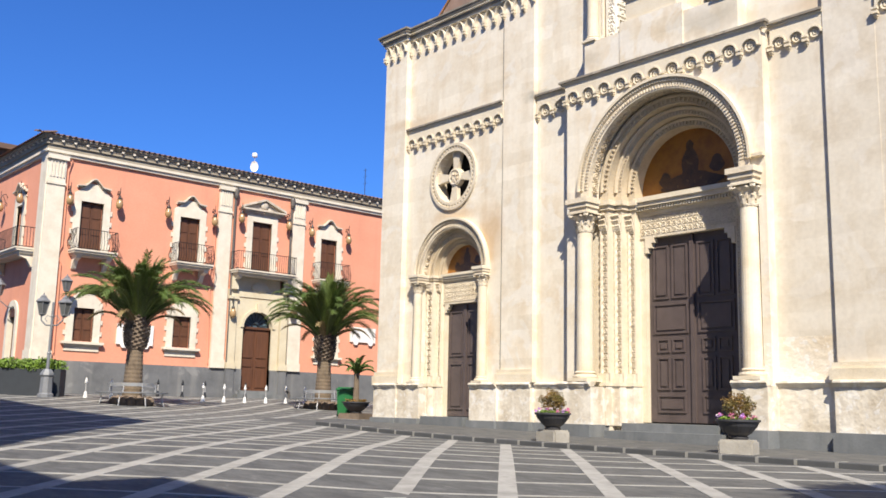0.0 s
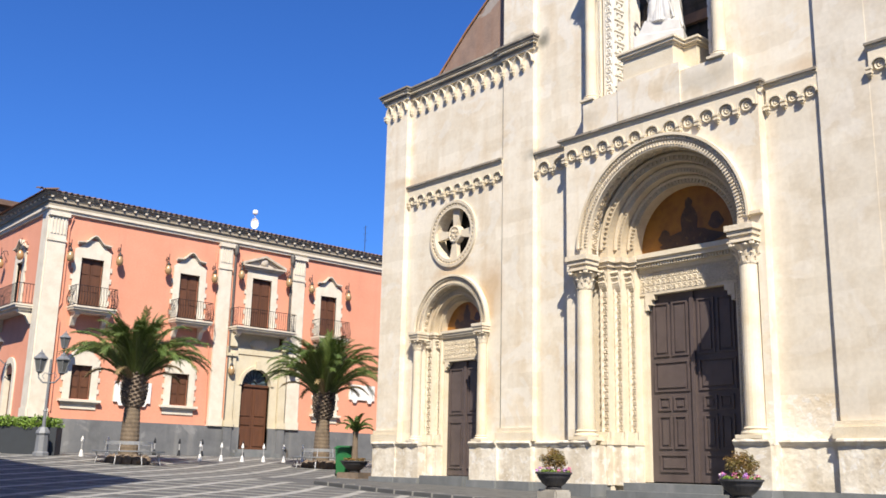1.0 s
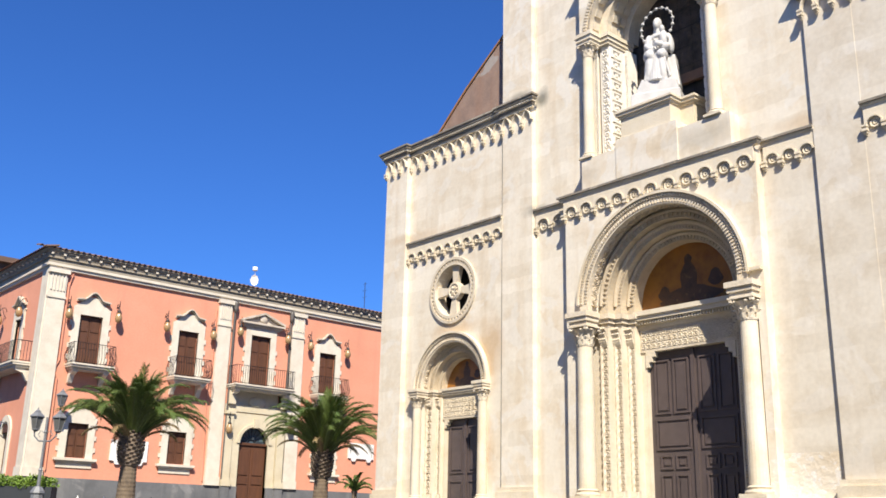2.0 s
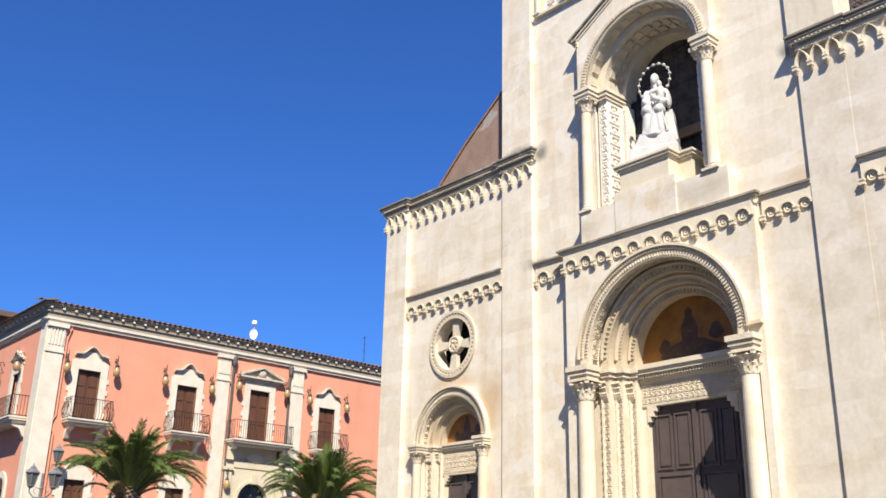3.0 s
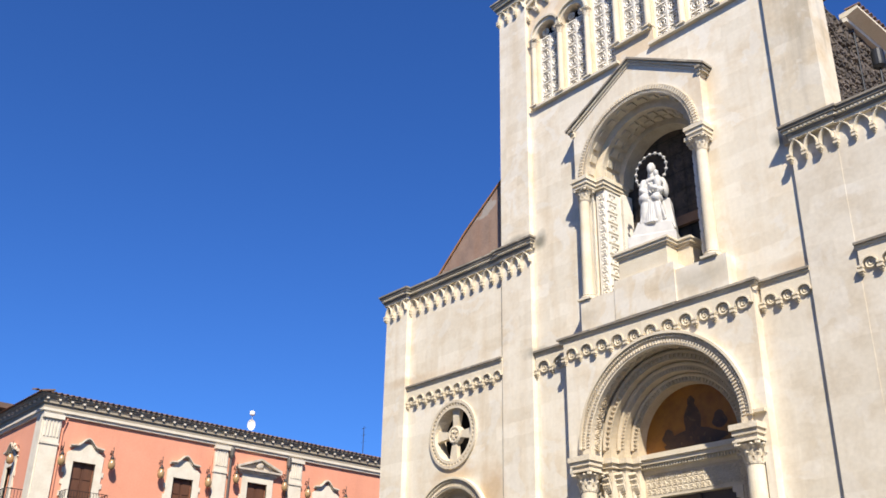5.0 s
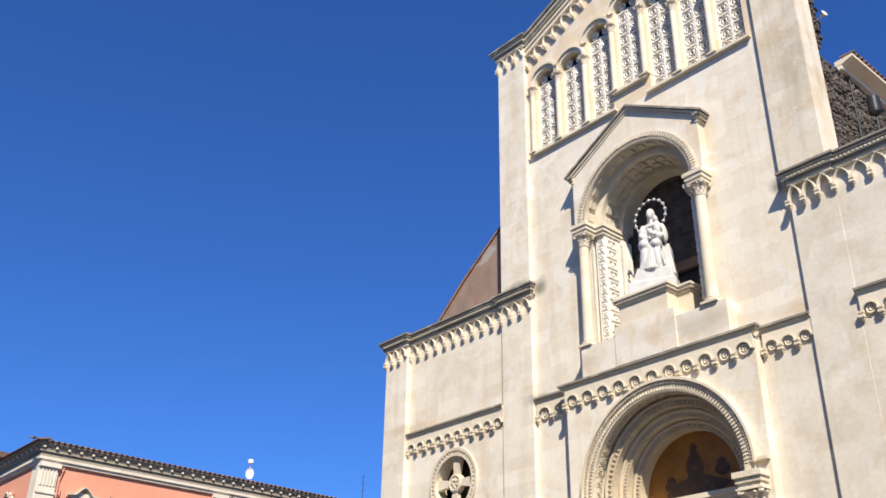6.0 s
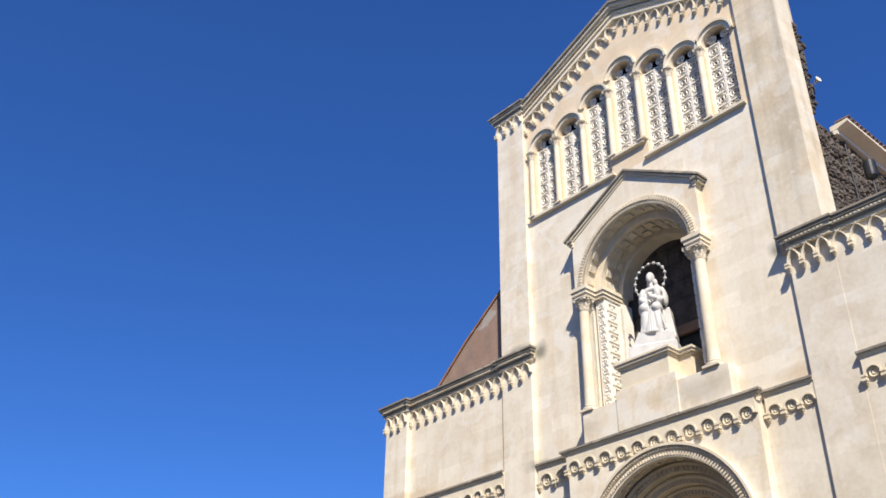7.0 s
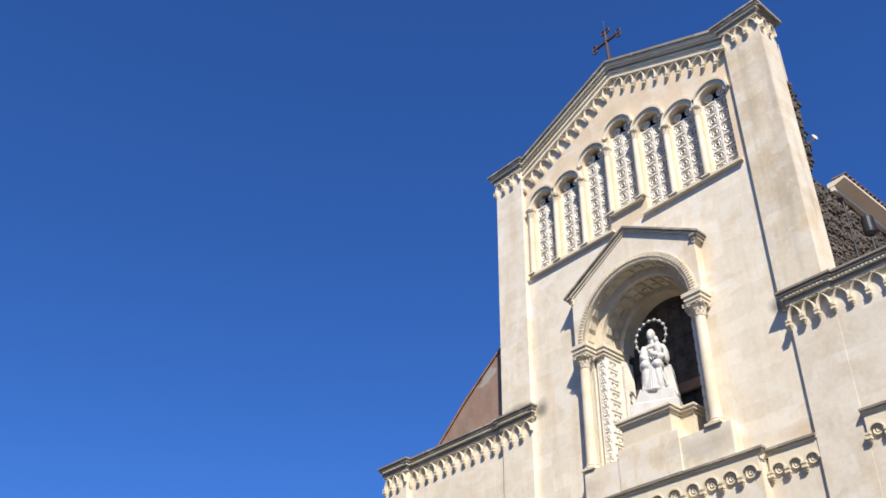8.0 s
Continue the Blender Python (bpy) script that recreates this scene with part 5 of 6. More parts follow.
pal_part("basalt_foot", bm, PALFOOT, label="grey basalt foot of the palace wall")
bm = bmesh.new()
box(bm, -5.8, 22, 0.4, 21.5, 0.8, 12.45)
pal_part("inner_wall", bm, PINK)
bm = bmesh.new()
wall_holes(bm, -22, -0.02, 3.1, 12.5, 0, 0.4, [(-3.75, -2.95, 8.05, 10.5), (-3.55, -2.5, 3.1, 5.1)])
pal_part("wall", bm, PINK, SIDE)
bm = bmesh.new()
wall_holes(bm, -22, -0.08, 0.8, 3.1, -0.05, 0.4, [(-3.55, -2.5, 0.8, 3.1)])
pal_part("basalt_foot", bm, PALFOOT, SIDE)


def shutters(par, c, w, z0, z1, y, m=None):
    for s in (-1, 1):
        bm = bmesh.new()
        xa, xb = sorted((c + s * 0.01, c + s * (w / 2)))
        box(bm, xa, xb, y, y + 0.05, z0, z1)
        n = 3
        for i in range(n):
            za, zb = z0 + (z1 - z0) * (i + 0.08) / n, z0 + (z1 - z0) * (i + 0.92) / n
            box(bm, xa + 0.07, xb - 0.07, y - 0.025, y + 0.01, za, zb)
        ob = part("shutter", bm, WOOD, par, "brown wooden shutter leaf")


def curved_pediment(bm, c, z, w, y, rise=0.34, thick=0.16, out=0.28):
    """An ogee hood: flat wings and a raised middle."""
    n = 24
    def zz(t):
        a = abs(t)
        return z + rise * (0.5 + 0.5 * math.cos(math.pi * min(a / 0.62, 1))) - 0.10 * max(0, a - 0.7)
    for k, (p, q) in enumerate(((out * 0.55, 0.0), (out, thick * 0.5))):
        pts = [(c + w * (i / n - 0.5), zz(2 * i / n - 1)) for i in range(n + 1)]
        lo = [(x, v + q) for x, v in pts]
        hi = [(x, v + q + thick * 0.5) for x, v in reversed(pts)]
        a = [bm.verts.new((x, y - p, v)) for x, v in lo + hi]
        b = [bm.verts.new((x, y, v)) for x, v in lo + hi]
        m = len(a)
        for i in range(m):
            bm.faces.new((a[i], b[i], b[(i + 1) % m], a[(i + 1) % m]))
        for i in range(n):
            j = 2 * n + 1 - i
            bm.faces.new((a[i], a[i + 1], a[j - 1], a[j]))


def balcony(c, w, z, depth=0.85, m=None, curved=True):
    bm = bmesh.new()
    for p, za, zb in ((0.0, 0.0, 0.07), (-0.06, -0.09, 0.0), (-0.22, -0.2, -0.09)):
        box(bm, c - w / 2 - p * 0.5, c + w / 2 + p * 0.5, -depth - p, 0.02, z + za, z + zb)
    for s in (-1, 1):
        x = c + s * (w / 2 - 0.3)
        prism_side = [(-0.02, z - 0.2), (-depth * 0.75, z - 0.2), (-depth * 0.7, z - 0.32), (-depth * 0.35, z - 0.42), (-0.12, z - 0.75), (-0.02, z - 0.8)]
        a = [bm.verts.new((x - 0.11, y, q)) for y, q in prism_side]
        b = [bm.verts.new((x + 0.11, y, q)) for y, q in prism_side]
        bm.faces.new(a)
        bm.faces.new(b[::-1])
        for i in range(6):
            bm.faces.new((a[i], b[i], b[(i + 1) % 6], a[(i + 1) % 6]))
    bal = pal_part("balcony", bm, WHITE, m, label="stone balcony with an iron railing")
    bm = bmesh.new()
    def bow(t):
        return 0.16 * math.sin(math.pi * min(1, max(0, t))) if curved else 0.0
    pts = [(c - w / 2 + 0.05, -0.02)] + [(c - w / 2 + 0.05, -depth + 0.06)] + [(c + w / 2 - 0.05, -depth + 0.06), (c + w / 2 - 0.05, -0.02)]
    for zz in (z + 0.12, z + 1.0):
        pipe(bm, [(x, y - (0.03 if zz < z + 0.5 else 0), zz) for x, y in pts], 0.018, 4)
    for (xa, ya), (xb, yb) in zip(pts, pts[1:]):
        n = max(2, int(math.hypot(xb - xa, yb - ya) / 0.125))
        for i in range(n + 1):
            x, y = xa + (xb - xa) * i / n, ya + (yb - ya) * i / n
            dx, dy = ((0, -1) if abs(xb - xa) > 0.1 else ((-1, 0) if xa < c else (1, 0)))
            pipe(bm, [(x + dx * bow(f * 1.3) * 0.7, y + dy * bow(f * 1.3) * 0.7, z + 0.08 + 0.92 * f) for f in (0, 0.2, 0.4, 0.7, 1.0)], 0.011, 4)
    part("railing", bm, IRON, bal, "thin bowed iron railing")
    return bal


def window_up(c, w, i, m=None):
    z0, z1 = 8.05, 10.4 if i != 2 else 10.75
    bm = bmesh.new()
    e = 0.33
    for s in (-1, 1):
        xa, xb = sorted((c + s * w / 2, c + s * (w / 2 + e)))
        box(bm, xa, xb, -0.07, 0.1, z0, z1)
        xa, xb = sorted((c + s * (w / 2 + e), c + s * (w / 2 + e + 0.1)))
        for j in range(9):
            if j % 2:
                box(bm, xa, xb, -0.05, 0.05, z0 + 0.26 * j, z0 + 0.26 * j + 0.22)
    box(bm, c - w / 2 - e, c + w / 2 + e, -0.07, 0.1, z1, z1 + 0.36)
    win = pal_part("window", bm, WHITE, m, label="tall shuttered balcony window with white stone frame")
    shutters(win, c, w, z0, z1, 0.14)
    bm = bmesh.new()
    if i == 2:
        for p, za, zb in ((0.1, 0.36, 0.46), (0.2, 0.46, 0.55), (0.3, 0.55, 0.64)):
            box(bm, c - 0.98 - p, c + 0.98 + p, -p, 0.05, z1 + za, z1 + zb)
        for s in (-1, 1):
            prism(bm, [(c + s * 1.28, z1 + 0.64), (c, z1 + 1.12), (c, z1 + 1.24), (c + s * 1.28, z1 + 0.76)], -0.3, 0.05)
        prism(bm, [(c - 1.1, z1 + 0.64), (c + 1.1, z1 + 0.64), (c, z1 + 1.15)], -0.1, 0.05)
        ball(bm, (c, -0.14, z1 + 0.9), (0.24, 0.1, 0.22), n=8)
    else:
        pts = [(c - 0.85, z1 + 0.36), (c + 0.85, z1 + 0.36), (c + 0.6, z1 + 0.52), (c + 0.35, z1 + 0.85), (c - 0.35, z1 + 0.85), (c - 0.6, z1 + 0.52)]
        field = bmesh.new()
        prism(field, pts, -0.06, 0.08)
        part("hood_field", field, WHITE, win)
        curved_pediment(bm, c, z1 + 0.62, 1.55, 0.0, 0.36, 0.13, 0.22)
    part("pediment", bm, HOOD, win, "weathered moulded window hood")
    return win


for i, (c, w) in enumerate(UP):
    window_up(c, w, i)
balcony(-4.05, 2.0, 8.0)
balcony(0.84, 1.96, 8.0)
balcony(4.87, 3.5, 8.0, 0.9, None, False)
balcony(9.1, 2.0, 8.0)
window_up(-3.35, 0.8, 0, SIDE)
balcony(-3.0, 4.6, 8.0, 0.9, SIDE, False)


def window_low(c):
    bm = bmesh.new()
    w, z0, z1 = 0.92, 4.0, 5.5
    for s in (-1, 1):
        xa, xb = sorted((c + s * w / 2, c + s * (w / 2 + 0.32)))
        box(bm, xa, xb, -0.07, 0.1, z0 - 0.02, z1)
        xa, xb = sorted((c + s * (w / 2 + 0.32), c + s * (w / 2 + 0.42)))
        for j in range(6):
            if j % 2:
                box(bm, xa, xb, -0.05, 0.05, z0 + 0.26 * j, z0 + 0.26 * j + 0.2)
    prism(bm, [(c - w / 2 - 0.32, z1), (c + w / 2 + 0.32, z1), (c + w / 2 + 0.38, z1 + 0.22), (c + 0.4, z1 + 0.62), (c + 0.2, z1 + 0.85), (c - 0.2, z1 + 0.85), (c - 0.4, z1 + 0.62), (c - w / 2 - 0.38, z1 + 0.22)], -0.07, 0.1)
    win = pal_part("window", bm, WHITE, label="low shuttered window with white stone frame")
    shutters(win, c, w, z0, z1, 0.14)
    bm = bmesh.new()
    box(bm, c - 0.95, c + 0.95, -0.22, 0.05, 3.86, 3.97)
    box(bm, c - 0.88, c + 0.88, -0.15, 0.05, 3.8, 3.86)
    part("sill", bm, WHITE, win)
    bm = bmesh.new()
    box(bm, c - 0.8, c + 0.8, -0.05, 0.05, 3.55, 3.8)
    part("apron", bm, WHITE, win)


for c in LOW:
    window_low(c)

# pilasters
for x0, x1 in ((-6.24, -5.45), (2.33, 3.05), (6.72, 7.48)):
    bm = bmesh.new()
    box(bm, x0, x1, -0.12, 0.05, 3.1, 12.3)
    for j in range(5):
        xx = x0 + 0.1 + (x1 - x0 - 0.2) * j / 4
        box(bm, xx - 0.035, xx + 0.035, -0.16, 0, 11.3, 12.1)
    for p, za, zb in ((0.05, 10.95, 11.05), (0.12, 12.1, 12.3), (0.05, 3.1, 3.5)):
        box(bm, x0 - p * 0.6, x1 + p * 0.6, -0.12 - p, 0.05, za, zb)
    pal_part("pilaster", bm, WHITE, label="pale stone pilaster")
bm = bmesh.new()
box(bm, -0.75, 0.02, -0.1, 0.05, 3.1, 12.3)
box(bm, -0.8, 0.06, -0.15, 0.05, 3.1, 3.5)
pal_part("pilaster", bm, WHITE, SIDE)

# cornice: plain band, brackets and tiled eave, on the front and the side
for m, x0, x1 in ((None, -6.2, 22), (SIDE, -22, -0.1)):
    bm = bmesh.new()
    for p, za, zb in ((0.12, 12.29, 12.42), (0.2, 12.42, 12.54)):
        box(bm, x0 - (p if m is None else 0), x1, -p, 0.1, za, zb)
    pal_part("cornice_band", bm, WHITE, m)
    bm = bmesh.new()
    for p, za, zb in ((0.2, 12.54, 12.74), (0.28, 12.74, 12.86), (0.38, 12.98, 13.06), (0.44, 13.06, 13.14)):
        box(bm, x0 - (p if m is None else 0), x1, -p, 0.1, za, zb)
    box(bm, x0 - (0.3 if m is None else 0), x1, -0.3, 0.1, 12.86, 12.98)
    pal_part("cornice", bm, PALCORN, m, label="dark weathered eaves cornice")
    bm = bmesh.new()
    box(bm, -0.055, 0.055, -0.385, 0.0, 12.885, 12.965)
    b0 = pal_part("bracket", bm, WHITE)
    n = int((x1 - x0) / 0.56)
    base = m or Matrix()
    lo = -6.35 if m is None else -22
    k = 0
    while lo + 0.56 * k < (15 if m is None else 0.3):
        at = base @ pose(lo + 0.56 * k, 0, 0)
        if k == 0:
            b0.matrix_basis = at
        else:
            again(b0, at)
        k += 1
    t1 = tile_mesh("roof_tile", ROOF, palace, 0.6, 0.085)
    k = 0
    while (-6.9 if m is None else -16) + 0.27 * k < (15 if m is None else 0.6):
        at = base @ pose((-6.9 if m is None else -16) + 0.27 * k, -0.52, 13.12, 12, 0, 0)
        if k == 0:
            t1.matrix_basis = at
        else:
            again(t1, at)
        k += 1
bm = bmesh.new()
v = [bm.verts.new(p) for p in ((-6.75, -0.48, 13.142), (22, -0.48, 13.142), (22, 21.5, 13.14), (-6.95, 21.5, 13.14), (4, 10, 15.4), (14, 10, 15.4))]
for f in ((0, 1, 5, 4), (1, 2, 5), (2, 3, 4, 5), (3, 0, 4), (0, 3, 2, 1)):
    bm.faces.new([v[i] for i in f])
pal_part("roof", bm, ROOF, label="low hipped clay tile roof")

# carriage door with its stone portal
DC, DR, DS = 4.89, 0.84, 5.22
bm = bmesh.new()
n = 20
for i in range(n):
    a, b = math.pi * (1 - i / n), math.pi * (1 - (i + 1) / n)
    p, q = (DC + DR * math.cos(a), DS + DR * math.sin(a)), (DC + DR * math.cos(b), DS + DR * math.sin(b))
    prism(bm, [p, q, (q[0], 6.7), (p[0], 6.7)], -0.1, 0.3)
for s in (-1, 1):
    xa, xb = sorted((DC + s * DR, DC + s * 1.25))
    box(bm, xa, xb, -0.1, 0.3, 3.1, 6.7)
    xa, xb = sorted((DC + s * 1.3, DC + s * 1.7))
    box(bm, xa, xb, -0.2, 0.1, 3.1, 6.6)
    box(bm, xa - 0.06, xb + 0.06, -0.28, 0.1, 6.6, 6.75)
    box(bm, xa - 0.06, xb + 0.06, -0.28, 0.1, 3.1, 3.4)
    box(bm, xa + 0.02, xb - 0.02, -0.3, 0.1, 7.1, 7.75)
ring(bm, DC, DS, DR, DR + 0.16, -0.16, 0.1, n=24)
box(bm, DC - 0.12, DC + 0.12, -0.24, 0.1, DS + DR - 0.05, DS + DR + 0.4)
box(bm, DC - 1.75, DC + 1.75, -0.14, 0.1, 6.75, 7.1)
box(bm, DC - 1.25, DC + 1.25, -0.06, 0.1, 7.1, 7.8)
ball(bm, (DC, -0.1, 7.3), (0.5, 0.14, 0.3), n=8)
gate = pal_part("door", bm, OCHRE, label="arched carriage doorway with a carved pale stone surround")
for s in (-1, 1):
    bm = bmesh.new()
    xa, xb = sorted((DC + s * DR, DC + s * 1.3))
    box(bm, xa, xb, -0.16, 0.3, 0.9, 3.1)
    xa, xb = sorted((DC + s * 1.3, DC + s * 1.75))
    box(bm, xa, xb, -0.24, 0.3, 0.9, 3.1)
    part("door_foot", bm, PALFOOT, gate)
for s in (-1, 1):
    bm = bmesh.new()
    xa, xb = sorted((DC + s * 0.01, DC + s * DR))
    box(bm, xa, xb, 0.18, 0.26, 2.02, DS - 0.05)
    for za, zb in ((2.2, 3.1), (3.25, 3.55), (3.7, 4.95)):
        box(bm, xa + 0.12, xb - 0.12, 0.14, 0.2, za, zb)
    part("door_leaf", bm, WOOD, gate, "brown panelled door leaf")
bm = bmesh.new()
box(bm, DC - DR, DC + DR, 0.1, 0.26, DS - 0.06, DS + 0.06)
part("transom", bm, WOOD, gate)
bm = bmesh.new()
pts = [(DC + DR * math.cos(math.pi * i / 20), DS + 0.06 + (DR - 0.02) * math.sin(math.pi * i / 20)) for i in range(21)]
prism(bm, pts, 0.24, 0.28)
part("fanlight", bm, FAN, gate, "half-round fanlight with radiating bars")
bm = bmesh.new()
for i in range(9):
    a = math.pi * (i + 0.5) / 9
    pipe(bm, [(DC + 0.2 * math.cos(a), 0.2, DS + 0.06 + 0.2 * math.sin(a)), (DC + 0.76 * math.cos(a), 0.2, DS + 0.06 + 0.74 * math.sin(a))], 0.015, 4)
ring(bm, DC, DS + 0.06, 0.17, 0.2, 0.18, 0.23, n=16)
ring(bm, DC, DS + 0.06, 0.76, 0.83, 0.16, 0.24, n=24)
part("fanlight_bars", bm, IRON, gate)
bm = bmesh.new()
box(bm, DC - 1.3, DC + 1.3, -0.7, 0.3, 0.9, 1.85)
box(bm, DC - 1.0, DC + 1.0, -0.35, 0.3, 1.85, 2.03)
part("step", bm, BASALT, gate)
# arched side door
bm = bmesh.new()
ring(bm, -3.02, 5.1, 0.5, 0.78, -0.08, 0.2, n=20)
for s in (-1, 1):
    xa, xb = sorted((-3.02 + s * 0.5, -3.02 + s * 0.78))
    box(bm, xa, xb, -0.08, 0.2, 1.6, 5.1)
gate2 = pal_part("door", bm, WHITE, SIDE, label="narrow arched side doorway")
bm = bmesh.new()
box(bm, -3.54, -2.5, 0.18, 0.25, 1.6, 5.1)
pts = [(-3.02 + 0.52 * math.cos(math.pi * i / 14), 5.1 + 0.52 * math.sin(math.pi * i / 14)) for i in range(15)]
prism(bm, pts, 0.0 - 0.01, 0.25)
part("door_leaf", bm, WOOD, gate2)
# marble plates and notice case
for x0, x1, z0, z1 in ((10.8, 12.5, 4.9, 5.72), (-2.5, -0.72, 3.98, 4.92)):
    bm = bmesh.new()
    box(bm, x0, x1, -0.1, 0.0, z0, z1)
    for f in (0.2, 0.8):
        xx = x0 + (x1 - x0) * f
        prism(bm, [(xx - 0.18, z0), (xx + 0.18, z0), (xx + 0.1, z0 - 0.16), (xx - 0.1, z0 - 0.16)], -0.12, 0.0)
    ob = pal_part("wall_plate", bm, PLATE, label="white marble wall plate on two brackets")
# downpipes
ZINC = material("dull_zinc", (0.13, 0.12, 0.11), (0.09, 0.08, 0.075), 3, 0.6, 0.3, 0.002, 30, 0.6)
for x, zt in ((3.2, 12.3), (6.58, 12.3)):
    bm = bmesh.new()
    pipe(bm, [(x, -0.28, zt), (x, -0.14, zt - 0.4), (x, -0.14, 2.4), (x + (0.35 if x > 5 else 0), -0.16, 2.0), (x + (0.35 if x > 5 else 0), -0.16, 1.0)], 0.06, 8)
    lathe(bm, ((0.07, zt - 0.55), (0.12, zt - 0.42), (0.14, zt - 0.1), (0.1, zt)), x, -0.2, 10)
    pal_part("downpipe", bm, ZINC, label="dark metal rain pipe")
bm = bmesh.new()
pipe(bm, [(-5.2, -0.1, 12.2), (-5.32, -0.06, 11.6), (-5.32, -0.06, 8.2), (-5.5, -0.06, 7.8), (-5.32, -0.06, 7.4), (-5.3, -0.06, 3.4)], 0.03, 5)
pal_part("wall_cable", bm, PINK)
bm = bmesh.new()
pipe(bm, [(2.2, -0.06, 11.8), (2.2, -0.06, 8.4), (2.05, -0.06, 7.9), (2.2, -0.06, 3.3)], 0.03, 5)
pal_part("wall_cable", bm, PINK)


def wall_lantern(u, z, m=None, size=1.0):
    lan = thing("wall_lantern", "amber glass drop lantern on an iron wall bracket", "lantern", group="lanterns on the palace wall")
    bm = bmesh.new()
    pipe(bm, [(0, 0.0, 0.55), (0, -0.1, 0.75), (0, -0.3, 0.72), (0, -0.42, 0.5)], 0.022, 5)
    pipe(bm, [(0, 0.0, 0.2), (0, -0.15, 0.35), (0, -0.3, 0.72)], 0.018, 5)
    pipe(bm, [(0, -0.42, 0.9), (0, -0.42, 0.3)], 0.02, 5)
    part("bracket", bm, IRON, lan)
    bm = bmesh.new()
    lathe(bm, ((0.05, 0.34), (0.1, 0.26), (0.2, 0.08), (0.215, -0.05), (0.16, -0.2), (0.05, -0.26)), 0, -0.42, 12)
    part("shade", bm, AMBER, lan, "amber glass drop", True)
    bm = bmesh.new()
    lathe(bm, ((0.11, 0.25), (0.12, 0.3), (0.05, 0.42), (0.02, 0.5)), 0, -0.42, 10)
    part("cap", bm, IRON, lan)
    return lan


proto = wall_lantern(0, 0)
spots = [(-5.25, 10.3), (-2.95, 10.45), (-0.5, 10.4), (2.0, 10.35), (3.5, 10.75), (6.35, 10.75), (7.8, 10.6), (10.25, 10.5), (3.3, 5.85), (6.85, 6.1)]
for i, (u, z) in enumerate(spots):
    m = pose(-18, u, z, 0, 0, 90)
    proto.scale = (0.78, 0.78, 0.9)
    if i == 0:
        proto.matrix_basis = m @ Matrix.Diagonal((0.78, 0.78, 0.9, 1))
    else:
        copy_thing(proto, m)
for x in (-23.5, -20.6):
    copy_thing(proto, pose(x, -6.2, 10.6))

# dish and aerial on the palace roof
bm = bmesh.new()
pipe(bm, [(0, 0, -0.4), (0, 0, 1.0)], 0.03, 6)
lathe(bm, ((0.05, 0.0), (0.25, 0.05), (0.34, 0.14), (0.35, 0.17), (0.24, 0.08), (0.03, 0.04)), 0, 0, 14)
for v in bm.verts:
    if v.co.z < 0.2 and abs(v.co.x) + abs(v.co.y) > 0.04:
        x, y, z = v.co
        v.co = (x, -0.1 - z, 0.2 + y)
lathe(bm, ((0.22, 0.86), (0.24, 0.9), (0.24, 1.05), (0.2, 1.1)), 0, 0, 12)
dish = part("satellite_dish", bm, PLATE)
dish.matrix_basis = pose(-19.0, 4.8, 13.75, 0, 0, 60) @ Matrix.Diagonal((0.6, 0.6, 0.85, 1))
tagged(dish, "white dish aerial on the palace roof", "aerial")
bm = bmesh.new()
pipe(bm, [(0, 0, 0), (0, 0, 1.9)], 0.02, 5)
for z in (1.0, 1.4, 1.8):
    pipe(bm, [(-0.2, 0, z), (0.2, 0, z)], 0.01, 4)
ant = part("roof_aerial", bm, IRON)
ant.matrix_basis = pose(-19.0, 12.2, 13.3)
tagged(ant, "thin metal aerial on the palace roof", "aerial")

# ---- palms ----
FROND = material("palm_leaf", (0.085, 0.132, 0.028), (0.15, 0.17, 0.05), 0.8, 0.45, 0, 0, 30, 0.7, isle=0.4)
DRY = material("dry_palm_leaf", (0.25, 0.19, 0.09), (0.18, 0.12, 0.06), 1.0, 0.7, 0, 0, 30, 0.7, isle=0.3)
BARK = material("palm_bark", (0.19, 0.145, 0.10), (0.10, 0.075, 0.055), 4, 0.95, 0, 0.02, 14, 0.8, isle=0.25)
STUB = material("palm_leaf_base", (0.20, 0.155, 0.115), (0.09, 0.068, 0.05), 4, 0.9, 0, 0.02, 14, 0.8, isle=0.45)


def frond(bm, rng, base, az, elev, length, droop, width=0.42):
    """One feather leaf: a bent midrib with two rows of leaflets."""
    n = 34
    pos = Vector(base)
    d = Vector((math.cos(az) * math.cos(elev), math.sin(az) * math.cos(elev), math.sin(elev)))
    step = length / n
    pts, dirs = [], []
    for i in range(n + 1):
        pts.append(pos.copy())
        dirs.append(d.copy())
        pos = pos + d * step
        d = (d + Vector((0, 0, -droop * (0.3 + 1.6 * i / n) / n))).normalized()
    pipe(bm, pts[::3], [0.045 * (1 - 0.85 * i / (len(pts[::3]) - 1)) + 0.004 for i in range(len(pts[::3]))], 4)
    up = Vector((0, 0, 1))
    for i in range(3, n + 1):
        t = dirs[i]
        side = t.cross(up)
        side = side.normalized() if side.length > 0.05 else Vector((math.sin(az), -math.cos(az), 0))
        nrm = side.cross(t).normalized()
        f = i / n
        for s in (-1, 1):
            for k in (0, 0.33, 0.67):
                ll = width * (0.38 + 0.66 * math.sin(math.pi * min(1, 0.12 + 0.80 * f))) * rng.uniform(0.8, 1.12)
                o = pts[i] - t * step * k
                out = side * s * rng.uniform(0.50, 0.72) + t * (0.75 + 0.35 * f) + nrm * rng.uniform(0.05, 0.40)
                mid = o + out * ll * 0.55
                tip = o + out * ll + Vector((0, 0, -rng.uniform(0.2, 0.5) * ll))
                w = t * 0.011
                a = [bm.verts.new(q) for q in (o - w, o + w, mid + w * 1.3, tip, mid - w * 1.3)]
                bm.faces.new((a[0], a[1], a[2], a[4]))
                bm.faces.new((a[4], a[2], a[3]))


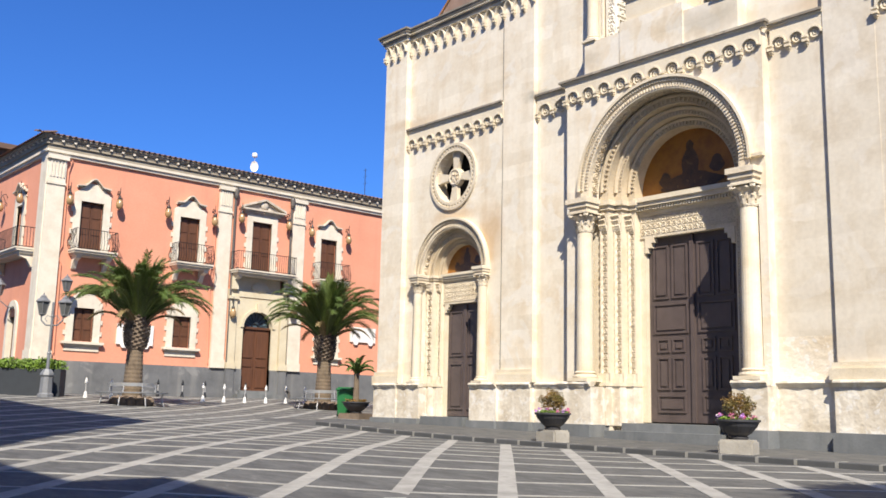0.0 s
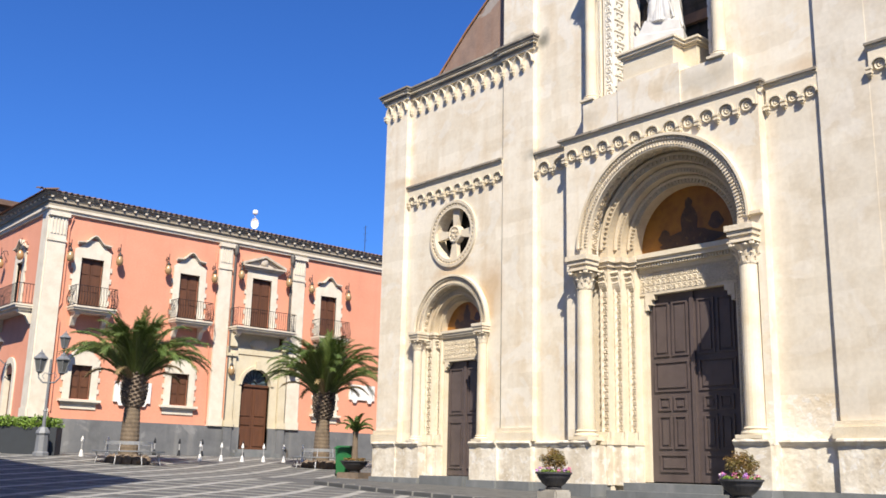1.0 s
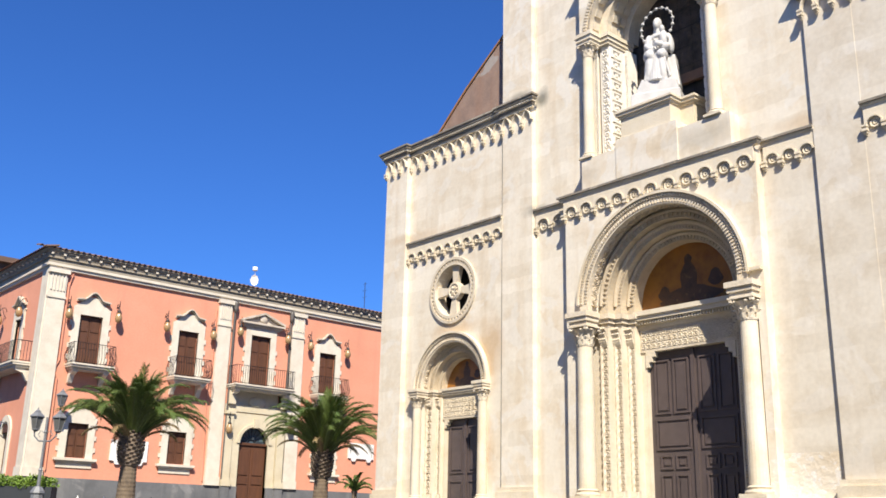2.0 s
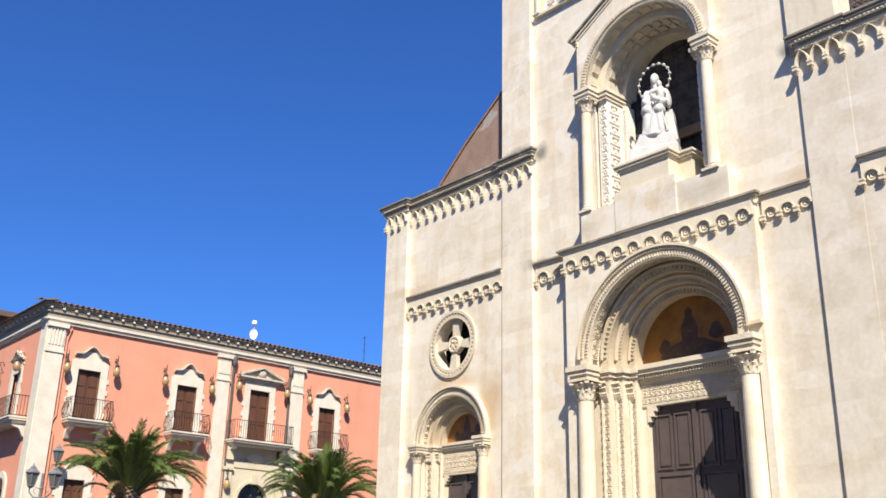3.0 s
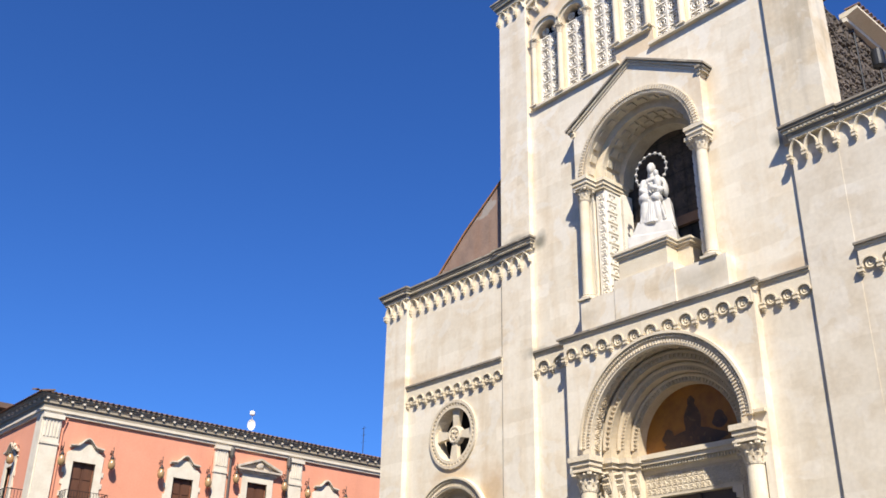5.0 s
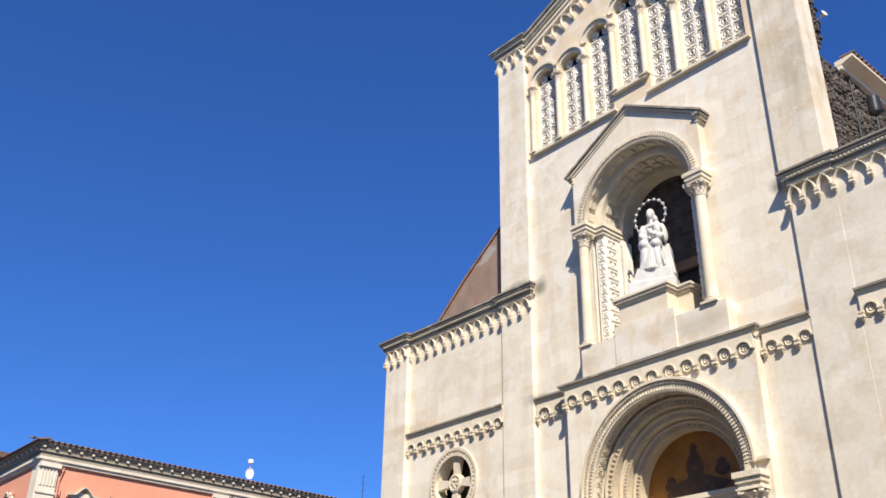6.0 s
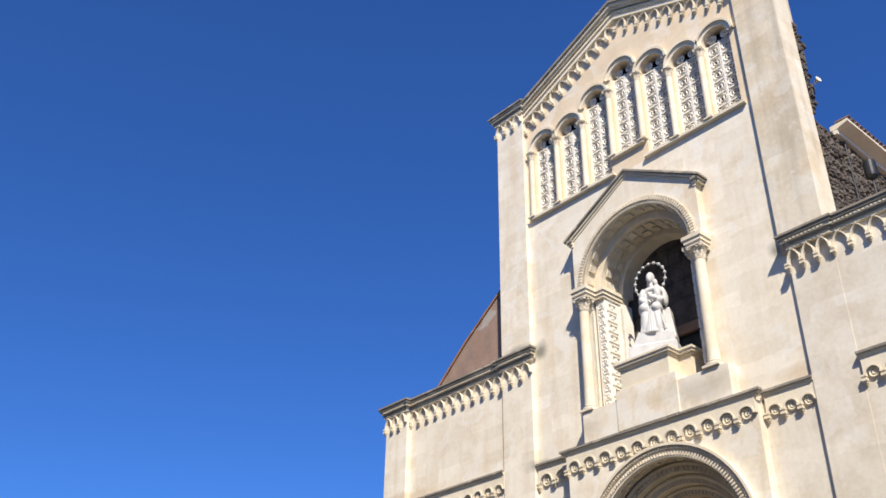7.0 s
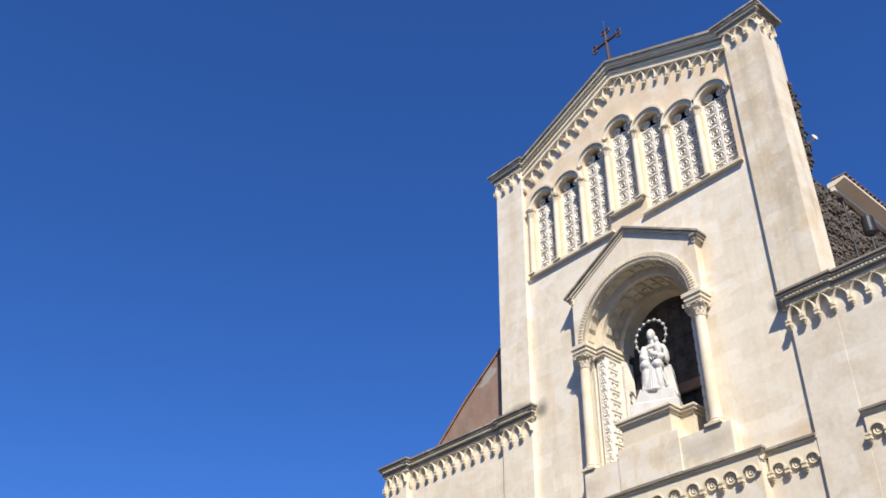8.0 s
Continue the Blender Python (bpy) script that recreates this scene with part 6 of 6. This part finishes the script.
def palm(at, height, seed, spread=3.0, fronds=72, trunk_r=0.33, label=""):
    rng = random.Random(seed)
    p = thing("palm_tree", label, "tree", at, group="palms on the square")
    bm = bmesh.new()
    prof = []
    for i in range(30):
        f = i / 29
        z = height * 0.62 * f
        prof.append((trunk_r * (1.12 - 0.28 * f) * (1 + 0.035 * (i % 2)), z - 0.1))
    lathe(bm, prof, 0, 0, 16)
    part("trunk", bm, BARK, p, "ringed grey-brown palm trunk")
    bm = bmesh.new()
    # bulge of cut leaf bases
    z0, z1 = height * 0.58, height * 0.94
    lathe(bm, [(trunk_r * (0.85 + 0.45 * math.sin(math.pi * (0.1 + 0.75 * f))), z0 + (z1 - z0) * f) for f in [i / 10 for i in range(11)]], 0, 0, 14)
    for i in range(150):
        f = (i + 0.5) / 150
        a = i * 2.39996
        r = trunk_r * (0.85 + 0.45 * math.sin(math.pi * (0.1 + 0.75 * f)))
        z = z0 + (z1 - z0) * f
        c, s = math.cos(a), math.sin(a)
        o = Vector((c * r, s * r, z))
        e, t = Vector((c * 0.75, s * 0.75, 0.66)), Vector((-s, c, 0))
        q = [bm.verts.new(o + t * 0.075 * k + Vector((0, 0, j * 0.05))) for k, j in ((-1, 0), (1, 0), (0.6, 1.2), (-0.6, 1.2))]
        g = [bm.verts.new(o + e * 0.10 + t * 0.06 * k + Vector((0, 0, j * 0.035))) for k, j in ((-1, 0), (1, 0), (0.6, 1.2), (-0.6, 1.2))]
        bm.faces.new(g)
        for k in range(4):
            bm.faces.new((q[k], q[(k + 1) % 4], g[(k + 1) % 4], g[k]))
    part("leaf_base", bm, STUB, p, "knobbly crown of cut leaf bases")
    bm = bmesh.new()
    for i in range(fronds):
        f = i / (fronds - 1)
        az = i * 2.39996 + rng.uniform(-0.25, 0.25)
        elev = radians(86 - 40 * f ** 1.1 + rng.uniform(-9, 9))
        ln = spread * (0.80 + 0.26 * min(1, f * 2.0)) * rng.uniform(0.82, 1.08)
        frond(bm, rng, (0.22 * math.cos(az), 0.22 * math.sin(az), z1 - 0.1 - 0.25 * f), az, elev, ln, 1.95 - 0.40 * f + rng.uniform(-0.4, 0.4))
    part("crown", bm, FROND, p, "arching dark green feather leaves")
    bm = bmesh.new()
    for i in range(5):
        az = i * 2.39996 + 0.7
        frond(bm, rng, (0.3 * math.cos(az), 0.3 * math.sin(az), z1 - 0.35), az, radians(rng.uniform(34, 48)), spread * 0.62, 1.6, 0.3)
    part("dry_leaf", bm, DRY, p, "yellowed lower leaves")
    return p


PA, PB = (-8.8, -5.55), (-8.8, 2.87)
palm((*PA, ground_z(*PA)), 3.5, 3, 2.65, 80, label="stout date palm with a ring bench round its trunk")
palm((*PB, ground_z(*PB)), 3.5, 8, 2.8, 80, label="stout date palm with a leaning crown and a ring bench")
palm((23.85, -11.0, ground_z(23.85, -11.0)), 4.1, 5, 1.9, 90, label="date palm before the church, casting shade on the paving")

GREYIRON = material("grey_painted_iron", (0.20, 0.21, 0.225), (0.13, 0.135, 0.145), 4, 0.5, 0.2, 0.002, 30, 0.5)
METAL = material("pale_metal", (0.42, 0.43, 0.44), (0.32, 0.32, 0.33), 3, 0.45, 0.5, 0.002, 30, 0.5)
ROCK = material("brown_rock", (0.20, 0.15, 0.11), (0.10, 0.08, 0.06), 3, 0.95, 0, 0.05, 8, 0.8, isle=0.2)


def ring_bench(at):
    b = thing("ring_bench", "curved pale metal bench round a palm trunk", "bench", at, group="benches round the palms")
    bm = bmesh.new()
    lathe(bm, ((0.80, 0.66), (0.82, 0.78), (0.85, 0.78), (0.83, 0.66)), 0, 0, 28)
    for f in [f for f in bm.faces if len(f.verts) > 4]:
        bm.faces.remove(f)
    part("backrest", bm, METAL, b)
    bm = bmesh.new()
    lathe(bm, ((0.90, 0.41), (0.90, 0.45), (1.28, 0.45), (1.28, 0.41)), 0, 0, 28)
    for f in [f for f in bm.faces if len(f.verts) > 4]:
        bm.faces.remove(f)
    part("seat", bm, GREYIRON, b)
    for i in range(8):
        a = 2 * math.pi * i / 8
        c, s = math.cos(a), math.sin(a)
        bm = bmesh.new()
        pipe(bm, [(1.22 * c, 1.22 * s, -0.05), (1.14 * c, 1.14 * s, 0.25), (1.2 * c, 1.2 * s, 0.42), (0.88 * c, 0.88 * s, 0.42), (0.83 * c, 0.83 * s, 0.77)], 0.02, 5)
        part("leg", bm, METAL, b)
    return b


def rock_ring(at, seed):
    rng = random.Random(seed)
    r = thing("rock_border", "brown lava rocks round the foot of a palm", "rocks", at)
    for i in range(14):
        a = 2 * math.pi * i / 14
        bm = bmesh.new()
        bmesh.ops.create_icosphere(bm, subdivisions=2, radius=0.2)
        for v in bm.verts:
            v.co *= rng.uniform(0.85, 1.15)
            v.co.z *= 1.1
        ob = part("rock", bm, ROCK, r)
        ob.matrix_basis = pose(0.62 * math.cos(a), 0.62 * math.sin(a), 0.10, 0, 0, rng.uniform(0, 90))


for i, p in enumerate((PA, PB)):
    ring_bench((*p, ground_z(*p)))
    rock_ring((*p, ground_z(*p)), 20 + i)

# bollards
BWHITE = material("white_paint", (0.75, 0.75, 0.73), (0.6, 0.6, 0.58), 4, 0.5, 0, 0.002, 30, 0.5)

GREYPOST = material("grey_post", (0.35, 0.35, 0.35), (0.25, 0.25, 0.25), 4, 0.5, 0, 0.002, 30, 0.5)


def bollard(name, label, mat, group):
    b = thing(name, label, "bollard", group=group)
    bm = bmesh.new()
    lathe(bm, ((0.08, -0.05), (0.085, 0.04), (0.075, 0.07), (0.05, 0.22), (0.025, 0.26)), 0, 0, 10)
    part("base", bm, mat, b)
    bm = bmesh.new()
    lathe(bm, ((0.024, 0.26), (0.022, 0.54)), 0, 0, 8)
    part("post", bm, GREYPOST, b)
    bm = bmesh.new()
    lathe(bm, ((0.03, 0.54), (0.055, 0.57), (0.06, 0.61), (0.04, 0.69), (0.015, 0.78)), 0, 0, 10)
    part("finial", bm, mat, b)
    return b


b0 = bollard("white_bollard", "slim white iron bollard with a pointed top", BWHITE, "white bollards on the square")
for i, y in enumerate((-6.03, -5.01, -1.03, -0.04, 0.97, 2.02, 3.05, 4.05)):
    m = pose(-12.0, y, ground_z(-12, y))
    if i == 0:
        b0.matrix_basis = m
    else:
        copy_thing(b0, m)
b0 = bollard("dark_bollard", "slim dark iron bollard by the palace wall", IRON, "dark bollards by the palace")
for i, y in enumerate((-2.4, -1.1, 0.1, 1.25, 3.4)):
    m = pose(-16.2, y, ground_z(-16.2, y))
    if i == 0:
        b0.matrix_basis = m
    else:
        copy_thing(b0, m)

# street lamp
LGLASS = material("lantern_glass", (0.12, 0.125, 0.125), (0.08, 0.085, 0.085), 4, 0.15, 0, 0, 30, 0.4)


def lantern(par, x, z, s=1.0):
    bm = bmesh.new()
    lathe(bm, ((0.14 * s, z), (0.26 * s, z + 0.48 * s)), x, 0, 6)
    glass = part("lantern_glass", bm, LGLASS, par)
    bm = bmesh.new()
    for k in range(6):
        a = 2 * math.pi * k / 6
        pipe(bm, [(x + 0.145 * s * math.cos(a), 0.145 * s * math.sin(a), z), (x + 0.265 * s * math.cos(a), 0.265 * s * math.sin(a), z + 0.48 * s)], 0.018, 4)
    lathe(bm, ((0.31 * s, z + 0.48 * s), (0.31 * s, z + 0.52 * s), (0.14 * s, z + 0.66 * s), (0.14 * s, z + 0.70 * s), (0.03, z + 0.78 * s), (0.02, z + 0.86 * s)), x, 0, 6)
    lathe(bm, ((0.04, z - 0.1 * s), (0.16 * s, z - 0.02), (0.16 * s, z + 0.01)), x, 0, 6)
    part("lantern_frame", bm, GREYIRON, par)


lp = thing("street_lamp", "grey cast iron street lamp with hexagonal lanterns", "street lamp", (-12.0, -7.55, ground_z(-12, -7.55)), 40)
bm = bmesh.new()
lathe(bm, ((0.30, -0.05), (0.30, 0.1), (0.24, 0.16), (0.22, 0.75), (0.27, 0.82), (0.25, 0.9), (0.14, 1.05)), 0, 0, 8)
part("base", bm, GREYIRON, lp)
bm = bmesh.new()
lathe(bm, ((0.07, 1.0), (0.058, 1.6), (0.08, 1.64), (0.05, 1.7), (0.04, 3.0), (0.065, 3.05), (0.045, 3.1), (0.04, 3.6)), 0, 0, 12)
part("pole", bm, GREYIRON, lp)
bm = bmesh.new()
for s in (-1, 1):
    pipe(bm, [(0, 0, 2.7), (0.25 * s, 0, 2.72), (0.44 * s, 0, 2.9), (0.46 * s, 0, 3.1)], 0.03, 6)
    pipe(bm, [(0, 0, 3.0), (0.2 * s, 0, 3.1), (0.3 * s, 0, 2.95), (0.2 * s, 0, 2.85)], 0.015, 5)
part("arm", bm, GREYIRON, lp)
for x, z in ((-0.42, 3.15), (0.5, 3.1)):
    lantern(lp, x, z, 0.95)
for at, rz in (((-18, -5.2, 6.05), 90), ((-21.0, -6.2, 6.0), 0)):
    wl = thing("wall_lamp", "grey hexagonal lantern on a scrolled wall bracket", "lantern", at, rz)
    bm = bmesh.new()
    pipe(bm, [(0, 0, -0.5), (0, -0.3, -0.45), (0, -0.65, -0.2), (0, -0.7, 0.05)], 0.025, 5)
    part("bracket", bm, GREYIRON, wl)
    h = new("lantern")
    h.parent = wl
    h.matrix_basis = pose(0, -0.7, 0.1)
    lantern(h, 0, 0, 0.85)

# planter trough with shrubs
TROUGH = material("dark_grey_trough", (0.022, 0.028, 0.036), (0.016, 0.02, 0.026), 3, 0.6, 0, 0.003, 30, 0.5)
SHRUB = material("bright_shrub", (0.15, 0.24, 0.03), (0.07, 0.13, 0.02), 2, 0.6, 0, 0, 30, 0.8, isle=0.4)
tr = thing("planter_trough", "long dark grey trough planter with a low green shrub", "planter", (-13.8, -8.45, ground_z(-13.8, -8.45)), 55)
bm = bmesh.new()
for x0, x1, y0, y1, z0, z1 in ((-2.1, 2.1, -0.4, -0.34, 0, 1.0), (-2.1, 2.1, 0.34, 0.4, 0, 1.0), (-2.1, -2.04, -0.34, 0.34, 0, 1.0), (2.04, 2.1, -0.34, 0.34, 0, 1.0), (-2.04, 2.04, -0.34, 0.34, 0, 0.9)):
    box(bm, x0, x1, y0, y1, z0 - 0.05, z1)
part("trough", bm, TROUGH, tr)


def leaves(bm, rng, c, r, n, size):
    for i in range(n):
        d = Vector((rng.gauss(0, 1), rng.gauss(0, 1), rng.gauss(0, 1))).normalized() * rng.uniform(0.55, 1.0)
        o = Vector(c) + Vector((d.x * r[0], d.y * r[1], d.z * r[2]))
        a = Vector((rng.gauss(0, 1), rng.gauss(0, 1), rng.gauss(0, 1))).normalized()
        b = a.cross(Vector((rng.gauss(0, 1), rng.gauss(0, 1), rng.gauss(0, 1)))).normalized()
        s = size * rng.uniform(0.6, 1.3)
        v = [bm.verts.new(o + a * s * p + b * s * q) for p, q in ((-1, 0), (0, 0.45), (1, 0), (0, -0.45))]
        bm.faces.new(v)


rng = random.Random(4)
bm = bmesh.new()
for i in range(14):
    leaves(bm, rng, (-1.9 + 0.29 * i, rng.uniform(-0.2, 0.1), 1.12 + rng.uniform(-0.05, 0.12)), (0.38, 0.42, 0.26), 260, 0.07)
part("shrub", bm, SHRUB, tr, "low bright green shrub")

# flower bowls
BOWL = material("dark_grey_bowl", (0.045, 0.045, 0.05), (0.03, 0.03, 0.033), 4, 0.55, 0, 0.004, 30, 0.6)
BUSH = material("reddish_shrub", (0.20, 0.11, 0.03), (0.10, 0.13, 0.03), 3, 0.7, 0, 0, 30, 0.9, isle=0.45)
PETAL = material("pink_petals", (0.60, 0.10, 0.25), (0.65, 0.35, 0.5), 9, 0.6, 0, 0, 30, 0.9, isle=0.4)
LILAC = material("lilac_petals", (0.38, 0.16, 0.50), (0.55, 0.35, 0.6), 9, 0.6, 0, 0, 30, 0.9, isle=0.3)
IVORY = material("white_petals", (0.75, 0.70, 0.68), (0.6, 0.5, 0.55), 9, 0.6, 0, 0, 30, 0.9, isle=0.2)
PALE = material("pale_stone_block", (0.36, 0.34, 0.30), (0.24, 0.22, 0.18), 3, 0.9, 0, 0.02, 14, 0.7)


def bowl_parts(pot, r, z):
    bm = bmesh.new()
    lathe(bm, ((r * 0.42, z), (r * 0.46, z + 0.04), (r * 0.40, z + 0.07), (r * 0.62, z + 0.14), (r * 0.86, z + 0.27), (r * 0.95, z + 0.36), (r * 1.02, z + 0.37), (r * 1.02, z + 0.41), (r * 0.92, z + 0.41), (r * 0.85, z + 0.33)), 0, 0, 28)
    part("bowl", bm, BOWL, pot, "dark grey round bowl")


for i, (x, y, r, petals) in enumerate(((9.43, -2.85, 0.44, PETAL), (14.31, -2.55, 0.45, PETAL))):
    z = ground_z(x, y)
    blk = thing("stone_block", "rough pale stone block under a flower bowl", "block", (x, y, z), 14 if i else -8, "stone blocks")
    bm = bmesh.new()
    box(bm, -0.36, 0.36, -0.25, 0.25, -0.05, 0.29)
    bmesh.ops.bevel(bm, geom=bm.edges[:] + bm.verts[:], offset=0.04, segments=2, affect="EDGES")
    part("block", bm, PALE, blk)
    pot = thing("flower_bowl", "dark bowl planter with a reddish shrub and pink flowers", "planter", (x, y, z + 0.29), 30 * i, "flower bowls by the church")
    bowl_parts(pot, r, 0)
    rng = random.Random(30 + i)
    bm = bmesh.new()
    for j in range(70):
        q = Vector((rng.gauss(0, 1), rng.gauss(0, 1), rng.gauss(0, 1))).normalized() * rng.uniform(0.4, 1.0)
        leaves(bm, rng, (q.x * 0.34, q.y * 0.34, 0.68 + q.z * 0.27), (0.07, 0.07, 0.10), 44, 0.024)
    part("shrub", bm, BUSH, pot, "upright reddish green shrub")
    blooms = [bmesh.new(), bmesh.new(), bmesh.new()]
    for j in range(30):
        a = 2 * math.pi * j / 30 + rng.uniform(-0.15, 0.15)
        q = r * rng.uniform(0.66, 0.96)
        leaves(blooms[rng.choice((0, 0, 1, 2))], rng, (q * math.cos(a), q * math.sin(a), 0.45 + rng.uniform(-0.02, 0.07)), (0.045, 0.045, 0.03), 14, 0.026)
    for flower, tint, words in zip(blooms, (petals, LILAC, IVORY), ("pink flowers", "lilac flowers", "white flowers")):
        tagged(part("flowers", flower, tint, pot, words), kind="stuff")
    bm = bmesh.new()
    for j in range(50):
        a = rng.uniform(0, 6.28)
        leaves(bm, rng, (r * 0.7 * math.cos(a), r * 0.7 * math.sin(a), 0.42), (0.08, 0.08, 0.05), 10, 0.035)
    part("greenery", bm, SHRUB, pot)

x, y = -2.8, 0.2
z = ground_z(x, y)
blk = thing("stone_block", "low dark stone block under a palm bowl", "block", (x, y, z), 20, "stone blocks")
bm = bmesh.new()
box(bm, -0.45, 0.45, -0.45, 0.45, -0.05, 0.2)
bmesh.ops.bevel(bm, geom=bm.edges[:] + bm.verts[:], offset=0.03, segments=2, affect="EDGES")
part("block", bm, ROCK, blk)
pot = thing("palm_bowl", "dark round bowl with a young palm and brown ground cover", "planter", (x, y, z + 0.2))
bowl_parts(pot, 0.5, 0)
rng = random.Random(9)
bm = bmesh.new()
lathe(bm, ((0.13, 0.38), (0.11, 0.7), (0.10, 1.0), (0.09, 1.3), (0.12, 1.42)), 0, 0, 10)
part("trunk", bm, BARK, pot)
bm = bmesh.new()
for i in range(12):
    frond(bm, rng, (0, 0, 1.4), i * 2.4, radians(75 - 60 * i / 17), 0.75, 1.5, 0.16)
part("crown", bm, FROND, pot)
bm = bmesh.new()
for j in range(60):
    a, q = rng.uniform(0, 6.28), rng.uniform(0.1, 0.42)
    leaves(bm, rng, (q * math.cos(a), q * math.sin(a), 0.44), (0.08, 0.08, 0.07), 12, 0.03)
tagged(part("ground_cover", bm, BUSH, pot), kind="stuff")

# green bin
GREEN = material("green_plastic", (0.015, 0.13, 0.04), (0.012, 0.09, 0.03), 4, 0.45, 0, 0.002, 30, 0.5)
x, y = -4.0, 0.6
bn = thing("wheelie_bin", "green plastic wheeled bin with its lid shut", "bin", (x, y, ground_z(x, y)), 55)
bm = bmesh.new()
v = box(bm, -0.33, 0.33, -0.36, 0.36, 0.08, 0.98)
for q in v:
    if q.co.z < 0.5:
        q.co.x *= 0.82
        q.co.y *= 0.8
part("body", bm, GREEN, bn)
bm = bmesh.new()
box(bm, -0.37, 0.37, -0.40, 0.40, 0.985, 1.04)
box(bm, -0.30, 0.30, -0.33, 0.33, 1.04, 1.09)
part("lid", bm, GREEN, bn)
for s in (-1, 1):
    bm = bmesh.new()
    ring(bm, 0, 0, 0.0001, 0.11, -0.03, 0.03, 0, 360, 14)
    ob = part("wheel", bm, IRON, bn)
    ob.matrix_basis = pose(s * 0.27, 0.3, 0.10, 0, 0, 90)

# ---- houses across the square, whose shadows fall on the paving ----
def plain_house(label, x0, x1, y0, y1, z1, mat, cols, rows):
    """A plain rendered house, its front at y1."""
    h = thing("house", label, "house", (x0, y1, 0))
    w, d = x1 - x0, y1 - y0
    bm = bmesh.new()
    box(bm, 0, w, -d, 0, -1.5, z1 - 0.35)
    part("wall", bm, mat, h)
    bm = bmesh.new()
    box(bm, -0.12, w + 0.12, -d - 0.12, 0.12, z1 - 0.35, z1)
    part("roof", bm, ROOF, h)
    win = None
    for i in range(cols):
        for j in range(rows):
            at = pose(w * (i + 0.5) / cols, 0.0, 2.6 + (z1 - 3.5) * j / rows)
            if win is None:
                bm = bmesh.new()
                for e in (-1, 1):
                    box(bm, e * 0.62 - 0.08, e * 0.62 + 0.08, 0.0, 0.08, 0.0, 2.0)
                    box(bm, -0.54, 0.54, 0.0, 0.08, 1.92 if e > 0 else 0.0, 2.0 if e > 0 else 0.08)
                box(bm, -0.54, 0.54, 0.0, 0.03, 0.08, 1.92)
                win = part("shutter", bm, WOOD, h)
                win.matrix_basis = at
            else:
                again(win, at)
    return h


plain_house("tall plastered house across the square", -14.0, 20.3, -36, -24.0, 24.8, OCHRE, 9, 5)
plain_house("plastered three-storey house across the square", 20.4, 25.6, -36, -24.0, 13.0, OCHRE, 2, 3)
plain_house("plastered house with a raised top storey", 25.7, 44.0, -36, -24.0, 14.9, OCHRE, 5, 3)

# ---- kerb stones ----
bm = bmesh.new()
box(bm, -0.35, 0.35, -0.20, 0.20, -0.15, 0.10)
bmesh.ops.bevel(bm, geom=bm.edges[:], offset=0.012, segments=1, affect="EDGES")
k0 = part("kerb_stone", bm, KERB, kerb)
bm = bmesh.new()
box(bm, -0.03, 0.03, -0.205, 0.205, -0.15, 0.102)
j0 = part("joint", bm, BAND, kerb)
for i in range(34):
    x = 2.0 + 0.75 * i
    z0, z1 = ground_z(x - 0.4, KERB_Y), ground_z(x + 0.4, KERB_Y)
    m = pose(x, KERB_Y, (z0 + z1) / 2, 0, -math.degrees(math.atan2(z1 - z0, 0.8)), 0)
    if i == 0:
        k0.matrix_basis = m
        j0.matrix_basis = m @ pose(0.375, 0, 0)
    else:
        again(k0, m)
        again(j0, m @ pose(0.375, 0, 0))

# older stone house that rises behind the palace roof
old = thing("stone_house", "old brown stone house behind the palace roof", "house", (-34, -5, 1.5))
bm = bmesh.new()
box(bm, -2.5, 2.5, -4.5, 4.5, -1, 14.0)
part("wall", bm, RUBBLE, old)
bm = bmesh.new()
box(bm, -2.8, 2.8, -4.8, 4.8, 14.0, 14.3)
part("roof", bm, ROOF, old)
